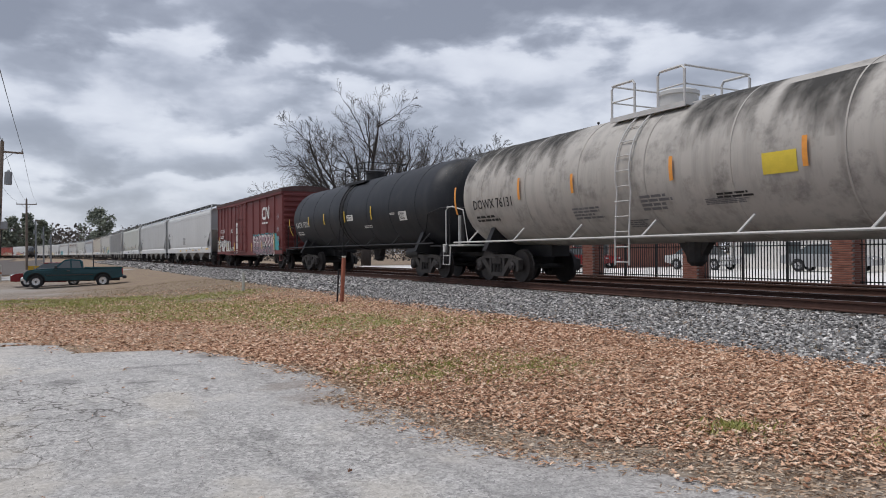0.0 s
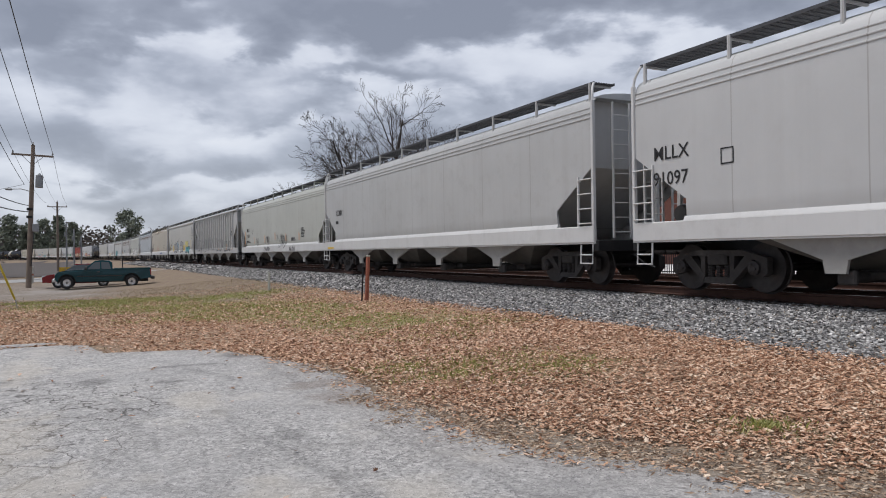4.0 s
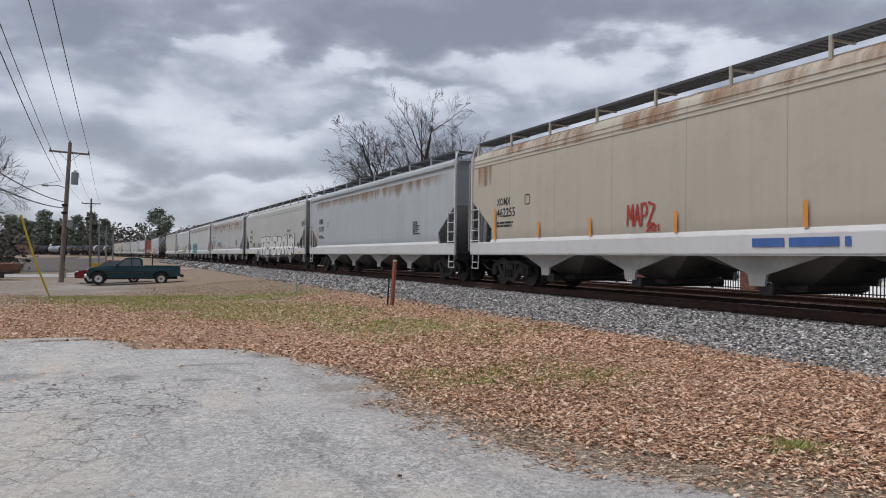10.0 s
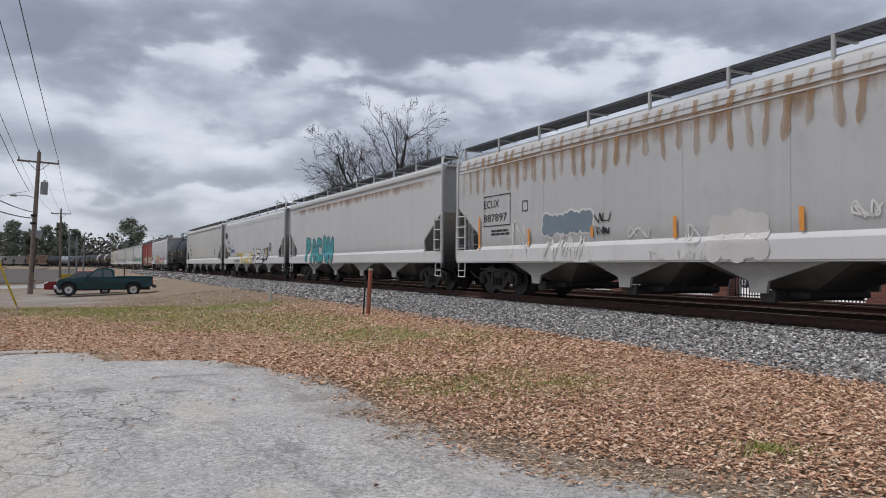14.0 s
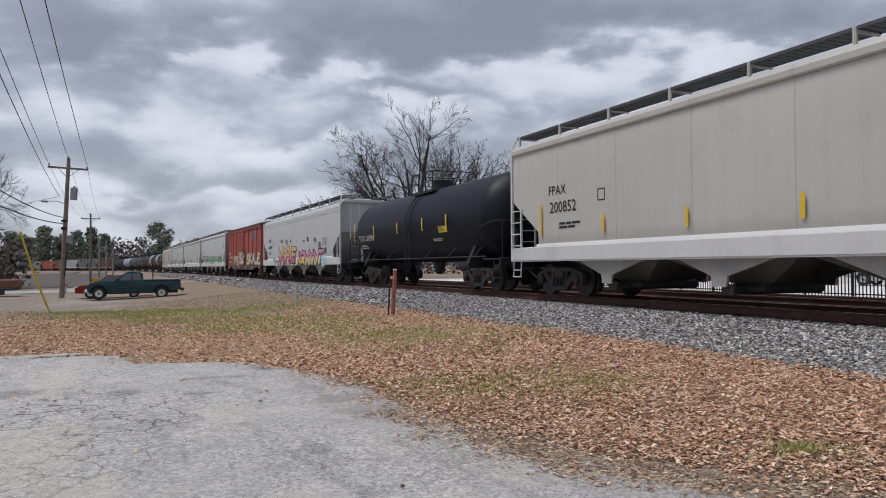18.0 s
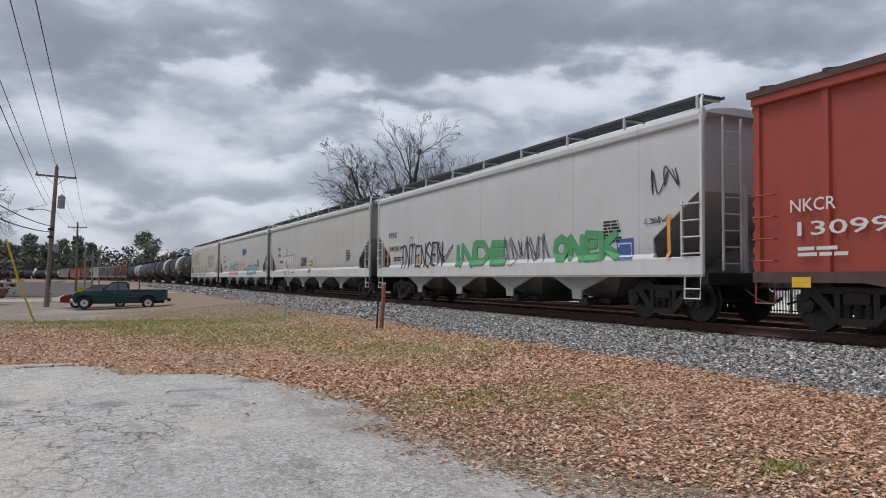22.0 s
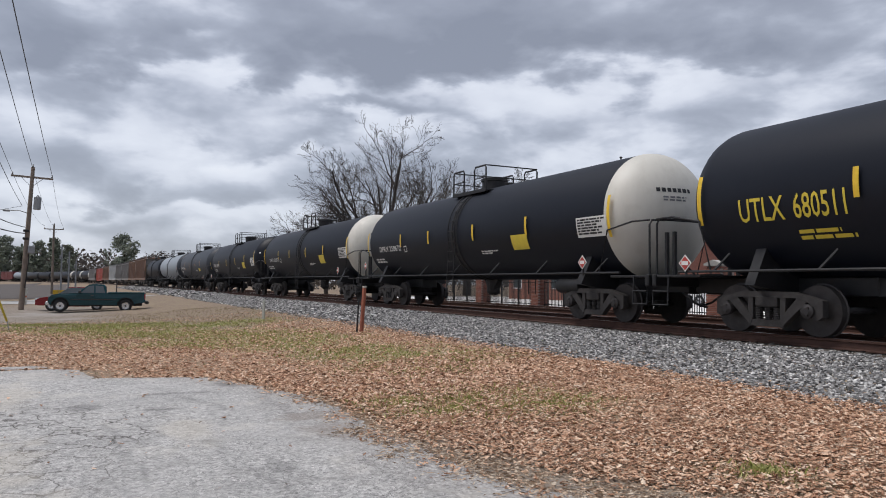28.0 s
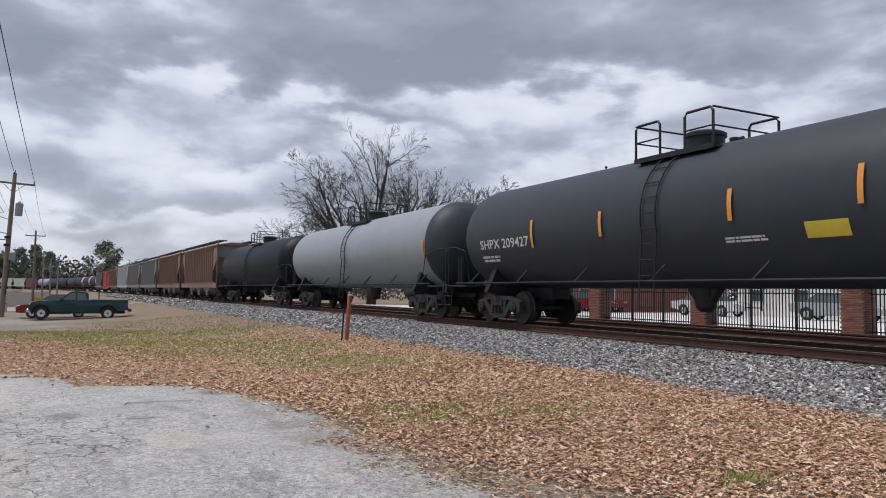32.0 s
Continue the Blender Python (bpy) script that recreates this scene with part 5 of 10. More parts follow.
            lean, up = rnd.uniform(-0.15, 0.15), rnd.uniform(-0.04, 0.04) * h
            pts = [(x0 + step * (i + 0.06 + 0.88 * a + lean * (b - 0.5)), z0 + tk / 2 + up + (h - tk) * b + rnd.uniform(-0.04, 0.04) * h) for a, b in form]
            rise = lift + 0.0012 * i
            cut = [(a, b + tk * 0.16) for a, b in pts if b > z0 + 0.35 * h]
            layers = [(*band([(a + 0.07 * h, b - 0.07 * h) for a, b in pts], tk + 2 * rim), shade, 0.003 + rise), (*band(pts, tk + 2 * rim), edge, 0.006 + rise), (*band(pts, tk), fill, 0.010 + rise)]
            if inner and len(cut) > 1:
                layers.append((*band(cut, tk * 0.42), inner, 0.014 + rise))
            self.glyph("sprayed_letter", layers, label)


# ---- covered hoppers ----
HOP_PROF = ((1.28, 1.50), (1.42, 1.555), (1.75, 1.568), (2.4, 1.57), (3.80, 1.57), (4.06, 1.55), (4.22, 1.51), (4.33, 1.43), (4.41, 1.26), (4.46, 0.95), (4.49, 0.6))


def hop_y(z):
    zs, ys = zip(*HOP_PROF)
    return float(np.interp(z, zs, ys))


def hop_bend(x, z, lift):
    return (x, -hop_y(z) - lift if z > 1.44 else -1.625 - lift + max(0.0, z - 1.37) * 0.6, z)


def g_hop_side(half, cut=1.3, top=2.8, low=1.75):
    g = G()
    e = half - 0.05
    cols = [(-e, top), (-e + cut, low), (-e + cut, 1.28)] + [(-e + cut + (2 * e - 2 * cut) * k / 8, 1.28) for k in range(1, 8)] + [(e - cut, 1.28), (e - cut, low), (e, top)]
    zs = [1.28, 1.42, 1.75, 2.4, 2.8, 3.2, 3.80, 4.06, 4.22, 4.33, 4.41]
    n = len(zs)
    for inset in (0.0, 0.03):
        vs = [(x, -hop_y(max(z, lo)) + inset, max(z, lo)) for x, lo in cols for z in zs]
        g.add(vs, [(i * n + j, i * n + j + 1, (i + 1) * n + j + 1, (i + 1) * n + j) for i in range(len(cols) - 1) for j in range(n - 1)])
    return g


def g_hop_roof(half):
    e = half - 0.05
    pts = [(-hop_y(z), z) for z in (4.33, 4.41, 4.46, 4.49)] + [(hop_y(z), z) for z in (4.49, 4.46, 4.41, 4.33)]
    return G().prism(pts, -e, e, "x")


def g_hop_end(half, low_x=3.0, top=2.8):
    """The end wall: upright above, sloping inwards below."""
    g = G()
    e = half - 0.35
    g.prism([(e, 4.34), (e - 0.05, 4.34), (e - 0.05, top), (e - low_x - 0.05, 1.0), (e - low_x, 1.0), (e, top)], -1.46, 1.46)
    return g


def g_sill(half):
    e = half + 0.02
    g = G().box(-e, e, -1.62, -1.52, 0.99, 1.38, 0.02)
    g.prism([(-1.615, 1.37), (-1.50, 1.37), (-1.50, 1.47), (-1.568, 1.465)], -e + 1.45, e - 1.45, "x")
    g.box(-e, e, -1.60, -1.42, 0.97, 1.0)
    return g


def g_top_lines(half):
    g = G()
    e = half - 0.06
    for z in (3.87, 3.98, 4.10):
        g.box(-e, e, -hop_y(z) - 0.018, -hop_y(z) + 0.02, z - 0.018, z + 0.018, 0.008)
    return g


def g_top_chord(half):
    e = half - 0.05
    return G().prism([(-1.575, 4.14), (-1.615, 4.17), (-1.62, 4.28), (-1.58, 4.36), (-1.45, 4.42), (-1.40, 4.30), (-1.45, 4.14)], -e, e, "x")


def g_run_board(half):
    g = G()
    e = half - 0.1
    for y0 in (-1.44, -0.86):
        g.box(-e, e, y0 - 0.012, y0 + 0.012, 4.655, 4.715)
    for k in range(7):
        y = -1.39 + k * 0.075
        g.box(-e, e, y, y + 0.03, 4.675, 4.70)
    n = int(2 * e / 0.16)
    for k in range(n):
        x = -e + 2 * e * (k + 0.5) / n
        g.box(x - 0.02, x + 0.02, -1.43, -0.87, 4.67, 4.705)
    return g


def g_board_post():
    return G().box(-0.035, 0.035, -1.475, -1.42, 4.10, 4.705, 0.006).box(-0.03, 0.03, -1.45, -0.86, 4.62, 4.655)


def g_hatch():
    return G().box(-1.05, 1.05, -0.46, 0.46, 4.46, 4.60, 0.04)


def g_hop_post(half):
    """Corner post with its curved grab iron."""
    g = G().box(half - 0.06, half + 0.02, -1.615, -1.53, 1.28, 4.26, 0.01)
    g.tube([(half - 0.02, -1.57, 4.24), (half - 0.04, -1.55, 4.42), (half - 0.10, -1.50, 4.58), (half - 0.12, -1.44, 4.68)], 0.03)
    return g


def g_ladder(n, step, w):
    """A ladder in the y-z plane: stiles and rungs."""
    g = G()
    h = n * step
    for s in (0, w):
        g.box(-0.022, 0.022, s - 0.025, s + 0.025, 0, h + 0.1, 0.005)
    for k in range(n):
        g.tube([(0.0, 0.0, 0.14 + k * step), (0.03, w / 2, 0.14 + k * step), (0.0, w, 0.14 + k * step)], 0.014)
    return g


def g_side_stile(half):
    return G().box(half - 0.60, half - 0.55, -1.61, -1.56, 1.28, 2.55, 0.006)


def g_side_rung(half):
    return G().tube([(half - 0.575, -1.60, 0), (half - 0.55, -1.63, 0), (half - 0.3, -1.66, 0), (half - 0.02, -1.63, 0)], 0.016)


def g_stirrup(half):
    return G().tube([(half - 0.52, -1.56, 0.96), (half - 0.52, -1.58, 0.52), (half - 0.08, -1.58, 0.52), (half - 0.08, -1.56, 0.96)], 0.022).tube([(half - 0.52, -1.58, 0.72), (half - 0.08, -1.58, 0.72)], 0.018)


def g_end_deck(half):
    g = G().box(half - 1.2, half + 0.1, -1.5, 1.5, 0.96, 1.02, 0.01)
    g.box(half - 0.08, half + 0.10, -1.55, 1.55, 0.80, 1.06, 0.02)
    return g


def g_bay(w):
    g = G()
    lo = 0.42
    vs = [(-w / 2, -1.40, 1.02), (w / 2, -1.40, 1.02), (w / 2, 1.40, 1.02), (-w / 2, 1.40, 1.02), (-lo, -0.62, 0.42), (lo, -0.62, 0.42), (lo, 0.62, 0.42), (-lo, 0.62, 0.42)]
    g.add(vs, [(0, 1, 2, 3), (4, 7, 6, 5), (0, 4, 5, 1), (1, 5, 6, 2), (2, 6, 7, 3), (3, 7, 4, 0)])
    return g


def g_bay_skirt(w):
    """The flat outer sheet of a bay, flush with the sill."""
    return G().prism([(-w / 2, 1.0), (w / 2, 1.0), (0.10, 0.62), (0.06, 0.40), (-0.30, 0.40), (-0.34, 0.62)], -1.42, -1.36)


def g_gate():
    g = G().box(-0.50, 0.50, -0.86, 0.86, 0.30, 0.44, 0.03).tube([(0, -1.30, 0.34), (0, 1.30, 0.34)], 0.10, 10)
    g.tube([(-0.3, -1.0, 0.36), (-0.3, 1.0, 0.36)], 0.05, 8)
    g.box(-0.16, 0.16, -1.34, -1.22, 0.22, 0.46, 0.03)
    return g


def g_centre_sill(half):
    return G().box(-half, half, -0.24, 0.24, 0.70, 0.98, 0.02)


def g_brake_wheel():
    g = G()
    g.tube([(0, 0.28 * math.cos(t), 0.28 * math.sin(t)) for t in np.linspace(0, 6.283, 17)], 0.018)
    for a in (0.5, 2.6, 4.7):
        g.tube([(0, 0, 0), (0, 0.28 * math.cos(a), 0.28 * math.sin(a))], 0.012)
    return g


def g_brake_tank(x=0.0):
    return G().lathe([(-0.5, 0.02), (-0.48, 0.17), (-0.42, 0.19), (0.42, 0.19), (0.48, 0.17), (0.5, 0.02)], 14, "x")


def hopper(label, length, paint, bays=4, ribs=0, lines=True, chord=False, spins=True, dull=None, sill=None, group="goods train cars", detail=2, bay_paint=None):
    car = thing("covered_hopper", label, "rail car", group)
    h = length / 2
    sill = sill or paint
    tag = "%.1f" % length
    flip = pose(0, 0, 0, 0, 0, 180)
    cut = 1.42 if not ribs else 1.55
    topz = 2.75 if not ribs else 3.4
    side = shape("h:side_sheet%s%d" % (tag, bool(ribs)), lambda: g_hop_side(h, cut, topz, 1.80 if not ribs else 2.25), paint, True)
    for m in (None, flip):
        part("side_sheet", side, None, car, at=m)
        part("side_sill", shape("h:side_sill" + tag, lambda: g_sill(h), sill), None, car, at=m)
        if lines:
            part("corrugation", shape("h:corrugation" + tag, lambda: g_top_lines(h), paint), None, car, at=m)
        if ribs:
            part("top_chord", shape("h:eave" + tag, lambda: G().box(-h + 0.05, h - 0.05, -1.63, -1.30, 4.27, 4.37, 0.015), paint), None, car, at=m)
        if chord:
            part("top_chord", shape("h:top_chord" + tag, lambda: g_top_chord(h), paint), None, car, at=m)
        if detail > 0:
            part("running_board", shape("h:running_board" + tag, lambda: g_run_board(h), GRATING), None, car, "galvanised grating walkway", at=m)
        part("end_sheet", shape("h:end_sheet%s%d" % (tag, bool(ribs)), lambda: g_hop_end(h, 3.0, topz), bay_paint or paint), None, car, at=m)
        if detail > 1:
            part("end_ladder", shape("h:end_ladder", lambda: g_ladder(9, 0.34, 0.5), sill), None, car, at=(m or Matrix()) @ Matrix.Translation((h - 0.02, -1.0, 1.1)))
            part("end_ladder", shape("h:end_ladder", lambda: g_ladder(9, 0.34, 0.5), sill), None, car, at=(m or Matrix()) @ Matrix.Translation((h - 0.02, 0.8, 1.1)))
            for y in (-0.35, 0.35):
                part("end_post", shape("h:end_post" + tag, lambda: G().box(h - 0.12, h - 0.02, -0.05, 0.05, 1.0, 2.9, 0.01), sill), None, car, at=(m or Matrix()) @ Matrix.Translation((0, y, 0)))
        part("end_deck", shape("h:end_deck" + tag, lambda: g_end_deck(h), BLACK_STEEL), None, car, at=m)
    part("roof", shape("h:roof" + tag, lambda: g_hop_roof(h), paint, True), None, car)
    part("centre_sill", shape("h:centre_sill" + tag, lambda: g_centre_sill(h), BLACK_STEEL), None, car)
    if detail > 0:
        for sx in (1, -1):
            for sy in (1, -1):
                m = Matrix.Diagonal((sx, sy, 1, 1))
                k = "%d%d" % (sx, sy)

                def mirrored(make, a=sx, b=sy):
                    g = make(h)
                    g.v = [(x * a, y * b, z) for x, y, z in g.v]
                    return g
                part("corner_post", shape("h:corner_post" + tag + k, lambda: mirrored(g_hop_post), sill), None, car)
                if detail > 1:
                    part("ladder_stile", shape("h:ladder_stile" + tag + k, lambda: mirrored(g_side_stile), sill), None, car)
                    for rung in range(4):
                        part("rung", shape("h:rung" + tag + k, lambda: mirrored(g_side_rung), sill), None, car, at=(0, 0, 1.44 + 0.34 * rung))
                    part("stirrup", shape("h:stirrup" + tag + k, lambda: mirrored(g_stirrup), sill), None, car)
        n = int(length / 2.2)
        for k in range(n + 1):
            x = -h + 0.25 + (length - 0.5) * k / n
            part("board_post", shape("h:board_post", g_board_post, paint), None, car, at=(x, 0, 0))
            if detail > 1:
                part("board_post", shape("h:board_post", g_board_post, paint), None, car, at=pose(x, 0, 0, 0, 0, 180))
        for k in range(6):
            part("hatch_cover", shape("h:hatch_cover", g_hatch, paint), None, car, at=(-h + 1.8 + (length - 3.6) * k / 5, 0, 0))
    span = length - 5.4
    w = span / bays
    for k in range(bays):
        x = -span / 2 + w * (k + 0.5)
        # deep bay painted in shade, outer sheet below painted as the lit face
        b = part("discharge_bay", shape("h:discharge_bay%.2f" % w, lambda: g_bay(w * 0.98), bay_paint or BAY_SHADED), None, car, "dusty grey discharge bay, darkened for shade", (x, 0, 0))
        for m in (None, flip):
            part("bay_sheet", shape("h:bay_sheet%.2f" % w, lambda: g_bay_skirt(w * 0.74), bay_paint or BAY_LIT), None, b, at=m)
        if detail > 0:
            part("outlet_gate", shape("h:outlet_gate", g_gate, BOGIE_STEEL), None, b)
    if ribs:
        for k in range(ribs):
            x = -h + 1.68 + (length - 3.36) * k / (ribs - 1)
            z0 = 1.28
            for y in (-1.585, 1.585):
                part("side_post", shape("h:side_post%.2f" % z0, lambda: G().prism([(-0.055, -0.01), (-0.045, -0.085), (0.045, -0.085), (0.055, -0.01), (0.055, 0.02), (-0.055, 0.02)], z0, 4.27, "z"), paint), None, car, at=pose(x, y, 0, 0, 0, 0 if y < 0 else 180))
    if detail > 1:
        part("brake_wheel", shape("h:brake_wheel", g_brake_wheel, BLACK_STEEL), None, car, at=(-h - 0.06, 0.55, 2.3))
        part("air_tank", shape("h:air_tank", g_brake_tank, BAY_SHADED, True), None, car, "grey brake air tank", at=pose(-h + 0.75, -0.55, 1.55, 0, 0, 90))
    coupler(car, h, BLACK_STEEL)
    for x in (-(h - 1.75), h - 1.75):
        bogie(car, x, spins)
    return car, Side(car, hop_bend)


# ---- tank cars ----
TANK_R, TANK_Z = 1.53, 2.56


def tank_bend(x, z, lift):
    a = math.asin(max(-1, min(1, (z - TANK_Z) / TANK_R)))
    r = TANK_R + lift
    return (x, -r * math.cos(a), TANK_Z + r * math.sin(a))


def g_shell(half):
    head = [(0.0, 0.0), (0.06, 0.45), (0.16, 0.80), (0.30, 1.10), (0.48, 1.32), (0.66, 1.45), (0.82, 1.51), (0.95, TANK_R)]
    prof = [(-half + d, max(r, 0.01)) for d, r in head] + [(half - d, max(r, 0.01)) for d, r in head[::-1]]
    return G().lathe(prof, 56, "x", (0, 0, TANK_Z))


def g_cap_end(half):
    """A painted head: its skin a little proud of the shell."""
    head = [(-0.008, 0.01), (0.052, 0.455), (0.152, 0.806), (0.293, 1.107), (0.475, 1.327), (0.656, 1.457), (0.818, 1.517), (0.95, TANK_R + 0.007)]
    return G().lathe([(half - d, r) for d, r in head[::-1]], 56, "x", (0, 0, TANK_Z))


def g_seam():
    return G().lathe([(-0.02, TANK_R), (-0.016, TANK_R + 0.010), (0.016, TANK_R + 0.010), (0.02, TANK_R)], 56, "x", (0, 0, TANK_Z))


def g_belt():
    return G().lathe([(-0.22, TANK_R), (-0.20, TANK_R + 0.03), (-0.10, TANK_R + 0.03), (-0.08, TANK_R + 0.002), (0.08, TANK_R + 0.002), (0.10, TANK_R + 0.03), (0.20, TANK_R + 0.03), (0.22, TANK_R)], 40, "x", (0, 0, TANK_Z))


def g_saddle():
    """Bolster and cradle between the tank and a bogie."""
    pts = [(-1.50, 0.90)] + [(1.30 * math.sin(t), TANK_Z - 1.50 * math.cos(t)) for t in np.linspace(-1.0, 1.0, 9)] + [(1.50, 0.90), (0.5, 0.74), (-0.5, 0.74)]
    return G().prism(pts, -0.11, 0.11, "x")


def g_tank_deck(half):
    g = G().box(half - 0.75, half + 0.55, -1.50, 1.50, 1.05, 1.10, 0.01)
    g.box(half + 0.45, half + 0.56, -1.55, 1.55, 0.86, 1.12, 0.02)
    return g


def g_end_rail(half):
    x = half + 0.50
    g = G()
    for s in (-1, 1):
        g.tube([(x, s * 1.45, 1.05), (x, s * 1.45, 2.20), (x, s * 1.38, 2.30), (x, s * 0.9, 2.32)], 0.024)
        g.tube([(x, s * 0.95, 1.05), (x, s * 0.95, 2.05)], 0.05, 8)
        g.tube([(x, s * 1.45, 2.30), (x - 0.5, s * 1.50, 2.30), (x - 1.3, s * 1.55, 2.15), (x - 1.6, s * 1.55, 1.12)], 0.022)
    g.tube([(x, -0.9, 2.32), (x, 0.9, 2.32)], 0.022)
    return g


def g_side_rail(half):
    e = half - 0.3
    g = G().tube([(-e, -1.60, 1.16), (e, -1.60, 1.16)], 0.028)
    for k in range(7):
        x = -e + 0.9 + (2 * e - 1.8) * k / 6
        g.tube([(x, -1.60, 1.16), (x + 0.18, -1.36, 1.50)], 0.026)
    return g


def g_tank_steps(half):
    x = half + 0.30
    return G().tube([(x - 0.22, -1.52, 1.08), (x - 0.22, -1.55, 0.48), (x + 0.22, -1.55, 0.48), (x + 0.22, -1.52, 1.08)], 0.022).tube([(x - 0.22, -1.55, 0.76), (x + 0.22, -1.55, 0.76)], 0.018)


def g_platform():
    g = G()
    zt = TANK_Z + TANK_R - 0.2
    g.box(-1.15, 1.15, -0.955, -0.62, zt - 0.02, zt + 0.03)
    g.box(-1.15, 1.15, -1.0, -0.96, zt - 0.05, zt + 0.06)
    return g


def g_rails():
    g = G()
    zt = TANK_Z + TANK_R - 0.2
    for y in (-0.97,):
        g.tube([(-1.12, y, zt), (-1.12, y, zt + 0.72), (-1.05, y, zt + 0.80), (-0.42, y, zt + 0.80), (-0.36, y, zt + 0.72), (-0.36, y, zt)], 0.03)
        g.tube([(-1.12, y, zt + 0.42), (-0.36, y, zt + 0.42)], 0.018)
        g.tube([(-0.36, y, zt + 0.05), (0.36, y, zt + 0.05)], 0.018)
        g.tube([(0.36, y, zt), (0.36, y, zt + 0.72), (0.42, y, zt + 0.80), (1.05, y, zt + 0.80), (1.12, y, zt + 0.72), (1.12, y, zt)], 0.03)
        g.tube([(0.36, y, zt + 0.42), (1.12, y, zt + 0.42)], 0.018)
    for x in (-1.12,):
        g.tube([(x, -0.97, zt + 0.80), (x, 0.97, zt + 0.80)], 0.022)
        g.tube([(x, -0.97, zt + 0.42), (x, 0.97, zt + 0.42)], 0.018)
    return g


def g_dome():
    zt = TANK_Z + TANK_R - 0.2
    return G().lathe([(zt - 0.06, 0.42), (zt + 0.44, 0.42), (zt + 0.45, 0.46), (zt + 0.53, 0.46), (zt + 0.58, 0.36), (zt + 0.60, 0.02)], 20, "z")


def g_valve():
    zt = TANK_Z + TANK_R - 0.2
    return G().lathe([(zt - 0.05, 0.16), (zt + 0.10, 0.16), (zt + 0.11, 0.08), (zt + 0.26, 0.08), (zt + 0.27, 0.11), (zt + 0.34, 0.11)], 12, "z", (0.72, 0.1, 0)).tube([(0.72, 0.1, zt + 0.3), (0.95, 0.1, zt + 0.3)], 0.04)


def g_tank_ladder():
    g = G()
    for x in (-0.22, 0.22):
        pts = [(x, -1.60, 0.55), (x, -1.60, 1.16)] + [(x, -(TANK_R + 0.06) * math.cos(t), TANK_Z + (TANK_R + 0.06) * math.sin(t)) for t in np.linspace(-0.25, 1.12, 9)]
        g.tube(pts, 0.02)
    for k in range(11):
        z = 0.62 + 0.33 * k
        s = max(-0.25, min(0.98, (z - TANK_Z) / TANK_R))
        y = -1.60 if z < 2.2 else -(TANK_R + 0.06) * math.cos(math.asin(s))
        g.tube([(-0.22, y, z), (0.22, y, z)], 0.013)
    return g


def g_outlet():
    g = G().lathe([(0.52, 0.12), (0.62, 0.22), (1.1, 0.26)], 12, "z")
    g.prism([(-0.45, 1.05), (0.45, 1.05), (0.2, 0.72), (-0.2, 0.72)], -0.10, 0.10)
    return g


def tank_car(label, length, paint, cap=None, trim=None, spins=True, belt=False, detail=2, name="tank_car", seams=False, top_x=0.0):
    car = thing(name, label, "rail car", "goods train cars")
    h = length / 2
    trim = trim or BLACK_STEEL
    tag = "%.1f" % length
    flip = pose(0, 0, 0, 0, 0, 180)
    part("tank_shell", shape("t:tank_shell" + tag, lambda: g_shell(h), paint, True), None, car)
    if cap:
        part("painted_head", shape("t:painted_head" + tag, lambda: g_cap_end(h), cap, True), None, car, "painted tank head")
    for k in range(-3, 4) if seams else ():
        part("seam", shape("t:seam", g_seam, paint, True), None, car, at=(k * (length - 2.4) / 6.6, 0, 0))
    if belt:
        part("belt", shape("t:belt", g_belt, trim, True), None, car, at=(top_x * 1.8, 0, 0))
    for m in (None, flip):
        part("stub_sill", shape("t:stub_sill" + tag, lambda: G().box(h - 3.6, h + 0.5, -0.32, 0.32, 0.72, 1.06, 0.02), BLACK_STEEL), None, car, at=m)
        part("saddle", shape("t:saddle", g_saddle, BLACK_STEEL), None, car, at=(m or Matrix()) @ Matrix.Translation((h - 1.95, 0, 0)))
        part("end_deck", shape("t:end_deck" + tag, lambda: g_tank_deck(h), trim), None, car, at=m)
        part("end_rail", shape("t:end_rail" + tag, lambda: g_end_rail(h), trim), None, car, at=m)
        part("side_rail", shape("t:side_rail" + tag, lambda: g_side_rail(h), trim), None, car, at=m)
        if detail > 1:
            part("ladder", shape("t:ladder", g_tank_ladder, trim), None, car, at=Matrix.Translation((top_x - 0.1, 0, 0)) @ (m or Matrix()))
            part("steps", shape("t:steps" + tag, lambda: g_tank_steps(h), trim), None, car, at=m)
            part("steps", shape("t:steps_b" + tag, lambda: G().add([(-x, y, z) for x, y, z in g_tank_steps(h).v], g_tank_steps(h).f), trim), None, car, at=m)
    for m in (None, flip):
        top = Matrix.Translation((top_x, 0, 0)) @ (m or Matrix())
        part("platform", shape("t:platform", g_platform, trim), None, car, at=top)
        part("platform_rail", shape("t:platform_rail", g_rails, trim), None, car, at=top)
    part("manway_dome", shape("t:manway_dome", g_dome, trim, True), None, car, at=(top_x, 0, 0))
    if detail > 0:
        part("valve", shape("t:valve", g_valve, trim, True), None, car, at=(top_x, 0, 0))
        part("bottom_outlet", shape("t:bottom_outlet", g_outlet, BOGIE_STEEL), None, car)
        part("air_tank", shape("h:air_tank", g_brake_tank, trim, True), None, car, at=(h - 3.0, -0.95, 0.85))
    coupler(car, h + 0.45, trim)
    for x in (-(h - 1.95), h - 1.95):
        bogie(car, x, spins)
    return car, Side(car, tank_bend)


# ---- boxcars ----
def g_box_body(half):
    g = G()
    g.box(-half, half, -1.42, 1.42, 0.98, 4.32)
    return g


def g_box_roof(half):
    g = G().prism([(-1.56, 4.30), (-1.56, 4.42), (-0.9, 4.55), (0, 4.62), (0.9, 4.55), (1.56, 4.42), (1.56, 4.30)], -half - 0.06, half + 0.06, "x")
    return g


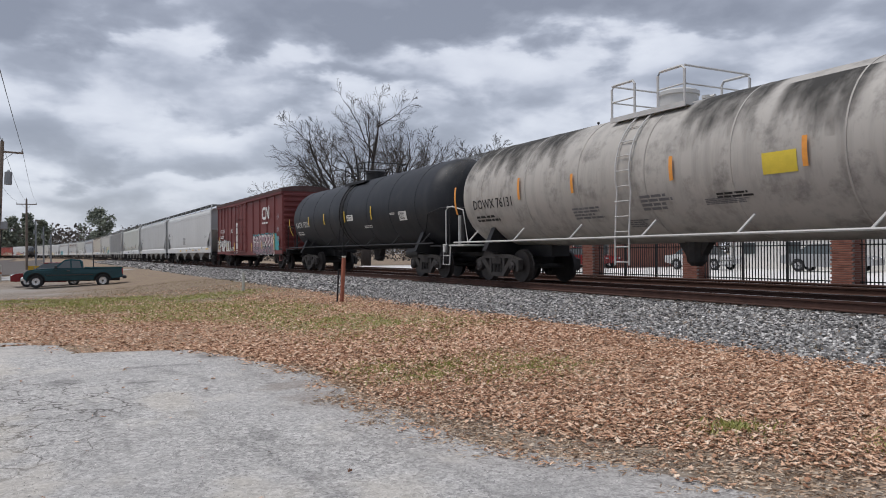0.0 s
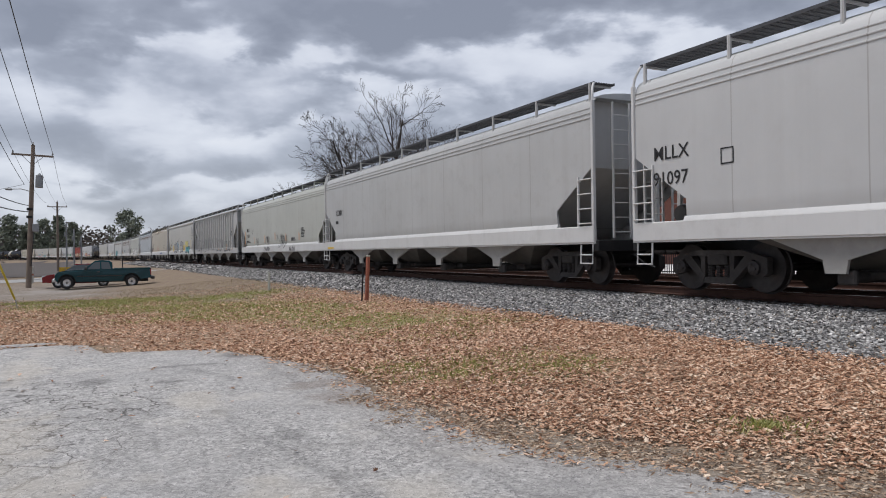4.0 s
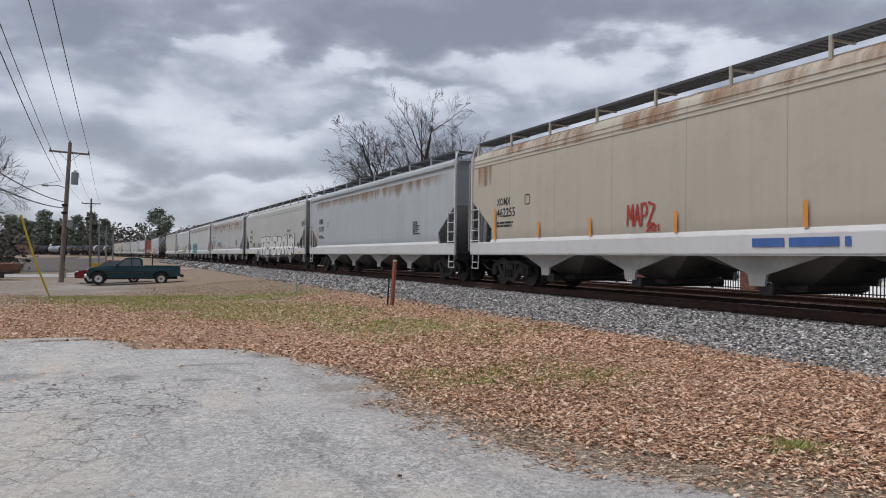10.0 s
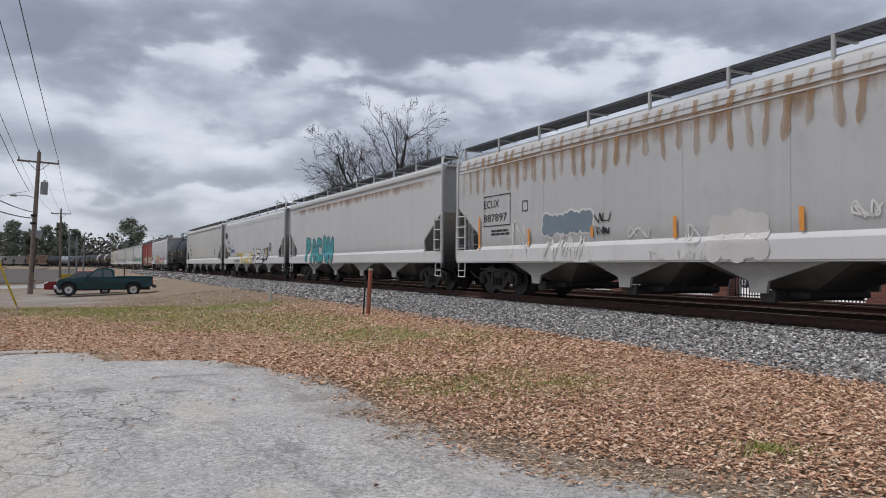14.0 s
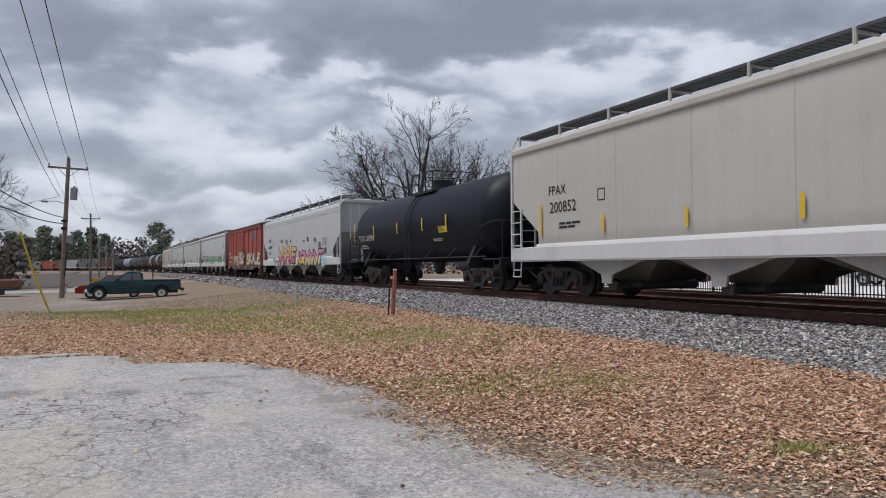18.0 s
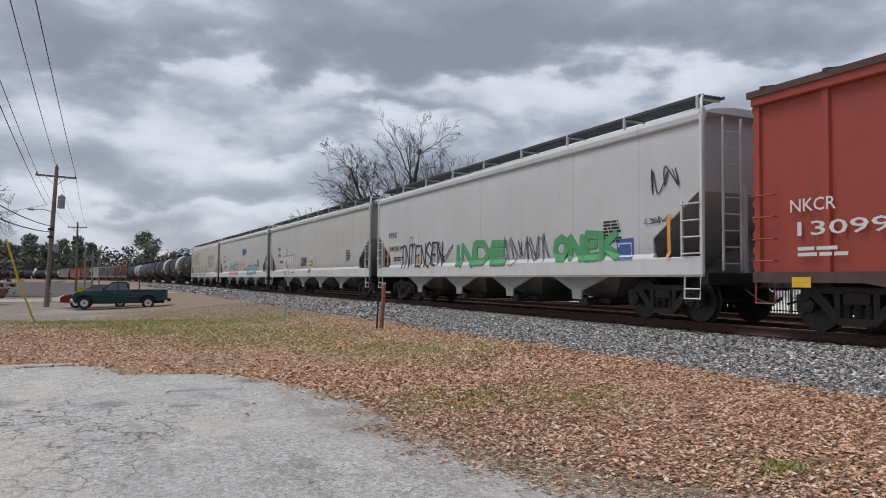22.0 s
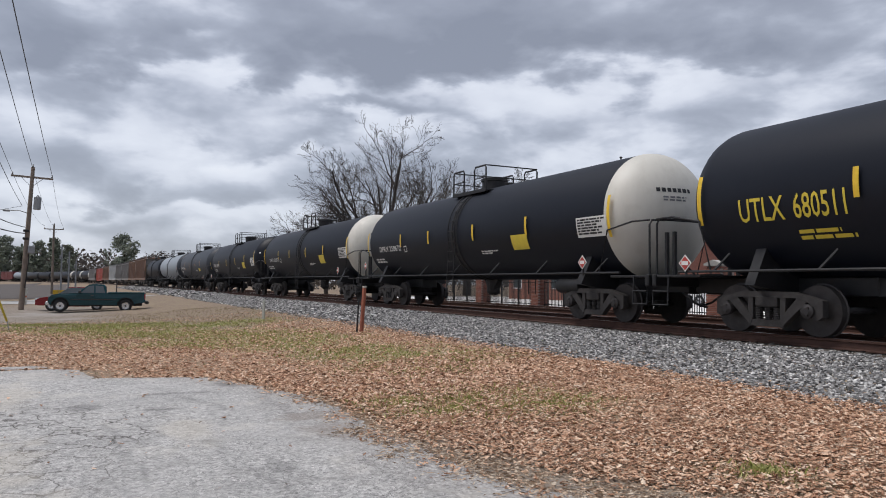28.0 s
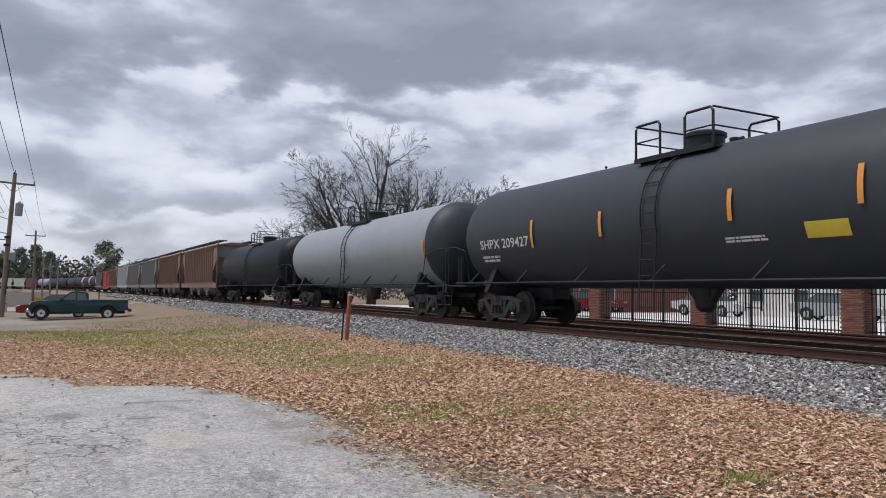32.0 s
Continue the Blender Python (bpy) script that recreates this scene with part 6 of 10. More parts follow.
def g_box_post():
    return G().prism([(-0.08, 0.0), (-0.06, -0.062), (0.06, -0.062), (0.08, 0.0)], 1.02, 4.30, "z")


def g_roof_rib():
    return G().prism([(-1.57, 4.405), (-0.9, 4.535), (0, 4.605), (0.9, 4.535), (1.57, 4.405), (1.57, 4.46), (0.9, 4.59), (0, 4.66), (-0.9, 4.59), (-1.57, 4.46)], -0.04, 0.04, "x")


def g_box_end(half):
    g = G()
    prof = [(half, 1.0)]
    for k in range(11):
        z = 1.06 + k * 0.292
        prof += [(half + 0.01, z), (half + 0.075, z + 0.07), (half + 0.075, z + 0.15), (half + 0.01, z + 0.22)]
    prof += [(half, 4.32)]
    pts = [(a, b) for a, b in prof] + [(half - 0.05, 4.32), (half - 0.05, 1.0)]
    return g.prism(pts, -1.40, 1.40)


def g_box_sill(half, drop):
    return G().prism([(-half, 1.05), (half, 1.05), (half, 0.86), (half - 2.2, 0.86), (half - 3.4, drop), (-half + 3.4, drop), (-half + 2.2, 0.86), (-half, 0.86)], -1.50, -1.44)


def boxcar(label, length, paint, roof, door_w=3.05, door_x=0.0, posts=6, louvre=False, plug=False, spins=True, detail=2, dark=None):
    car = thing("boxcar", label, "rail car", "goods train cars")
    h = length / 2
    tag = "%.1f" % length
    flip = pose(0, 0, 0, 0, 0, 180)
    part("body", shape("b:body" + tag, lambda: g_box_body(h), paint), None, car)
    part("roof", shape("b:roof" + tag, lambda: g_box_roof(h), roof), None, car, "grimy steel roof")
    for k in range(13):
        part("roof_rib", shape("b:roof_rib", g_roof_rib, roof), None, car, at=(-h + 0.3 + (length - 0.6) * k / 12, 0, 0))
    for m in (None, flip):
        part("end_wall", shape("b:end_wall" + tag, lambda: g_box_end(h), paint), None, car, "corrugated end wall", at=m)
        part("side_sill", shape("b:side_sill" + tag, lambda: g_box_sill(h, 0.66 if louvre else 0.78), dark or paint), None, car, at=m)
        part("top_rail", shape("b:top_rail" + tag, lambda: G().box(-h, h, -1.53, -1.42, 4.14, 4.34, 0.02), paint), None, car, at=m)
        sx = 1 if m is None else -1
        d0, d1 = door_x - door_w / 2, door_x + door_w / 2
        for seg0, seg1 in ((-h, d0), (d1, h)):
            n = posts
            for k in range(n):
                x = seg0 + 0.1 + (seg1 - seg0 - 0.2) * k / (n - 1)
                part("side_post", shape("b:side_post", g_box_post, paint), None, car, at=pose(x, -1.42 * sx, 0, 0, 0, 0 if sx > 0 else 180))
        dm = pose(door_x, 0, 0, 0, 0, 0 if sx > 0 else 180)
        g = G().box(-door_w / 2, door_w / 2, -1.50, -1.42, 1.06, 4.12, 0.015)
        door = part("door", shape("b:door%.2f%d" % (door_w, louvre), lambda: g, paint), None, car, "sliding steel door", at=dm)
        if louvre:
            for k in range(15):
                z = 1.14 + k * 0.185
                part("door_rib", shape("b:door_rib%.2f" % door_w, lambda: G().prism([(-1.50, 0.0), (-1.555, 0.05), (-1.555, 0.09), (-1.50, 0.14)], -door_w / 2 + 0.06, door_w / 2 - 0.06, "x"), paint), None, door, at=(0, 0, z))
        else:
            for z in (1.12, 1.62, 2.12, 2.62, 3.12, 4.0):
                part("door_rib", shape("b:door_bar%.2f" % door_w, lambda: G().box(-door_w / 2 + 0.02, door_w / 2 - 0.02, -1.53, -1.49, 0, 0.06, 0.01), paint), None, door, at=(0, 0, z))
            for x in (-door_w * 0.28, door_w * 0.02, door_w * 0.3):
                part("door_rod", shape("b:door_rod", lambda: G().tube([(0, -1.56, 1.1), (0, -1.56, 4.1)], 0.025).box(-0.06, 0.06, -1.58, -1.50, 2.1, 2.2), paint), None, door, at=(x, 0, 0))
        part("door_track", shape("b:door_track%.2f" % door_w, lambda: G().box(-door_w, door_w / 2 + 0.3, -1.57, -1.46, 0.98, 1.05, 0.01), paint), None, car, at=dm)
        part("door_track", shape("b:top_track%.2f" % door_w, lambda: G().box(-door_w, door_w / 2 + 0.3, -1.55, -1.46, 4.10, 4.17, 0.01), paint), None, car, at=dm)
        if detail > 1:
            for ex in (h - 0.55, -h + 0.05):
                for k in range(4):
                    part("grab_iron", shape("b:grab_iron", lambda: G().tube([(0, -1.47, 0), (0, -1.56, 0.0), (0.48, -1.56, 0.0), (0.48, -1.47, 0)], 0.016), paint), None, car, at=(m or Matrix()) @ Matrix.Translation((ex, 0, 1.25 + 0.4 * k)))
                part("stirrup", shape("b:stirrup", lambda: G().tube([(0, -1.46, 1.0), (0, -1.48, 0.48), (0.42, -1.48, 0.48), (0.42, -1.46, 1.0)], 0.022), paint), None, car, at=(m or Matrix()) @ Matrix.Translation((ex, 0, 0)))
            part("end_ladder", shape("b:end_ladder", lambda: g_ladder(4, 0.4, 0.5), paint), None, car, at=(m or Matrix()) @ Matrix.Translation((h + 0.1, -1.35, 1.0)))
    part("underframe", shape("b:underframe" + tag, lambda: G().box(-h + 0.1, h - 0.1, -0.35, 0.35, 0.68, 1.0).box(-2.2, 2.2, -1.1, 1.1, 0.72, 1.0), BLACK_STEEL), None, car)
    part("air_tank", shape("h:air_tank", g_brake_tank, BLACK_STEEL, True), None, car, at=(1.4, -0.9, 0.78))
    coupler(car, h + 0.2, BLACK_STEEL)
    for x in (-(h - 1.75), h - 1.75):
        bogie(car, x, spins)
    return car, Side(car, lambda x, z, lift: (x, (-1.505 if abs(x - door_x) < door_w / 2 else -1.474) - lift, z))

# ---- the goods train ----
SPEED = 16.53
NEW_GREY = car_paint("hopper_light_grey", (0.56, 0.57, 0.57), amount=0.10, streak=0.15)
PALE_GREY = car_paint("hopper_pale_grey", (0.50, 0.51, 0.51), amount=0.25, streak=0.3)
WARM_GREY = car_paint("hopper_warm_grey", (0.52, 0.515, 0.48), amount=0.2, streak=0.25)
COOL_GREY = car_paint("hopper_cool_grey", (0.46, 0.50, 0.53), amount=0.25, streak=0.3)
GREENISH = car_paint("hopper_greenish_grey", (0.50, 0.515, 0.475), amount=0.2, streak=0.25)
BEIGE = car_paint("hopper_beige", (0.52, 0.48, 0.40), amount=0.3, streak=0.35)
RIB_GREY = car_paint("hopper_ribbed_grey", (0.52, 0.52, 0.51), amount=0.3, streak=0.35)
SILL_WHITE = car_paint("sill_white", (0.66, 0.665, 0.66), amount=0.25, streak=0.2)
RUST_BROWN = car_paint("hopper_rust_brown", (0.23, 0.15, 0.12), amount=0.5, streak=0.6, rust=0.7, rough=0.8)
DULL_GREY = car_paint("hopper_dull_grey", (0.25, 0.245, 0.24), amount=0.5, streak=0.6, rust=0.2, rough=0.8)
BOX_RED = car_paint("boxcar_oxide_red", (0.165, 0.036, 0.034), (0.06, 0.035, 0.03), 0.45, rough=0.55)
BOX_ORANGE = car_paint("boxcar_red", (0.36, 0.062, 0.042), (0.10, 0.05, 0.04), 0.4, rough=0.55)
ROOF_DARK = car_paint("boxcar_roof", (0.09, 0.045, 0.042), amount=0.6, rough=0.7)
TANK_BLACK = car_paint("tank_black", (0.0047, 0.0069, 0.0138), (0.014, 0.016, 0.022), 0.25, rough=0.5, streak=0.25)
TANK_CHAR = car_paint("tank_charcoal", (0.024, 0.027, 0.033), (0.09, 0.085, 0.08), 0.35, rough=0.5, streak=0.4)
TANK_SLATE = car_paint("tank_slate", (0.042, 0.049, 0.062), (0.08, 0.08, 0.08), 0.4, rough=0.5, streak=0.5)
TANK_PALE = car_paint("tank_pale_grey", (0.29, 0.325, 0.365), (0.16, 0.16, 0.16), 0.35, rough=0.5, streak=0.5)
TANK_DIRTY = car_paint("tank_dirty_white", (0.43, 0.41, 0.38), (0.06, 0.058, 0.055), 0.95, rough=0.6, streak=0.95)
HEAD_WHITE = car_paint("tank_head_white", (0.62, 0.60, 0.54), (0.30, 0.27, 0.22), 0.35, rough=0.5)
for m in (TANK_BLACK, TANK_CHAR, TANK_SLATE):
    m.node_tree.nodes["Principled BSDF"].inputs["Specular IOR Level"].default_value = 0.28
WHITE_STEEL = car_paint("rail_white", (0.55, 0.55, 0.54), amount=0.3)

# front and rear end of each car at the start, metres along the line (negative: still to come)
ENDS = {0: (-3.0, -20.1), 1: (-20.9, -37.86), 2: (-39.2, -55.98), 3: (-57.78, -78.25), 4: (-79.6, -100.22), 5: (-101.57, -122.02), 6: (-123.6, -143.95),
        7: (-145.24, -165.68), 8: (-167.04, -187.5), 9: (-188.88, -209.45), 10: (-210.7, -231.19), 11: (-232.54, -252.82), 12: (-254.08, -274.5), 13: (-275.8, -295.15),
        14: (-296.6, -316.88), 15: (-318.30, -333.49), 16: (-335.4, -355.83), 17: (-357.34, -373.61), 18: (-374.8, -394.0), 19: (-395.18, -415.48), 20: (-416.6, -436.85),
        21: (-438.04, -457.24), 22: (-458.50, -474.30), 23: (-475.55, -492.84), 24: (-494.05, -511.61), 25: (-512.85, -530.39), 26: (-531.65, -549.35), 27: (-550.55, -568.28), 28: (-569.45, -586.05)}
CARS = []


def seat(made, k, ends=None):
    """Notes where a car stands in the train."""
    car, side = made
    a, b = ends or ENDS[k]
    CARS.append((car, (a + b) / 2, a - b))
    return side


def size(k):
    a, b = ENDS[k]
    return a - b


SIDES = {}
S = SIDES
S[0] = seat(tank_car("dirty off-white tank car streaked with black soot", size(0), TANK_DIRTY, trim=WHITE_STEEL, seams=True, top_x=-0.5), 0)
S[1] = seat(tank_car("charcoal grey tank car with a ribbed belt", size(1), TANK_CHAR, belt=True, seams=True, top_x=-0.4), 1)
S[2] = seat(boxcar("oxide-red boxcar with sprayed lettering and plug door", size(2) - 0.2, BOX_RED, ROOF_DARK, 3.1, -1.4, 6), 2)
S[3] = seat(hopper("clean light grey covered hopper with yellow markers", size(3), NEW_GREY, sill=SILL_WHITE), 3)
S[4] = seat(hopper("light grey covered hopper with yellow sill marks", size(4), PALE_GREY, sill=SILL_WHITE), 4)
S[5] = seat(hopper("pale grey covered hopper with small black scrawls", size(5), GREENISH, sill=SILL_WHITE), 5)
S[6] = seat(hopper("worn ribbed grey covered hopper covered in faded scrawls", size(6), RIB_GREY, 4, ribs=19, lines=False), 6)
S[7] = seat(hopper("cream covered hopper with grey and yellow sprayed piece", size(7), WARM_GREY, lines=False, chord=True, sill=SILL_WHITE), 7)
S[8] = seat(hopper("rusty beige covered hopper with orange markers", size(8), BEIGE, sill=SILL_WHITE), 8)
S[9] = seat(hopper("bluish grey covered hopper with rust under the roof", size(9), COOL_GREY, lines=False, chord=True, sill=SILL_WHITE), 9)
S[10] = seat(hopper("greenish grey covered hopper with large white sprayed letters", size(10), GREENISH, sill=SILL_WHITE), 10)
S[11] = seat(hopper("grey covered hopper with rows of rust runs", size(11), PALE_GREY, sill=SILL_WHITE), 11)
S[12] = seat(hopper("pale grey covered hopper with teal sprayed piece", size(12), NEW_GREY, lines=False, chord=True, sill=SILL_WHITE), 12)
S[13] = seat(hopper("white-grey covered hopper with blue and yellow scrawls", size(13), NEW_GREY, sill=SILL_WHITE), 13)
S[14] = seat(hopper("clean white-grey covered hopper with yellow markers", size(14), WARM_GREY, lines=False, chord=True, sill=SILL_WHITE), 14)
S[15] = seat(tank_car("black tank car with yellow reflector strips", size(15), TANK_BLACK, top_x=0.4), 15)
S[16] = seat(hopper("white-grey covered hopper with bright pink and yellow piece", size(16), NEW_GREY, sill=SILL_WHITE), 16)
S[17] = seat(boxcar("faded red boxcar with cream sprayed letters and ribbed door", size(17), BOX_ORANGE, ROOF_DARK, 2.6, -0.9, 5, louvre=True, dark=ROOF_DARK), 17)
S[18] = seat(hopper("pale covered hopper with green sprayed letters", size(18), NEW_GREY, lines=False, chord=True, sill=SILL_WHITE), 18)
S[19] = seat(hopper("plain white-grey covered hopper with few scrawls", size(19), WARM_GREY, lines=False, chord=True, sill=SILL_WHITE), 19)
S[20] = seat(hopper("white-grey covered hopper with blue and pink piece", size(20), WARM_GREY, lines=False, chord=True, sill=SILL_WHITE), 20)
S[21] = seat(hopper("cream covered hopper with faded green sprayed piece", size(21), BEIGE, 3, sill=SILL_WHITE), 21)
S[22] = seat(tank_car("black tank car with yellow lettering", size(22), TANK_BLACK), 22)
S[23] = seat(tank_car("black tank car with white painted head", size(23), TANK_BLACK, HEAD_WHITE, belt=True), 23)
S[24] = seat(tank_car("black tank car with white painted head", size(24), TANK_BLACK, HEAD_WHITE, belt=True), 24)
S[25] = seat(tank_car("black tank car with white lettering and hazard placard", size(25), TANK_BLACK), 25)
S[26] = seat(tank_car("faded slate-grey tank car", size(26), TANK_SLATE), 26)
S[27] = seat(tank_car("pale blue-grey tank car with slate head", size(27), TANK_PALE, TANK_SLATE), 27)
S[28] = seat(tank_car("grimy black tank car", size(28), TANK_BLACK), 28)
rear = -586.9
FAR_CARS = [("h", 15.6, RUST_BROWN, "rust-brown ribbed hopper"), ("h", 15.6, RUST_BROWN, "rust-brown ribbed hopper"), ("h", 15.6, DULL_GREY, "dull grey ribbed hopper"), ("h", 15.6, DULL_GREY, "dull grey ribbed hopper"),
            ("h", 18.0, PALE_GREY, "pale grey ribbed hopper"), ("h", 17.0, RUST_BROWN, "rust-brown ribbed hopper"), ("b", 16.4, BOX_ORANGE, "faded red boxcar"), ("h", 17.0, DULL_GREY, "dull grey ribbed hopper"),
            ("w", 17.4, TANK_BLACK, "black tank car with white painted head"), ("w", 17.4, TANK_BLACK, "black tank car with white painted head"), ("w", 17.4, TANK_BLACK, "black tank car with white painted head"),
            ("t", 17.4, TANK_CHAR, "charcoal grey tank car"), ("t", 17.4, TANK_BLACK, "black tank car"), ("t", 17.4, TANK_CHAR, "charcoal grey tank car"), ("p", 17.4, TANK_PALE, "pale grey tank car"), ("b", 16.4, BOX_RED, "oxide-red boxcar"),
            ("h", 18.0, PALE_GREY, "pale grey hopper"), ("h", 18.0, PALE_GREY, "pale grey hopper"), ("b", 16.4, BOX_RED, "oxide-red boxcar"), ("t", 17.4, TANK_BLACK, "black tank car"), ("t", 17.4, TANK_BLACK, "black tank car"),
            ("h", 18.0, PALE_GREY, "pale grey hopper"), ("h", 18.0, WARM_GREY, "pale cream hopper"), ("t", 17.4, TANK_CHAR, "charcoal grey tank car"), ("b", 16.4, BOX_RED, "oxide-red boxcar")]
for kind, length, paint, words in FAR_CARS:
    ends = (rear, rear - length)
    far = rear < -680
    words += " far back"
    if kind == "h":
        made = hopper(words, length, paint, 3, ribs=0 if far and paint is WARM_GREY else (11 if far else 17), lines=False, spins=False, detail=0 if far else 1, bay_paint=DULL_GREY)
    elif kind == "b":
        made = boxcar(words, length, paint, ROOF_DARK, 2.6, 0, 5, louvre=True, spins=False, detail=0)
    else:
        made = tank_car(words, length, paint, HEAD_WHITE if kind == "w" else None, spins=False, detail=0 if far else 1)
    seat(made, -1, ends)
    rear -= length + 1.3

# ---- lettering, reflectors and sprayed pieces on the cars ----
M_BLACK = plain("stencil_black", (0.018, 0.018, 0.02), 0.6, 0, 0.2, 3)
M_WHITE = plain("stencil_white", (0.70, 0.70, 0.68), 0.6, 0, 0.12, 3)
M_YELLOW = plain("reflector_yellow", (0.78, 0.52, 0.04), 0.4, 0, 0.15, 8)
M_ORANGE = plain("reflector_orange", (0.80, 0.33, 0.06), 0.4, 0, 0.15, 8)
M_RED = plain("spray_red", (0.42, 0.05, 0.04), 0.6, 0, 0.2, 3)
M_BLUE = plain("spray_blue", (0.06, 0.14, 0.40), 0.6, 0, 0.2, 3)
DARK_BLUE = plain("spray_dark_blue", (0.03, 0.06, 0.13), 0.6, 0, 0.2, 3)
M_GREEN = plain("spray_green", (0.10, 0.36, 0.16), 0.6, 0, 0.2, 3)
M_GREY = plain("spray_grey", (0.33, 0.34, 0.36), 0.6, 0, 0.15, 3)
PLACARD_YELLOW = plain("placard_yellow", (0.72, 0.56, 0.06), 0.5, 0, 0.12, 5)
TEAL = plain("spray_teal", (0.06, 0.30, 0.33), 0.6, 0, 0.2, 2)
MAUVE = plain("spray_mauve", (0.36, 0.22, 0.26), 0.6, 0, 0.2, 2)
PINK = plain("spray_pink", (0.62, 0.28, 0.40), 0.6, 0, 0.15, 2)
GOLD = plain("spray_gold", (0.74, 0.55, 0.10), 0.6, 0, 0.2, 2)
SKY_BLUE = plain("spray_sky_blue", (0.42, 0.60, 0.70), 0.6, 0, 0.15, 2)
PALE_YELLOW = plain("spray_pale_yellow", (0.70, 0.62, 0.22), 0.6, 0, 0.15, 2)
CREAM = plain("spray_cream", (0.60, 0.53, 0.40), 0.6, 0, 0.15, 2)
OLIVE = plain("spray_olive", (0.24, 0.28, 0.12), 0.6, 0, 0.25, 2)
CREATURE_BLUE = plain("spray_light_blue", (0.30, 0.42, 0.52), 0.6, 0, 0.2, 2)
BLUE_GREY = plain("spray_blue_grey", (0.19, 0.25, 0.30), 0.6, 0, 0.2, 2)
FADED = plain("spray_faded", (0.17, 0.17, 0.18), 0.7, 0, 0.3, 2)
PAINT_OUT = plain("paint_out_grey", (0.36, 0.37, 0.37), 0.6, 0, 0.1, 2)
M_PALE = plain("spray_pale", (0.60, 0.59, 0.57), 0.6, 0, 0.1, 2)
TEAL_DARK = plain("spray_dark_teal", (0.03, 0.11, 0.12), 0.6, 0, 0.2, 2)
M_DUSK = plain("spray_dusk", (0.035, 0.04, 0.05), 0.6, 0, 0.3, 2)
M_DUN = plain("spray_dun", (0.42, 0.41, 0.36), 0.65, 0, 0.15, 2)
PINK_PALE = plain("spray_pale_pink", (0.56, 0.33, 0.37), 0.6, 0, 0.2, 2)
PINK_DUST = plain("spray_dusty_pink", (0.50, 0.41, 0.39), 0.65, 0, 0.2, 2)
CYAN_PALE = plain("spray_pale_cyan", (0.27, 0.50, 0.54), 0.6, 0, 0.2, 2)
DARK_PATCH = plain("repaint_dark", (0.035, 0.025, 0.022), 0.6, 0, 0.2, 2)


def run_film(name, color, sx, lo, hi, reach, most=0.8):
    """A thin see-through layer of vertical dirt runs that thins out downwards."""
    m, nt, n, l, b = nodes_of(name)
    v = mapped(nt, sx, 1, 0.14)
    co, sep = n("ShaderNodeTexCoord"), n("ShaderNodeSeparateXYZ")
    l(co.outputs["Generated"], sep.inputs[0])
    a, mul = n("ShaderNodeMath"), n("ShaderNodeMath")
    mul.operation, mul.inputs[1].default_value = "MULTIPLY", reach
    l(sep.outputs[2], mul.inputs[0])
    l(noise_tex(nt, v, 1.5, 6, 0.6), a.inputs[0]), l(mul.outputs[0], a.inputs[1])
    # ends of the layer thin out too
    e1, e2 = n("ShaderNodeMath"), n("ShaderNodeMath")
    e1.operation, e1.inputs[1].default_value = "PINGPONG", 0.5
    l(sep.outputs[0], e1.inputs[0])
    e2.operation, e2.inputs[1].default_value, e2.use_clamp = "MULTIPLY", 9.0, True
    l(e1.outputs[0], e2.inputs[0])
    body = ramp_of(nt, a.outputs[0], lo, hi, (0, 0, 0, 1), (most, most, most, 1))
    l(mix_of(nt, e2.outputs[0], (0, 0, 0), body), b.inputs["Alpha"])
    l(mix_of(nt, noise_tex(nt, v, 5, 3), tuple(c * 0.6 for c in color), color), b.inputs["Base Color"])
    b.inputs["Roughness"].default_value = 0.85
    MATS[name] = m
    return m


SOOT = run_film("soot_runs", (0.045, 0.043, 0.04), 1.3, 0.55, 0.95, 0.45, 0.9)
RUST_SPOT = run_film("rust_spots", (0.38, 0.17, 0.07), 1.6, 0.42, 0.78, 0.10, 0.85)
RUST_DROP = run_film("rust_drops", (0.44, 0.25, 0.10), 3.0, 0.30, 0.75, 0.05, 0.75)
PEACH = plain("spray_peach", (0.72, 0.46, 0.26), 0.6, 0, 0.15, 2)
ROSE = plain("spray_rose", (0.50, 0.17, 0.19), 0.6, 0, 0.15, 2)
RUST_RUN = run_film("rust_runs", (0.36, 0.19, 0.08), 0.9, 0.70, 1.02, 0.5, 0.6)


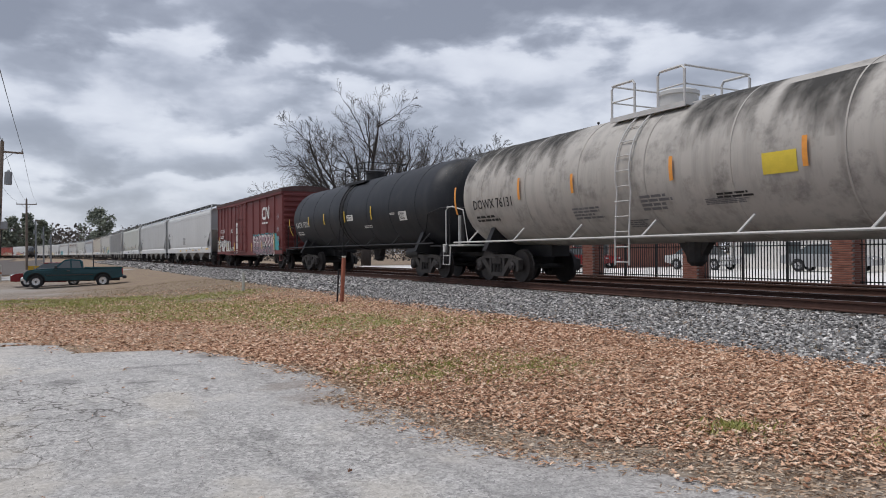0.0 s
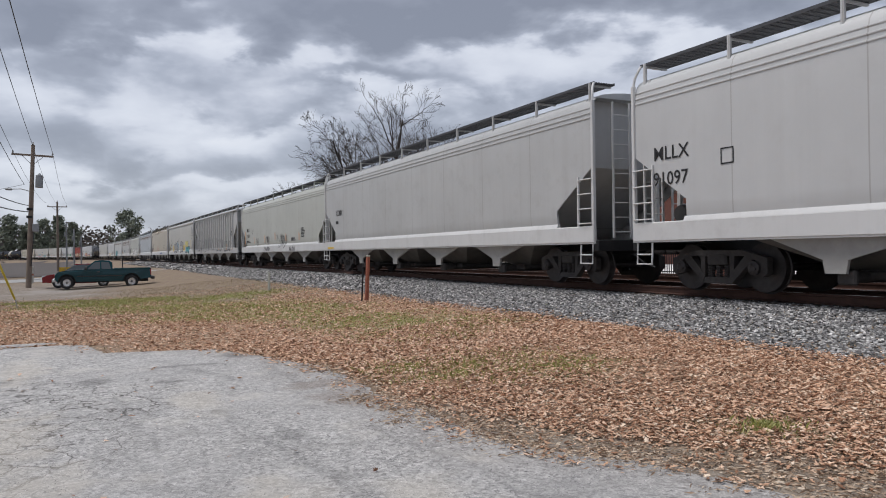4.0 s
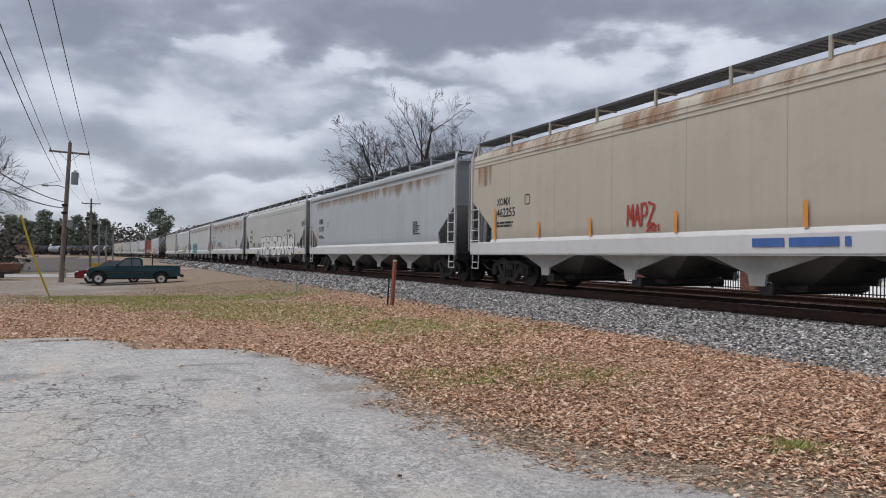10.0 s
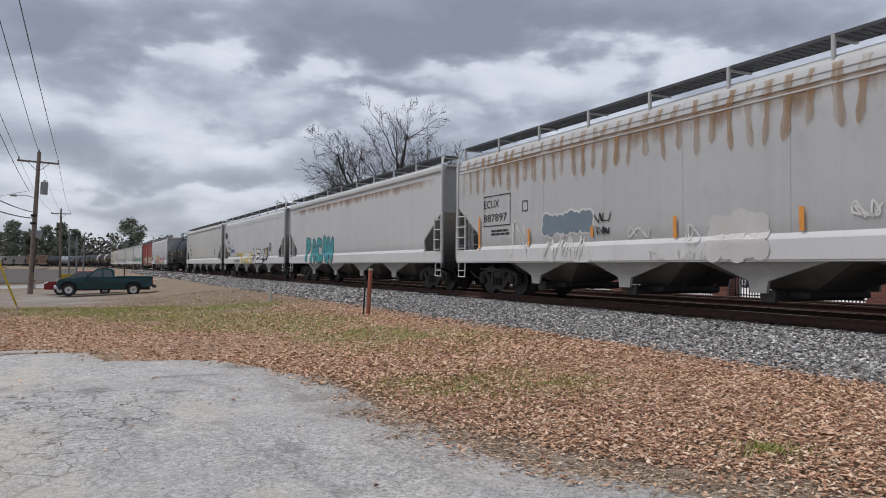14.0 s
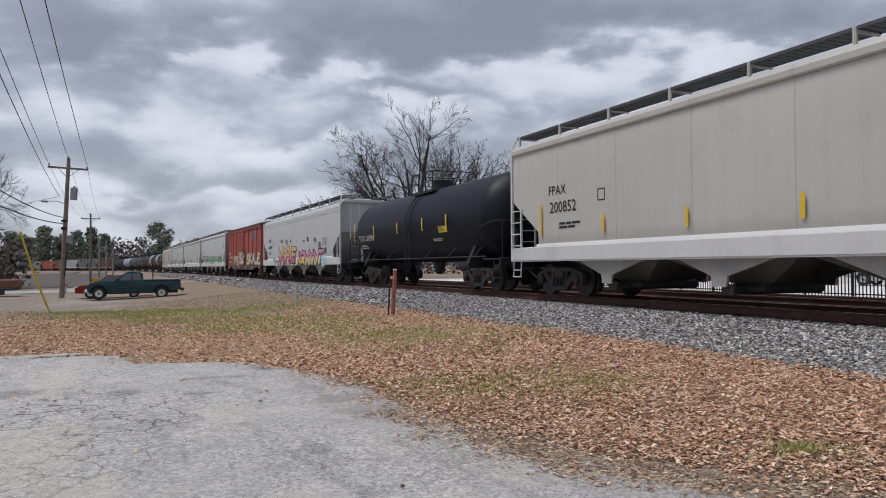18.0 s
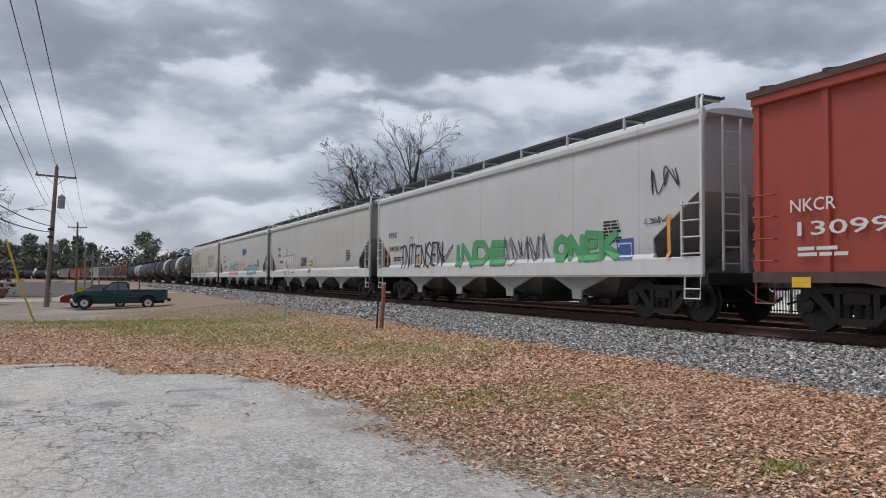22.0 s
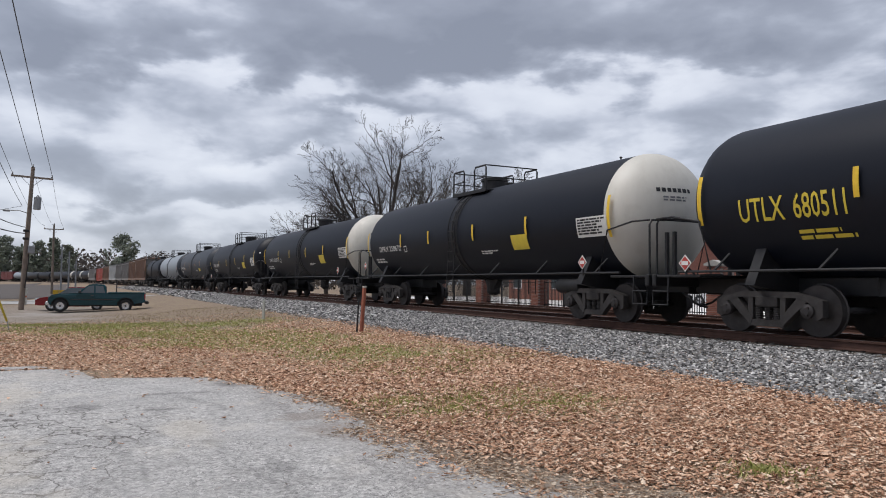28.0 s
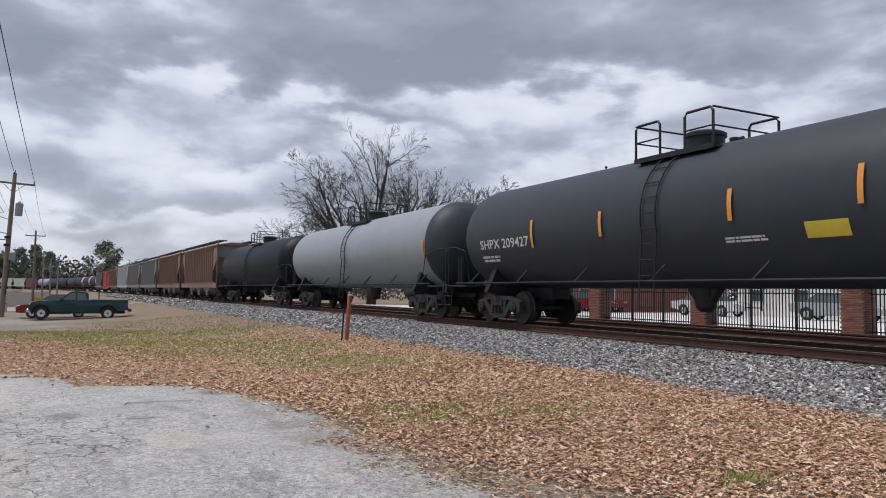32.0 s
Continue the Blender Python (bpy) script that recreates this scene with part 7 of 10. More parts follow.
def rail_mark(side, x0, x1, z0, z1, mat):
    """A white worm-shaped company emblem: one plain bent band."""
    w, h = x1 - x0, z1 - z0
    r = h * 0.10
    path = [(0.44, 0.88), (0.20, 0.88), (0.10, 0.82), (0.06, 0.70), (0.06, 0.30), (0.10, 0.18), (0.20, 0.12), (0.42, 0.12), (0.49, 0.16), (0.53, 0.26), (0.53, 0.74), (0.56, 0.85), (0.60, 0.86), (0.64, 0.78), (0.79, 0.24), (0.83, 0.14), (0.88, 0.15), (0.91, 0.26), (0.91, 0.94)]
    pts = [(x0 + a * w, z0 + b * h) for a, b in path]
    vs, fs = [], []
    for (ax, az), (bx, bz) in zip(pts, pts[1:]):
        t = math.hypot(bx - ax, bz - az)
        ux, uz = (bx - ax) / t * r, (bz - az) / t * r
        k = len(vs)
        vs += [(ax - uz, az + ux), (ax - 0.7 * uz - 0.7 * ux, az + 0.7 * ux - 0.7 * uz), (ax - ux, az - uz), (ax + 0.7 * uz - 0.7 * ux, az - 0.7 * ux - 0.7 * uz), (ax + uz, az - ux), (bx + uz, bz - ux), (bx + 0.7 * uz + 0.7 * ux, bz - 0.7 * ux + 0.7 * uz), (bx + ux, bz + uz), (bx - 0.7 * uz + 0.7 * ux, bz + 0.7 * ux + 0.7 * uz), (bx - uz, bz + ux)]
        vs[k:] = [(a, b, 0.0004 * len(fs)) for a, b in vs[k:]]
        fs.append(tuple(range(k, k + 10)))
    side.put("emblem", vs, fs, mat, "white painted emblem", 0.008)


def hazard(side, x, z):
    """A small diamond-shaped hazard plate."""
    plate = part("hazard_plate", G().prism([(x - 0.17, z), (x, z - 0.17), (x + 0.17, z), (x, z + 0.17)], -1.645, -1.635), M_WHITE, side.car, "red and white hazard diamond")
    part("hazard_field", G().prism([(x - 0.14, z), (x, z - 0.14), (x + 0.14, z), (x, z + 0.14)], -1.650, -1.645), M_RED, plate)
    part("hazard_bar", G().box(x - 0.09, x + 0.09, -1.654, -1.650, z - 0.04, z + 0.04), M_WHITE, plate)
    part("holder", G().box(x - 0.02, x + 0.02, -1.635, -1.60, 1.10, z + 0.1), BLACK_STEEL, plate)


def head_print(side, half, y0, y1, z, h, rows, mat, seed):
    """Small unreadable print on a tank's end."""
    rnd = random.Random(seed)
    vs, fs = [], []
    step = h / rows
    for r in range(rows):
        a = y0
        while a < y1 - 0.02:
            b = min(y1, a + rnd.uniform(0.06, 0.16))
            k = len(vs)
            for y, zz in ((a, z + r * step), (b, z + r * step), (b, z + r * step + step * 0.6), (a, z + r * step + step * 0.6)):
                d = float(np.interp(math.hypot(y, zz - TANK_Z), (0, 0.45, 0.80, 1.10, 1.32, 1.45), (0, 0.06, 0.16, 0.30, 0.48, 0.66)))
                vs.append((half - d + 0.016, y, zz))
            fs.append((k, k + 1, k + 2, k + 3))
            a = b + 0.04
    me = bpy.data.meshes.new("small_print")
    me.from_pydata(vs, [], fs)
    me.materials.append(mat)
    return part("small_print", me, None, side.car)


# dirty white tank car
S[0].line("DOWX 76131", -7.20, -5.12, 2.12, 0.26, M_BLACK)
S[0].strips(((-8.21, 2.04, 2.85), (-4.68, 2.26, 2.82), (-2.39, 2.26, 2.71), (0.81, 2.27, 2.74), (3.78, 2.24, 2.73),), M_ORANGE)
S[0].patch(2.92, 3.60, 2.17, 2.54, PLACARD_YELLOW, "placard", "yellow notice")
S[0].bars(-2.62, 1.61, 1.05, 0.29, 4, FADED, 0)
S[0].bars(-0.23, 1.69, 1.14, 0.34, 4, FADED, 1)
S[0].bars(-0.91, 1.38, 0.68, 0.17, 4, FADED, 2)
S[0].bars(1.49, 1.73, 1.01, 0.12, 4, FADED, 3)
S[0].patch(-9.71, -2.76, 2.95, 4.80, SOOT, "stain", "dirt runs", 0.003)
S[0].patch(0.72, 2.82, 2.80, 4.22, SOOT, "stain", "dirt runs", 0.003)
S[0].patch(2.97, 4.76, 2.66, 3.81, SOOT, "stain", "dirt runs", 0.003)
# charcoal tank car
S[1].line("GATX 75836", -7.26, -5.18, 2.15, 0.26, M_WHITE)
S[1].strips(((-8.28, 1.80, 2.65), (-5.08, 2.20, 2.63), (-2.82, 2.20, 2.66), (-0.16, 2.19, 2.65), (2.78, 2.19, 2.68),), M_YELLOW)
S[1].patch(-0.01, 0.71, 2.22, 2.46, M_WHITE, "label_plate", "white notice")
S[1].bars(0.04, 2.25, 0.62, 0.17, 3, M_BLACK, 5)
S[1].bars(4.48, 2.25, 0.47, 0.09, 2, M_WHITE, 6)
S[1].patch(5.24, 5.88, 2.03, 2.35, M_WHITE, "label_plate", "white table of figures")
S[1].bars(5.28, 2.06, 0.57, 0.26, 6, M_BLACK, 7)
# oxide-red boxcar
S[2].line("413 719", -7.30, -5.95, 2.34, 0.28, M_WHITE)
S[2].bars(-4.01, 2.30, 0.68, 0.26, 5, M_WHITE, 8)
rail_mark(S[2], 4.12, 5.78, 2.86, 3.62, M_WHITE)
S[2].bars(4.07, 2.57, 1.90, 0.15, 1, M_WHITE, 3)
S[2].cloud(2.05, 7.1, 1.80, 2.02, 0.15, TEAL, 21)
S[2].cloud(6.5, 7.6, 1.10, 1.75, 0.18, TEAL, 22)
S[2].cloud(2.05, 6.65, 0.98, 1.86, 0.19, MAUVE, 23, 0.012)
S[2].wild(2.05, 6.7, 0.86, 1.98, MAUVE, M_BLACK, M_PALE, 21, 0.19, 0.05, M_WHITE, 7, lift=0.02)
S[2].wild(2.2, 6.4, 0.82, 1.25, MAUVE, TEAL_DARK, None, 28, 0.20, 0.04, None, 8, lift=0.03)
S[2].tag(2.1, 1.0, 1.5, 0.55, M_BLACK, 23, 0.04, 4)
S[2].patch(4.42, 5.12, 1.22, 1.56, M_BLACK, "notice", "black stencil panel", 0.036)
S[2].bars(4.48, 1.28, 0.58, 0.22, 4, M_WHITE, 30, lift=0.040)
S[2].wild(-8.25, -4.1, 0.86, 1.82, M_WHITE, M_BLACK, M_GREY, 22, 0.20, 0.05, None, 6)
S[2].wild(-4.2, -2.1, 0.86, 1.35, M_WHITE, M_BLACK, None, 26, 0.18, 0.05, None, 3)
S[2].cloud(-2.35, -1.9, 0.95, 2.9, 0.10, M_WHITE, 29)
S[2].patch(6.72, 8.2, 0.80, 1.14, DARK_PATCH, "paint_patch", "black painted corner")
S[2].tag(7.13, 2.77, 0.5, 0.32, M_GREY, 240, 0.02, 4)
S[2].tag(7.16, 2.06, 0.5, 0.32, M_GREY, 241, 0.02, 4)
S[2].tag(7.25, 1.53, 0.5, 0.32, M_GREY, 242, 0.02, 4)
S[2].strips(((6.78, 1.09, 2.02), (4.20, 1.15, 1.55), (1.83, 1.02, 1.52), (-0.50, 1.24, 1.74), (-2.67, 1.07, 1.62), (-4.94, 1.14, 1.63), (-7.55, 1.15, 2.07),), M_YELLOW)
# light grey hopper
S[3].line("MLLX", -9.61, -8.66, 2.62, 0.27, M_BLACK)
S[3].line("91097", -9.64, -8.69, 2.11, 0.27, M_BLACK)
S[3].patch(-3.08, -2.43, 1.10, 1.23, M_YELLOW, "reflector")
S[3].patch(0.01, 0.46, 1.12, 1.25, M_YELLOW, "reflector")
S[3].patch(2.98, 3.46, 1.15, 1.25, M_YELLOW, "reflector")
S[3].patch(5.63, 6.11, 1.19, 1.27, M_YELLOW, "reflector")
S[3].patch(8.50, 9.48, 1.23, 1.32, M_YELLOW, "reflector")
S[3].line("DO NOT HAMMER ON CAR", 3.67, 5.04, 1.16, 0.09, M_BLACK)
S[3].bars(-1.64, 1.69, 1.20, 0.64, 6, GREY_INK, 40)
S[3].bars(7.79, 2.12, 0.29, 0.22, 4, GREY_INK, 41)
S[3].bars(8.19, 2.19, 0.37, 0.13, 3, GREY_INK, 42)
S[3].bars(1.51, 1.23, 0.69, 0.15, 3, GREY_INK, 43)
S[3].bars(6.73, 1.26, 0.51, 0.18, 3, GREY_INK, 44)
S[3].bars(8.64, 1.40, 0.26, 0.10, 2, GREY_INK, 45)
S[3].bars(9.06, 1.40, 0.38, 0.11, 2, GREY_INK, 46)
# second light grey hopper
S[4].patch(-9.87, -8.93, 1.05, 1.13, M_YELLOW, "reflector")
S[4].line("XOMX", -8.71, -7.76, 2.54, 0.27, M_BLACK)
S[4].bars(-8.74, 2.10, 0.42, 0.21, 1, M_BLACK, 6)
# pale hopper
S[5].line("MBLX", -8.51, -7.65, 2.46, 0.25, M_BLACK)
S[5].line("53671", -8.47, -7.54, 2.03, 0.24, M_BLACK)
S[5].bars(3.44, 1.60, 0.96, 0.16, 4, M_BLACK, 9)
S[5].tag(0.23, 1.49, 0.60, 0.72, M_BLACK, 31, 0.035, 1)
S[5].tag(0.83, 1.25, 1.78, 0.87, M_BLACK, 32, 0.040, 5)
S[5].tag(-2.57, 1.50, 0.81, 0.55, FADED, 33, 0.040, 4)
S[5].tag(-5.47, 1.48, 0.61, 0.56, FADED, 34, 0.040, 3)
S[5].tag(3.00, 1.02, 1.57, 0.29, FADED, 35, 0.040, 6)
S[5].tag(-3.07, 1.04, 1.63, 0.31, FADED, 36, 0.040, 6)
S[5].bars(3.55, 1.60, 0.92, 0.21, 3, FADED, 35)
S[5].strips(((-8.88, 1.62, 2.52), (-6.02, 1.59, 2.07), (-2.89, 1.60, 2.06), (-0.15, 1.71, 2.17), (2.47, 1.60, 2.06), (5.28, 1.61, 2.05),), M_ORANGE)
# ribbed hopper
S[6].line("XO", -8.44, -8.14, 2.14, 0.24, M_BLACK)
S[6].line("122", -8.50, -8.04, 1.78, 0.25, M_BLACK)
S[6].line("MX", -7.50, -7.18, 2.14, 0.21, M_BLACK)
S[6].line("820", -7.49, -7.00, 1.81, 0.24, M_BLACK)
S[6].wild(1.11, 4.00, 1.16, 2.27, PAINT_OUT, M_BLACK, None, 47, 0.26, 0.03, None, 3)
S[6].cloud(4.97, 7.42, 1.29, 1.89, 0.22, PAINT_OUT, 48, 0.006, M_BLACK)
S[6].tag(5.39, 1.23, 1.96, 0.70, FADED, 140, 0.045, 4)
S[6].tag(-1.72, 1.20, 2.74, 1.40, FADED, 141, 0.045, 4)
S[6].tag(-5.48, 1.16, 2.42, 1.25, FADED, 142, 0.045, 4)
S[6].tag(-3.26, 1.23, 1.72, 1.43, FADED, 143, 0.045, 4)
S[6].tag(-1.19, 1.25, 2.07, 1.01, FADED, 144, 0.045, 4)
S[6].cloud(-5.24, 0.73, 1.41, 2.29, 0.16, PAINT_OUT, 49, 0.004)
S[6].patch(7.77, 8.27, 1.46, 1.79, M_WHITE, "notice", "white stencil panel")
S[6].ring(7.81, 8.24, 1.49, 1.77, 0.03, M_BLACK)
S[6].bars(7.60, 2.29, 0.76, 0.44, 4, M_BLACK, 61)
S[6].ring(7.77, 8.24, 2.83, 3.00, 0.025, M_BLACK)
S[6].strips(((8.34, 1.20, 2.12), (6.09, 1.24, 1.75), (2.72, 1.30, 1.66), (-7.55, 1.51, 2.16),), M_ORANGE)
S[6].patch(-8.54, -7.93, 2.66, 3.20, PAINT_OUT, "paint_patch", "grey painted-out patch")
S[6].patch(-7.53, -6.97, 2.67, 3.21, PAINT_OUT, "paint_patch", "grey painted-out patch")
S[6].patch(-6.68, -6.04, 2.73, 3.17, PAINT_OUT, "paint_patch", "grey painted-out patch")
S[6].tag(-9.90, 3.50, 0.86, 0.62, FADED, 340, 0.050, 4)
S[6].tag(-8.00, 1.17, 0.93, 0.44, FADED, 341, 0.050, 3)
S[6].tag(-6.96, 1.10, 0.89, 0.55, FADED, 342, 0.050, 3)
# cream hopper
S[7].line("XOMX", -8.34, -7.42, 2.53, 0.22, M_BLACK)
S[7].line("600078", -8.28, -7.09, 2.01, 0.28, M_BLACK)
S[7].cloud(-5.82, -5.08, 1.35, 2.01, 0.16, GOLD, 57, 0.006)
S[7].piece("TGR", -5.03, -2.14, 1.17, 2.31, M_GREY, M_BLACK, 51, 0.36, 0.06)
S[7].creature(-2.41, -0.89, 1.13, 2.55, CREATURE_BLUE, M_BLACK)
S[7].strips(((-8.73, 1.52, 2.49),), M_YELLOW)
S[7].piece("TS", 0.20, 2.56, 1.23, 2.40, M_GREY, M_BLACK, 52, 0.30, 0.06)
S[7].cloud(2.90, 3.73, 1.38, 1.98, 0.15, GOLD, 58, 0.006)
S[7].piece("PIPE", 4.34, 6.32, 1.77, 2.38, PALE_YELLOW, FADED, 53, 0.30, 0.04)
S[7].piece("SPUE", 4.74, 7.40, 1.15, 1.83, TEAL, M_BLACK, 54, 0.30, 0.06)
S[7].patch(8.71, 9.45, 3.33, 3.83, PAINT_OUT, "paint_patch", "grey painted-out patch")
S[7].tag(9.46, 2.79, 0.50, 0.91, FADED, 560, 0.050, 2)
S[7].tag(8.71, 3.06, 1.11, 0.21, FADED, 561, 0.030, 5)
S[7].tag(8.74, 2.83, 1.09, 0.20, FADED, 562, 0.030, 5)
S[7].tag(8.61, 2.50, 0.86, 0.19, FADED, 563, 0.030, 4)
S[7].strips(((8.54, 1.53, 2.43),), M_YELLOW)
# beige hopper
S[8].line("XOMX", -8.44, -7.56, 2.51, 0.23, M_BLACK)
S[8].line("462255", -8.43, -7.27, 2.15, 0.27, M_BLACK)
S[8].hand("MAPZ", -1.92, -0.93, 1.67, 2.13, M_RED, 61, 0.06)
S[8].hand("2021", -1.22, -0.76, 1.52, 1.65, M_RED, 62, 0.035)
S[8].bars(1.84, 1.03, 2.59, 0.26, 1, M_BLUE, 11)
S[8].patch(-2.35, -0.21, 3.91, 4.64, RUST_SPOT, "stain", "orange rust stain", 0.020)
S[8].patch(0.29, 2.03, 4.00, 4.43, RUST_SPOT, "stain", "orange rust stain", 0.020)
S[8].patch(-9.20, -6.64, 4.05, 4.41, RUST_SPOT, "stain", "orange rust stain", 0.020)
S[8].patch(-6.64, -3.26, 3.89, 4.51, RUST_SPOT, "stain", "orange rust stain", 0.020)
S[8].patch(2.03, 3.12, 4.01, 4.42, RUST_SPOT, "stain", "orange rust stain", 0.020)
S[8].patch(3.11, 4.41, 4.04, 4.41, RUST_SPOT, "stain", "orange rust stain", 0.020)
S[8].patch(-9.79, -8.77, 3.21, 3.85, RUST_SPOT, "stain", "orange rust stain", 0.020)
S[8].strips(((-5.85, 1.47, 1.92), (-3.36, 1.45, 1.91), (-0.25, 1.45, 1.91), (2.98, 1.46, 1.93), (-8.49, 1.44, 2.43),), M_ORANGE)
# bluish grey hopper
S[9].line("XOMX", -8.30, -7.39, 2.71, 0.30, M_BLACK)
S[9].line("717197", -8.30, -7.25, 2.25, 0.30, M_BLACK)
S[9].strips(((-8.66, 1.64, 2.52),), M_ORANGE)
S[9].patch(-9.9, 9.9, 3.2, 3.97, RUST_RUN, "stain", "rust runs", 0.003)
# greenish hopper
S[10].line("XOMX", -8.24, -7.25, 2.72, 0.23, M_BLACK)
S[10].line("720522", -8.30, -7.01, 2.23, 0.25, M_BLACK)
S[10].bars(5.34, 2.49, 1.03, 0.16, 4, M_BLACK, 12)
S[10].piece("TREMENDOUS!", -3.52, 7.43, 0.89, 2.32, M_WHITE, M_BLACK, 71, 0.27, 0.075, M_PALE)
S[10].tag(-7.28, 1.56, 1.37, 0.37, M_BLACK, 72, 0.035, 4)
S[10].tag(-4.90, 1.55, 1.16, 0.31, M_BLACK, 73, 0.035, 4)
S[10].tag(-4.84, 1.08, 1.12, 0.30, M_BLACK, 74, 0.035, 4)
S[10].tag(9.10, 2.73, 0.89, 0.47, M_BLACK, 75, 0.035, 4)
S[10].tag(8.05, 1.42, 0.75, 0.35, M_BLACK, 76, 0.035, 4)
S[10].patch(-9.58, -8.66, 1.03, 1.12, M_YELLOW, "reflector")
S[10].patch(-6.11, -5.67, 1.04, 1.14, M_YELLOW, "reflector")
S[10].patch(8.53, 9.45, 1.04, 1.13, M_YELLOW, "reflector")
# hopper with rust runs
S[11].line("ECUX", -8.36, -7.45, 2.62, 0.23, M_BLACK)
S[11].line("887897", -8.39, -6.99, 2.21, 0.22, M_BLACK)
S[11].patch(-9.7, 9.7, 3.3, 3.97, RUST_RUN, "stain", "rust runs", 0.003)
S[11].drips(-9.7, 9.7, 3.02, 3.86, 0.46, RUST_DROP, 4)
S[11].drips(-9.5, 9.7, 3.86, 4.22, 0.46, RUST_DROP, 5)
S[11].ring(-8.39, -6.80, 2.06, 2.99, 0.03, M_BLACK)
S[11].cloud(-5.09, -3.01, 1.75, 2.16, 0.17, BLUE_GREY, 82, 0.006, M_WHITE)
S[11].tag(-5.04, 1.00, 2.06, 0.72, M_WHITE, 81, 0.050, 5)
S[11].tag(-6.69, 1.05, 1.19, 1.19, M_WHITE, 82, 0.040, 2)
S[11].tag(-2.90, 1.90, 0.64, 0.26, M_BLACK, 83, 0.030, 4)
S[11].tag(-2.79, 1.61, 0.57, 0.22, M_BLACK, 84, 0.030, 4)
S[11].tag(-1.67, 1.46, 0.74, 0.31, M_WHITE, 85, 0.040, 2)
S[11].tag(-0.09, 1.29, 0.62, 0.46, M_WHITE, 86, 0.040, 2)
S[11].tag(-1.20, 1.02, 1.87, 0.23, M_WHITE, 87, 0.035, 5)
S[11].tag(3.68, 1.65, 0.57, 0.31, M_WHITE, 88, 0.040, 2)
S[11].cloud(0.74, 2.12, 1.11, 1.79, 0.22, M_PALE, 88, 0.004)
S[11].strips(((-8.60, 1.41, 2.38), (-5.76, 1.44, 1.90), (-0.17, 1.46, 1.92), (2.81, 1.49, 1.90), (-2.94, 1.57, 1.84),), M_ORANGE)
# pale hopper
S[12].wild(-6.72, -1.88, 0.99, 2.31, TEAL, M_BLACK, None, 91, 0.28, 0.05)
S[12].patch(-9.9, 9.9, 3.5, 3.97, RUST_RUN, "stain", "rust runs", 0.003)
# white-grey hopper
S[13].line("FPAX", -8.36, -7.42, 2.57, 0.24, M_BLACK)
S[13].line("820240", -8.33, -7.17, 2.09, 0.24, M_BLACK)
S[13].cloud(-2.73, 0.76, 1.08, 1.75, 0.17, GOLD, 103, 0.004)
S[13].wild(-2.36, 0.59, 1.08, 1.80, M_WHITE, M_PALE, None, 103, 0.26, 0.03, None, 4, lift=0.02)
S[13].piece("MEL", 0.84, 4.26, 0.99, 1.95, M_WHITE, M_DUSK, 104, 0.22, 0.075)
S[13].cloud(4.22, 5.44, 1.33, 1.92, 0.24, M_DUSK, 105, 0.008)
S[13].wild(4.21, 5.44, 1.29, 1.92, M_PALE, M_DUSK, None, 106, 0.2, 0.05, None, 2, lift=0.03)
S[13].tag(-7.07, 1.83, 1.54, 0.33, M_BLUE, 194, 0.060, 6)
S[13].tag(-4.76, 1.54, 1.27, 0.30, GOLD, 195, 0.050, 6)
S[13].tag(-3.28, 1.49, 0.56, 0.34, GOLD, 196, 0.060, 6)
S[13].tag(-5.61, 1.06, 2.37, 0.28, M_BLACK, 197, 0.040, 6)
S[13].tag(-9.44, 3.02, 1.05, 0.57, FADED, 198, 0.080, 6)
S[13].tag(4.26, 1.07, 0.51, 0.23, M_BLACK, 199, 0.040, 6)
S[13].tag(1.02, 1.40, 0.71, 0.21, M_BLACK, 200, 0.040, 6)
S[13].tag(-8.22, 1.54, 1.14, 0.25, M_BLACK, 201, 0.030, 6)
S[13].strips(((-8.42, 1.51, 2.47), (-5.60, 1.47, 1.87), (-2.72, 1.26, 1.91), (-0.09, 1.51, 1.91), (2.37, 1.50, 1.91), (5.21, 1.47, 1.93),), M_YELLOW)
# clean white-grey hopper
S[14].line("FPAX", -8.08, -7.23, 2.78, 0.25, M_BLACK)
S[14].line("200852", -8.03, -6.76, 2.29, 0.30, M_BLACK)
S[14].strips(((-8.46, 1.67, 2.56), (-5.55, 1.65, 2.10), (-2.66, 1.63, 2.07), (0.18, 1.64, 2.09),), M_YELLOW)
# black tank car
S[15].line("TILX 262096", -6.50, -4.25, 2.09, 0.26, M_WHITE)
S[15].strips(((-7.07, 2.08, 3.00), (-4.06, 2.26, 2.75), (-0.97, 2.27, 2.73), (1.79, 2.26, 2.73), (4.06, 2.25, 2.73),), M_YELLOW)
S[15].patch(3.22, 3.99, 2.11, 2.34, PLACARD_YELLOW, "placard", "yellow notice")
S[15].bars(3.27, 2.14, 0.67, 0.17, 4, M_BLACK, 13)
# hopper with pink and yellow piece
S[16].line("SHPX", -8.26, -7.34, 2.69, 0.24, M_BLACK)
S[16].line("464106", -8.26, -7.04, 2.21, 0.24, M_BLACK)
S[16].cloud(-5.56, -4.63, 1.31, 2.01, 0.20, SKY_BLUE, 110, 0.003)
S[16].cloud(6.70, 7.54, 1.02, 1.42, 0.22, SKY_BLUE, 111, 0.003)
S[16].piece("WORIE", -4.99, 0.38, 1.10, 2.28, PEACH, M_BLACK, 111, 0.24, 0.06, None, ROSE)
S[16].piece("IGNYNT", 0.86, 7.00, 1.02, 1.92, PINK, M_BLACK, 113, 0.25, 0.075, None, GOLD)
S[16].cloud(6.09, 6.26, 2.35, 2.52, 0.13, SKY_BLUE, 160, 0.003)
S[16].cloud(4.62, 4.76, 2.37, 2.50, 0.10, SKY_BLUE, 161, 0.003)
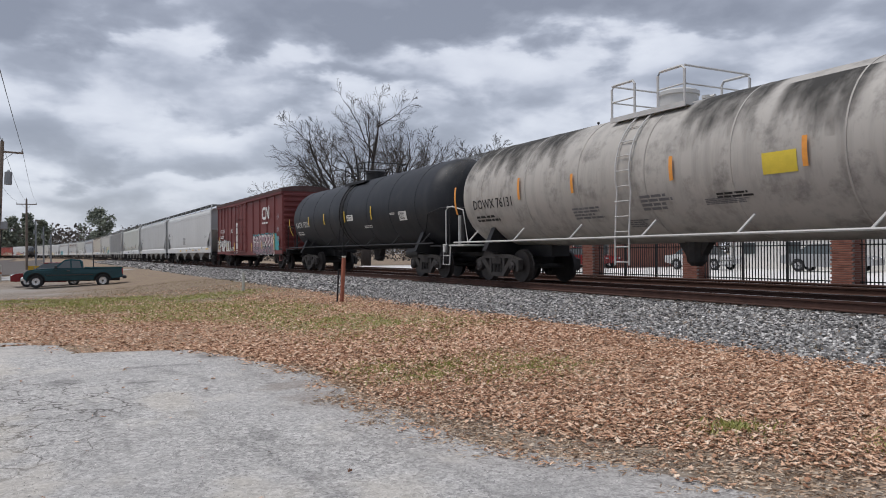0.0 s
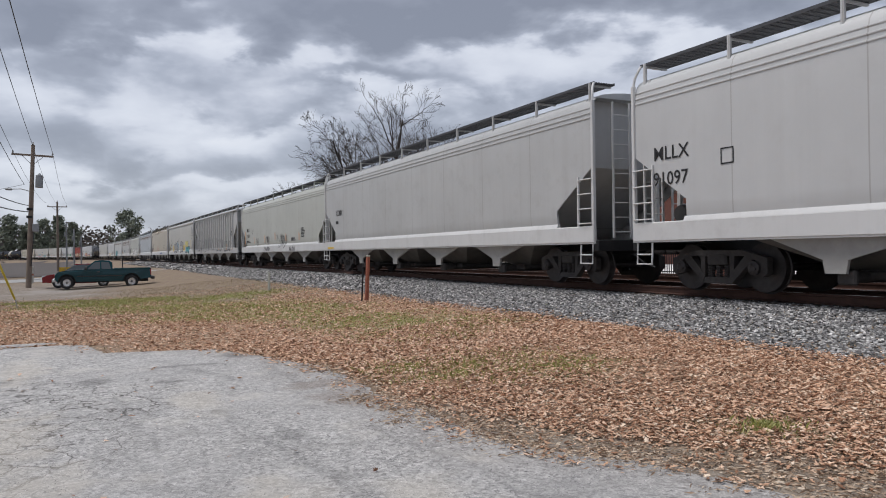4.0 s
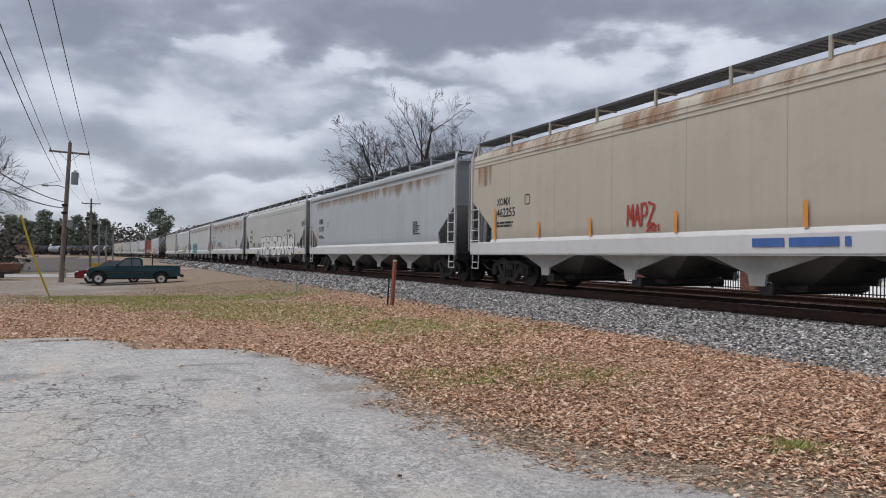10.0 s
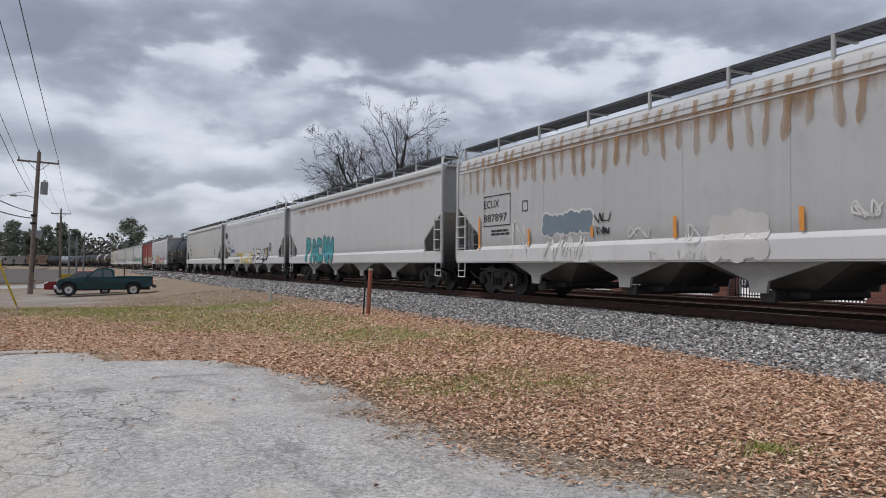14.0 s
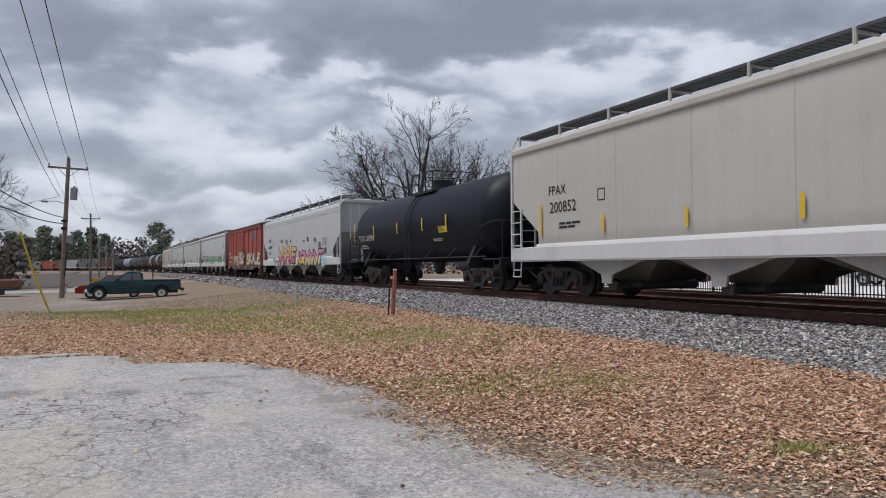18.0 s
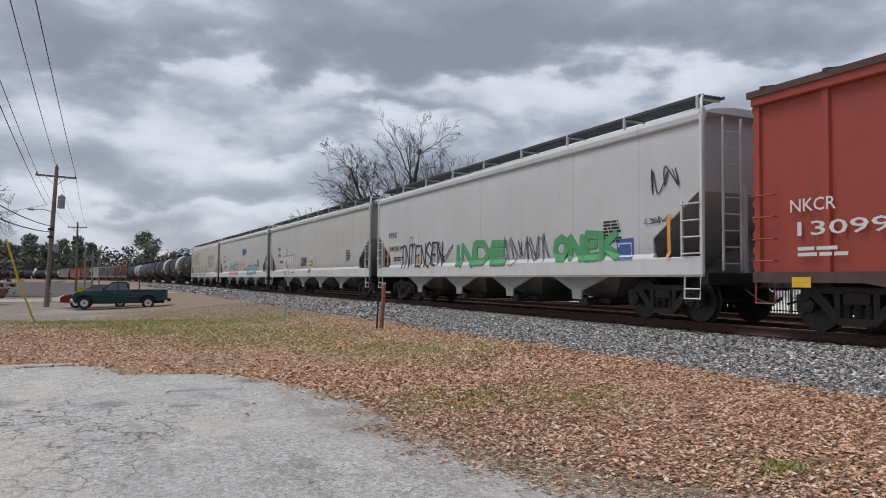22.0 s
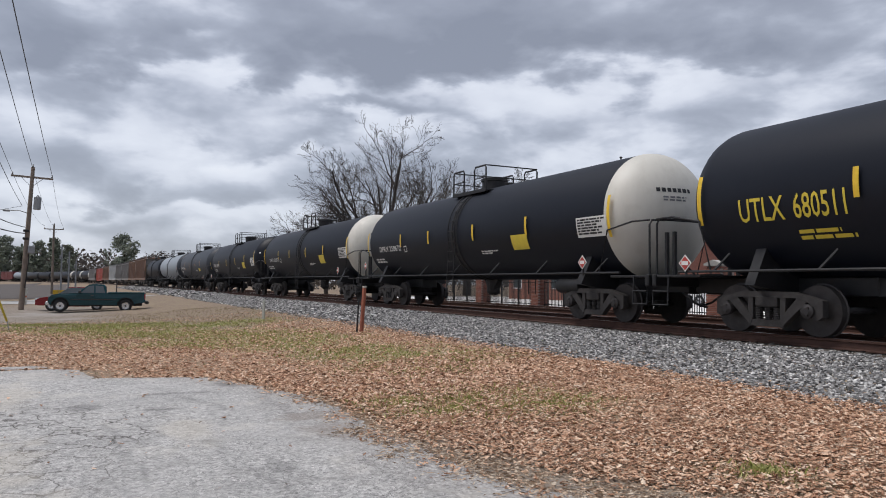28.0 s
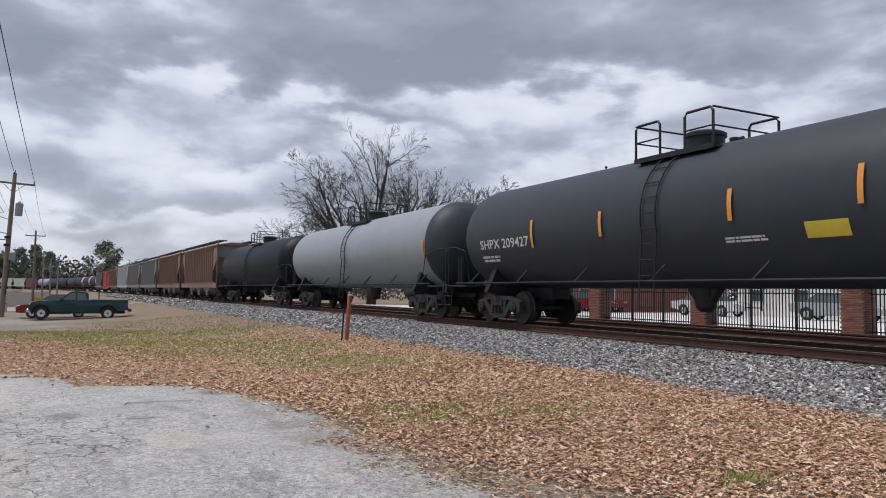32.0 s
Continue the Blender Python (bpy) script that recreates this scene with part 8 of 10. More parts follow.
S[16].cloud(4.86, 5.06, 2.25, 2.45, 0.15, SKY_BLUE, 162, 0.003)
S[16].cloud(2.25, 2.38, 2.23, 2.36, 0.10, SKY_BLUE, 163, 0.003)
S[16].cloud(2.53, 2.63, 2.05, 2.15, 0.08, SKY_BLUE, 164, 0.003)
S[16].cloud(0.53, 0.65, 1.97, 2.09, 0.09, SKY_BLUE, 165, 0.003)
S[16].cloud(0.30, 0.42, 1.85, 1.97, 0.09, SKY_BLUE, 166, 0.003)
S[16].cloud(5.56, 5.63, 2.35, 2.43, 0.05, SKY_BLUE, 167, 0.003)
S[16].cloud(6.52, 6.64, 2.41, 2.53, 0.09, SKY_BLUE, 168, 0.003)
S[16].cloud(0.43, 0.53, 2.48, 2.56, 0.07, SKY_BLUE, 169, 0.003)
S[16].cloud(3.36, 3.48, 1.98, 2.10, 0.09, SKY_BLUE, 170, 0.003)
S[16].cloud(3.59, 3.71, 1.33, 1.45, 0.09, SKY_BLUE, 171, 0.003)
S[16].cloud(6.96, 7.06, 1.46, 1.56, 0.08, SKY_BLUE, 172, 0.003)
S[16].tag(-4.11, 2.49, 0.67, 0.30, M_BLACK, 115, 0.04, 3)
S[16].tag(-2.65, 2.44, 0.73, 0.35, M_BLACK, 116, 0.04, 3)
S[16].tag(-1.37, 2.50, 0.45, 0.23, M_BLACK, 117, 0.04, 3)
S[16].tag(2.12, 2.45, 0.51, 0.09, M_BLACK, 118, 0.04, 3)
S[16].tag(3.18, 2.38, 0.49, 0.41, M_BLACK, 119, 0.04, 3)
S[16].tag(4.80, 2.31, 0.61, 0.34, M_BLACK, 120, 0.04, 3)
S[16].tag(0.36, 1.83, 0.29, 0.21, M_BLACK, 121, 0.04, 3)
S[16].tag(-6.56, 1.33, 0.49, 0.19, M_BLACK, 122, 0.04, 3)
S[16].tag(-6.07, 1.13, 1.08, 0.27, M_BLACK, 123, 0.04, 3)
S[16].patch(6.67, 7.54, 2.09, 2.53, M_GREY, "notice", "grey notice")
S[16].bars(6.70, 2.12, 0.81, 0.36, 5, M_WHITE, 14)
S[16].patch(7.28, 7.54, 1.65, 1.96, M_BLACK, "notice", "black notice")
# faded red boxcar
S[17].line("NKCR", -7.31, -6.42, 2.10, 0.22, M_WHITE)
S[17].line("13099", -7.17, -5.48, 1.68, 0.24, M_WHITE)
S[17].strips(((-7.07, 0.78, 0.96), (-4.44, 0.75, 0.91), (-1.51, 0.77, 0.91), (1.55, 0.79, 0.92), (4.43, 0.79, 0.90),), M_YELLOW, 0.38)
S[17].wild(-4.85, -1.89, 0.79, 1.92, CREAM, M_BLACK, None, 121, 0.18, 0.05, None, 5)
S[17].wild(-1.38, 1.05, 1.06, 2.29, CREAM, DARK_PATCH, None, 122, 0.22, 0.05, None, 4, lift=0.045)
S[17].piece("SKALE", 1.97, 7.86, 1.06, 2.17, CREAM, M_BLACK, 123, 0.24, 0.07)
S[17].line("S", 4.50, 4.97, 3.26, 0.64, BLUE_GREY, "stencilled letter", 0.05)
S[17].line("M", 5.36, 6.08, 3.26, 0.60, BLUE_GREY, "stencilled letter", 0.05)
S[17].patch(7.07, 7.55, 0.78, 1.00, M_YELLOW, "reflector")
S[17].patch(6.61, 7.04, 1.35, 1.67, M_WHITE, "notice", "white stencil panel", 0.05)
# hopper with green letters
S[18].line("FPAX", -8.25, -7.36, 2.58, 0.25, M_BLACK)
S[18].line("940001", -8.19, -6.97, 2.02, 0.23, M_BLACK)
S[18].hand("TNTENSEN", -6.93, -2.81, 1.37, 2.23, M_DUSK, 131, 0.075)
S[18].piece("INDE", -1.89, 1.69, 1.31, 2.10, M_GREEN, M_GREEN, 132, 0.26, 0.02)
S[18].piece("ONEK", 4.21, 6.92, 1.37, 2.10, M_GREEN, M_GREEN, 133, 0.26, 0.02)
S[18].patch(6.88, 7.48, 1.36, 1.85, M_BLUE, "paint_patch", "blue sprayed square")
S[18].ring(6.94, 7.41, 1.42, 1.75, 0.03, M_WHITE)
S[18].tag(7.91, 2.74, 1.02, 0.64, M_DUSK, 134, 0.035, 3)
S[18].tag(-3.96, 1.39, 1.93, 0.90, M_DUSK, 135, 0.035, 3)
S[18].tag(1.63, 1.33, 2.36, 0.86, M_DUSK, 136, 0.030, 7)
S[18].tag(7.91, 2.12, 0.72, 0.17, M_BLACK, 137, 0.020, 4)
S[18].strips(((-8.30, 1.41, 2.29), (-5.09, 1.39, 1.79),), M_ORANGE)
S[18].strips(((8.67, 1.39, 2.29),), M_ORANGE)
# plain hopper
S[19].line("GACX", -7.95, -7.23, 2.73, 0.23, M_BLACK)
S[19].line("1436", -7.90, -7.18, 2.32, 0.21, M_BLACK)
S[19].wild(-6.32, -3.37, 1.17, 2.38, M_PALE, DARK_BLUE, None, 191, 0.26, 0.035, None, 4)
S[19].hand("COUCH", -1.90, -0.65, 1.65, 2.13, M_DUSK, 192, 0.065)
S[19].patch(-0.15, 0.65, 1.62, 1.92, OLIVE, "notice", "olive notice")
S[19].bars(-0.06, 1.67, 0.63, 0.14, 1, PALE_YELLOW, 193)
S[19].bars(-0.15, 1.19, 0.67, 0.26, 4, FADED, 194)
S[19].strips(((-8.37, 1.63, 2.53), (-2.19, 1.59, 2.06), (-5.38, 1.61, 2.05), (1.27, 1.60, 2.07),), M_ORANGE)
# hopper with blue and pink piece
S[20].line("FPAX", -8.06, -7.18, 2.74, 0.22, M_BLACK)
S[20].line("215015", -8.06, -6.82, 2.31, 0.24, M_BLACK)
S[20].patch(-4.88, -0.60, 1.16, 1.60, PINK_PALE, "paint_patch", "pale pink sprayed block")
S[20].piece("HACT", -4.82, -0.75, 1.57, 2.29, CYAN_PALE, M_BLACK, 141, 0.26, 0.05)
S[20].cloud(-0.32, 2.22, 1.80, 2.17, 0.26, PINK_DUST, 142, 0.003)
S[20].wild(3.01, 6.46, 1.21, 1.94, CYAN_PALE, TEAL_DARK, None, 143, 0.34, 0.05, None, 6)
S[20].tag(1.04, 2.80, 0.78, 0.55, M_BLUE, 142, 0.060, 5)
S[20].tag(1.74, 2.79, 0.87, 0.52, M_BLUE, 143, 0.060, 5)
S[20].tag(2.06, 1.51, 0.62, 0.17, FADED, 144, 0.040, 5)
S[20].tag(-7.59, 1.73, 1.51, 0.26, FADED, 145, 0.030, 5)
S[20].strips(((-8.34, 1.58, 2.62), (-5.15, 1.59, 2.09), (0.40, 1.64, 2.09), (3.19, 1.59, 2.08), (5.68, 1.58, 2.08),), M_ORANGE)
# cream hopper
S[21].strips(((3.02, 1.43, 2.22), (7.72, 1.68, 2.43),), M_YELLOW)
S[21].wild(-9.3, -3.0, 2.35, 3.7, M_DUN, OLIVE, None, 151, 0.22, 0.05, None, 4)
S[21].wild(-8.8, 2.6, 1.15, 2.2, M_DUN, OLIVE, None, 152, 0.20, 0.04, None, 7)
S[21].wild(3.0, 7.0, 2.0, 3.2, M_DUN, TEAL_DARK, None, 153, 0.22, 0.05, None, 4)
# black tank car with yellow lettering
S[22].line("UTLX", -6.16, -5.20, 2.06, 0.42, PLACARD_YELLOW)
S[22].line("680511", -5.01, -4.04, 2.06, 0.42, PLACARD_YELLOW)
S[22].strips(((-7.08, 2.08, 3.01), (-3.82, 2.30, 2.77),), M_YELLOW)
S[22].patch(2.79, 3.60, 2.40, 2.68, PLACARD_YELLOW, "placard", "yellow notice")
# tank cars with white heads
S[23].line("DPRX 258672", -6.71, -4.52, 2.14, 0.20, M_WHITE)
S[24].line("DPRX 258525", -6.71, -4.52, 2.14, 0.20, M_WHITE)
S[23].strips(((-7.89, 2.05, 2.96), (-4.40, 2.27, 2.73), (-1.92, 2.27, 2.72),), M_YELLOW)
S[23].strips(((1.34, 2.24, 2.72), (4.38, 2.23, 2.73), (7.90, 2.01, 2.96),), M_YELLOW)
S[23].patch(3.50, 4.33, 1.86, 2.27, PLACARD_YELLOW, "placard", "yellow notice")
S[23].patch(6.62, 7.77, 2.04, 2.52, M_WHITE, "label_plate", "white table of figures")
S[23].bars(6.67, 2.08, 1.05, 0.40, 6, M_BLACK, 15, lift=0.013)
S[23].ring(-4.21, -3.96, 2.06, 2.29, 0.03, M_WHITE)
S[24].strips(((-7.89, 2.05, 2.96), (-4.40, 2.27, 2.73), (-1.92, 2.27, 2.72),), M_YELLOW)
S[24].strips(((1.34, 2.24, 2.72), (4.38, 2.23, 2.73), (7.90, 2.01, 2.96),), M_YELLOW)
S[24].patch(3.50, 4.33, 1.86, 2.27, PLACARD_YELLOW, "placard", "yellow notice")
S[24].patch(6.62, 7.77, 2.04, 2.52, M_WHITE, "label_plate", "white table of figures")
S[24].bars(6.67, 2.08, 1.05, 0.40, 6, M_BLACK, 15, lift=0.013)
S[24].ring(-4.21, -3.96, 2.06, 2.29, 0.03, M_WHITE)
# black tank car
S[25].line("DPRX 258976", -7.19, -4.98, 2.11, 0.26, M_WHITE)
S[25].strips(((-8.42, 1.92, 2.62), (-4.74, 2.10, 2.63), (-1.67, 2.15, 2.66), (1.65, 2.15, 2.70), (4.78, 2.17, 2.80), (7.77, 2.04, 2.99),), M_YELLOW)
S[25].patch(3.77, 4.59, 1.87, 2.30, PLACARD_YELLOW, "placard", "yellow notice")
S[25].patch(6.55, 7.63, 2.01, 2.55, M_WHITE, "label_plate", "white table of figures")
S[25].bars(6.62, 2.06, 0.95, 0.44, 7, M_BLACK, 17)
S[25].bars(9.12, 2.74, 0.72, 0.12, 1, M_WHITE, 18)
# slate tank car
S[26].line("SHPX 209427", -7.21, -4.67, 2.15, 0.26, M_WHITE)
S[26].strips(((-4.45, 2.09, 2.80), (-1.67, 2.21, 2.77), (2.03, 2.27, 2.85), (4.54, 2.33, 2.94),), M_ORANGE)
S[26].patch(3.49, 4.27, 1.86, 2.13, PLACARD_YELLOW, "placard", "yellow notice")
# pale tank car
S[27].strips(((7.80, 2.09, 2.66),), M_ORANGE)
# plates and print on tank ends
hazard(S[22], -7.39, 1.33)
hazard(S[23], 7.03, 1.42)
hazard(S[23], -7.99, 1.59)
hazard(S[24], 6.97, 1.45)
hazard(S[25], -7.52, 1.32)
hazard(S[26], 7.18, 1.26)
for k in (23, 24):
    head_print(S[k], size(k) / 2, -0.65, 0.35, 3.05, 0.16, 1, M_BLACK, 16)
    head_print(S[k], size(k) / 2, -0.50, 0.15, 2.84, 0.14, 2, FADED, 17)
# small print
S[0].bars(-7.20, 1.72, 1.25, 0.20, 2, M_BLACK, 50)
S[0].bars(1.80, 1.82, 1.0, 0.12, 2, M_BLACK, 80)
S[1].bars(-7.26, 1.75, 1.25, 0.20, 2, M_WHITE, 51)
S[1].bars(1.74, 1.85, 1.0, 0.12, 2, M_WHITE, 81)
S[2].bars(-7.30, 1.94, 1.25, 0.20, 2, M_WHITE, 52)
S[3].ring(-7.89, -7.59, 2.36, 2.66, 0.025, M_BLACK)
S[5].bars(-8.53, 1.63, 1.25, 0.20, 2, M_BLACK, 55)
S[5].bars(5.57, 1.75, 0.75, 0.55, 7, M_BLACK, 85)
S[5].ring(-6.78, -6.48, 2.28, 2.58, 0.025, M_BLACK)
S[6].bars(-8.08, 1.38, 1.25, 0.20, 2, M_BLACK, 56)
S[6].bars(-6.98, 1.38, 1.25, 0.20, 2, M_BLACK, 56)
S[7].bars(-8.29, 1.61, 1.25, 0.20, 2, M_BLACK, 57)
S[7].bars(5.81, 1.75, 0.75, 0.55, 7, M_BLACK, 87)
S[7].ring(-6.54, -6.24, 2.26, 2.56, 0.025, M_BLACK)
S[8].bars(-8.44, 1.80, 1.25, 0.20, 2, M_BLACK, 58)
S[8].bars(5.66, 1.75, 0.75, 0.55, 7, M_BLACK, 88)
S[8].ring(-6.69, -6.39, 2.45, 2.75, 0.025, M_BLACK)
S[9].bars(-8.30, 1.85, 1.25, 0.20, 2, M_BLACK, 59)
S[9].bars(6.30, 1.75, 0.75, 0.55, 7, M_BLACK, 89)
S[9].ring(-6.55, -6.25, 2.50, 2.80, 0.025, M_BLACK)
S[10].bars(-8.34, 1.86, 1.25, 0.20, 2, M_BLACK, 60)
S[10].bars(5.76, 1.75, 0.75, 0.55, 7, M_BLACK, 90)
S[10].ring(-6.59, -6.29, 2.51, 2.81, 0.025, M_BLACK)
S[11].bars(-7.92, 1.75, 1.25, 0.20, 2, M_BLACK, 61)
S[11].bars(6.18, 1.75, 0.75, 0.55, 7, M_BLACK, 91)
S[11].ring(-6.17, -5.87, 2.40, 2.70, 0.025, M_BLACK)
S[13].bars(-8.37, 1.71, 1.25, 0.20, 2, M_BLACK, 63)
S[13].bars(5.73, 1.75, 0.75, 0.55, 7, M_BLACK, 93)
S[13].ring(-6.62, -6.32, 2.36, 2.66, 0.025, M_BLACK)
S[14].bars(-7.57, 1.81, 1.25, 0.20, 2, M_BLACK, 64)
S[14].bars(6.53, 1.75, 0.75, 0.55, 7, M_BLACK, 94)
S[14].ring(-5.82, -5.52, 2.46, 2.76, 0.025, M_BLACK)
S[15].bars(-6.50, 1.69, 1.25, 0.20, 2, M_WHITE, 65)
S[15].bars(2.50, 1.79, 1.0, 0.12, 2, M_WHITE, 95)
S[16].bars(-8.31, 1.77, 1.25, 0.20, 2, M_BLACK, 66)
S[16].bars(5.79, 1.75, 0.75, 0.55, 7, M_BLACK, 96)
S[16].ring(-6.56, -6.26, 2.42, 2.72, 0.025, M_BLACK)
S[17].bars(-7.17, 1.28, 1.25, 0.20, 2, M_WHITE, 67)
S[18].bars(-7.72, 1.59, 1.25, 0.20, 2, M_BLACK, 68)
S[18].bars(6.38, 1.75, 0.75, 0.55, 7, M_BLACK, 98)
S[18].ring(-5.97, -5.67, 2.24, 2.54, 0.025, M_BLACK)
S[19].bars(-7.38, 1.85, 1.25, 0.20, 2, M_BLACK, 69)
S[19].bars(6.72, 1.75, 0.75, 0.55, 7, M_BLACK, 99)
S[19].ring(-5.63, -5.33, 2.50, 2.80, 0.025, M_BLACK)
S[20].bars(-7.40, 1.83, 1.25, 0.20, 2, M_BLACK, 70)
S[20].bars(6.70, 1.75, 0.75, 0.55, 7, M_BLACK, 100)
S[20].ring(-5.65, -5.35, 2.48, 2.78, 0.025, M_BLACK)
S[22].bars(-5.01, 1.66, 1.25, 0.20, 2, PLACARD_YELLOW, 72)
S[22].bars(3.99, 1.76, 1.0, 0.12, 2, PLACARD_YELLOW, 102)
S[23].bars(-7.39, 1.68, 1.25, 0.20, 2, M_WHITE, 73)
S[23].bars(1.61, 1.78, 1.0, 0.12, 2, M_WHITE, 103)
S[24].bars(-7.39, 1.68, 1.25, 0.20, 2, M_WHITE, 74)
S[24].bars(1.61, 1.78, 1.0, 0.12, 2, M_WHITE, 104)
S[25].bars(-7.19, 1.71, 1.25, 0.20, 2, M_WHITE, 75)
S[25].bars(1.81, 1.81, 1.0, 0.12, 2, M_WHITE, 105)
S[26].bars(-7.21, 1.75, 1.25, 0.20, 2, M_WHITE, 76)
S[26].bars(1.79, 1.85, 1.0, 0.12, 2, M_WHITE, 106)

# ---- beside the line ----
WOOD_POLE = plain("weathered_pole_wood", (0.23, 0.185, 0.15), 0.9, 0, 0.3, 2.5, 0.4)
WIRE = plain("cable_black", (0.02, 0.02, 0.022), 0.6)
POLE_GREY = plain("galvanised_grey", (0.30, 0.31, 0.32), 0.5, 0.5, 0.2)
ORANGE_POST = plain("faded_orange_paint", (0.36, 0.12, 0.075), 0.7, 0, 0.3, 5)
POST_WHITE = plain("weathered_white_post", (0.50, 0.50, 0.46), 0.7, 0, 0.3, 6)
STAKE_YELLOW = plain("yellow_guard_plastic", (0.60, 0.47, 0.06), 0.5, 0, 0.25, 3)


def land(x, y):
    return ground_z(x, y)


# marker posts
p = thing("marker_post", "faded orange marker post with pale top", "post", at=(-19.6, 7.0, land(-19.6, 7.0) - 0.02))
part("post", G().box(-0.046, 0.046, -0.046, 0.046, 0, 1.28, 0.012), ORANGE_POST, p, at=pose(0, 0, 0, -2, 2, 20))
part("cap", G().box(-0.048, 0.048, -0.048, 0.048, 1.28, 1.33, 0.012), POST_WHITE, p, "pale post cap", at=pose(0, 0, 0, -2, 2, 20))
part("stake", G().box(-0.02, 0.02, -0.02, 0.02, 0, 1.0, 0.004), BLACK_STEEL, p, "dark steel stake", at=pose(0.05, -0.16, -0.05, -3, 0, 0))
p = thing("marker_post", "short weathered white post in the grass", "post", at=(-28.4, 6.15, land(-28.4, 6.15) - 0.02))
part("post", G().box(-0.05, 0.05, -0.035, 0.035, 0, 0.74, 0.01), POST_WHITE, p, at=pose(0, 0, 0, 3, 4, 30))
p = thing("marker_post", "small black post beside the ballast", "post", at=(-96, 3.2, land(-96, 3.2) - 0.02))
part("post", G().box(-0.08, 0.08, -0.06, 0.06, 0, 1.55, 0.012), BLACK_STEEL, p)

# guy wire with its yellow guard
g0, g1 = Vector((-26.8, -2.25, land(-26.8, -2.25))), Vector((-26.2, -3.0, 2.78))
p = thing("guy_wire_guard", "leaning yellow plastic guy-wire guard", "guard", at=g0)
part("guard", G().tube([(0, 0, 0.3), (g1 - g0) * 0.5, g1 - g0], 0.034, 8), STAKE_YELLOW, p)
part("rod", G().tube([(0.05, 0.1, -0.1), (0, 0, 0.34)], 0.014), POLE_GREY, p)


def sag(a, b, drop, n=14):
    a, b = Vector(a), Vector(b)
    return [a.lerp(b, t) - Vector((0, 0, 4 * drop * t * (1 - t))) for t in (k / n for k in range(n + 1))]


def utility_pole(x, y, high, lean, label, arm=1.2, gear=True, turn=0.0):
    z = land(x, y)
    p = thing("utility_pole", label, "utility pole", "utility poles", at=pose(x, y, z - 0.1, lean[0], lean[1], 0))
    part("shaft", G().lathe([(0, 0.17), (high * 0.5, 0.145), (high, 0.11)], 12, "z"), WOOD_POLE, p, smooth=True)
    tm = pose(0, 0, 0, 0, 0, turn)
    part("crossarm", G().box(-0.05, 0.05, -arm, arm, high - 0.72, high - 0.60, 0.01), WOOD_POLE, p, at=tm)
    for y2 in (-arm + 0.08, arm - 0.08, 0.0):
        part("insulator", G().lathe([(0, 0.02), (0.05, 0.05), (0.10, 0.06), (0.13, 0.03), (0.17, 0.045), (0.20, 0.02)], 10, "z"), POLE_GREY, p, at=tm @ Matrix.Translation((0, y2, high - 0.60 if y2 else high)))
    for s in (-1, 1):
        part("brace", G().tube([(0, s * arm * 0.55, high - 0.66), (0, s * 0.1, high - 1.2)], 0.018), POLE_GREY, p, at=tm)
    if gear:
        part("transformer", G().lathe([(high - 2.75, 0.02), (high - 2.74, 0.22), (high - 1.95, 0.22), (high - 1.92, 0.12), (high - 1.80, 0.04)], 14, "z", (0.1, 0.42, 0)), POLE_GREY, p, "grey transformer can", at=tm, smooth=True)
        part("lamp_arm", G().tube([(0, -0.1, high - 3.0), (-0.1, -0.6, high - 2.86), (-0.2, -1.15, high - 2.9)], 0.03), POLE_GREY, p)
        part("lamp_head", G().box(-0.34, -0.1, -1.5, -1.1, high - 2.98, high - 2.84, 0.04), POLE_GREY, p)
        for k, zz in enumerate((high - 4.15, high - 4.65)):
            part("clamp", G().box(-0.16, 0.16, -0.24, 0.1, zz - 0.08, zz + 0.08, 0.02), BLACK_STEEL, p)
        part("junction_box", G().box(0.12, 0.36, 0.12, 0.5, high - 5.6, high - 5.1, 0.03), POLE_GREY, p)
        part("riser", G().tube([(0.14, 0.14, high - 5.2), (0.18, 0.2, high - 6.0), (0.17, 0.12, 1.5)], 0.03), BLACK_STEEL, p)
    return p


utility_pole(-53.6, -3.75, 9.3, (-2.2, -1.0), "tall leaning wooden utility pole with transformer and lamp")
utility_pole(-112, -4.3, 9.6, (0, 0), "far wooden utility pole with crossarm", gear=False)
for x, y, h in ((-118, -3.4, 7.0), (-121, -2.5, 6.2), (-124, -1.6, 5.2)):
    z = land(x, y)
    p = thing("service_pole", "thin grey service pole beside the road", "pole", at=(x, y, z - 0.1))
    part("shaft", G().lathe([(0, 0.13), (h, 0.10)], 10, "z"), POLE_GREY, p)
    part("meter_box", G().box(-0.2, 0.2, -0.3, -0.1, h * 0.72, h * 0.72 + 0.6, 0.03), POLE_GREY, p)
utility_pole(16.0, -1.45, 9.4, (0, 0), "wooden utility pole at the lot", gear=False)


def wire(a, b, drop, r=0.014, label="black overhead power line"):
    w = thing("overhead_wire", label, "cable", "overhead wires")
    part("strand", G().tube(sag(a, b, drop, 24), r, 5), WIRE, w)


for off, yy in ((-1.12, -1.85), (0.0, -1.45), (1.12, -1.30)):
    zz = 8.85 if off == 0 else 8.45
    wire((-53.7, -3.42 + off, zz), (16.0, yy, 9.2 if off == 0 else 8.85), 0.45)
    wire((-112, -4.3 + off, 8.9), (-53.7, -3.42 + off, zz), 0.7, 0.011)
wire((-53.6, -3.7, 4.95), (12.0, -6.2, 8.2), 1.5, 0.026, "thick sagging communication cable")
wire((-53.6, -3.7, 4.55), (12.0, -6.8, 7.7), 1.6, 0.030, "thick sagging communication cable")
wire((-53.6, -3.9, 6.3), (14.0, -1.9, 8.7), 0.85, 0.014)
wire((-53.6, -3.9, 6.3), (-90.0, -32.0, 6.0), 0.8, 0.012)


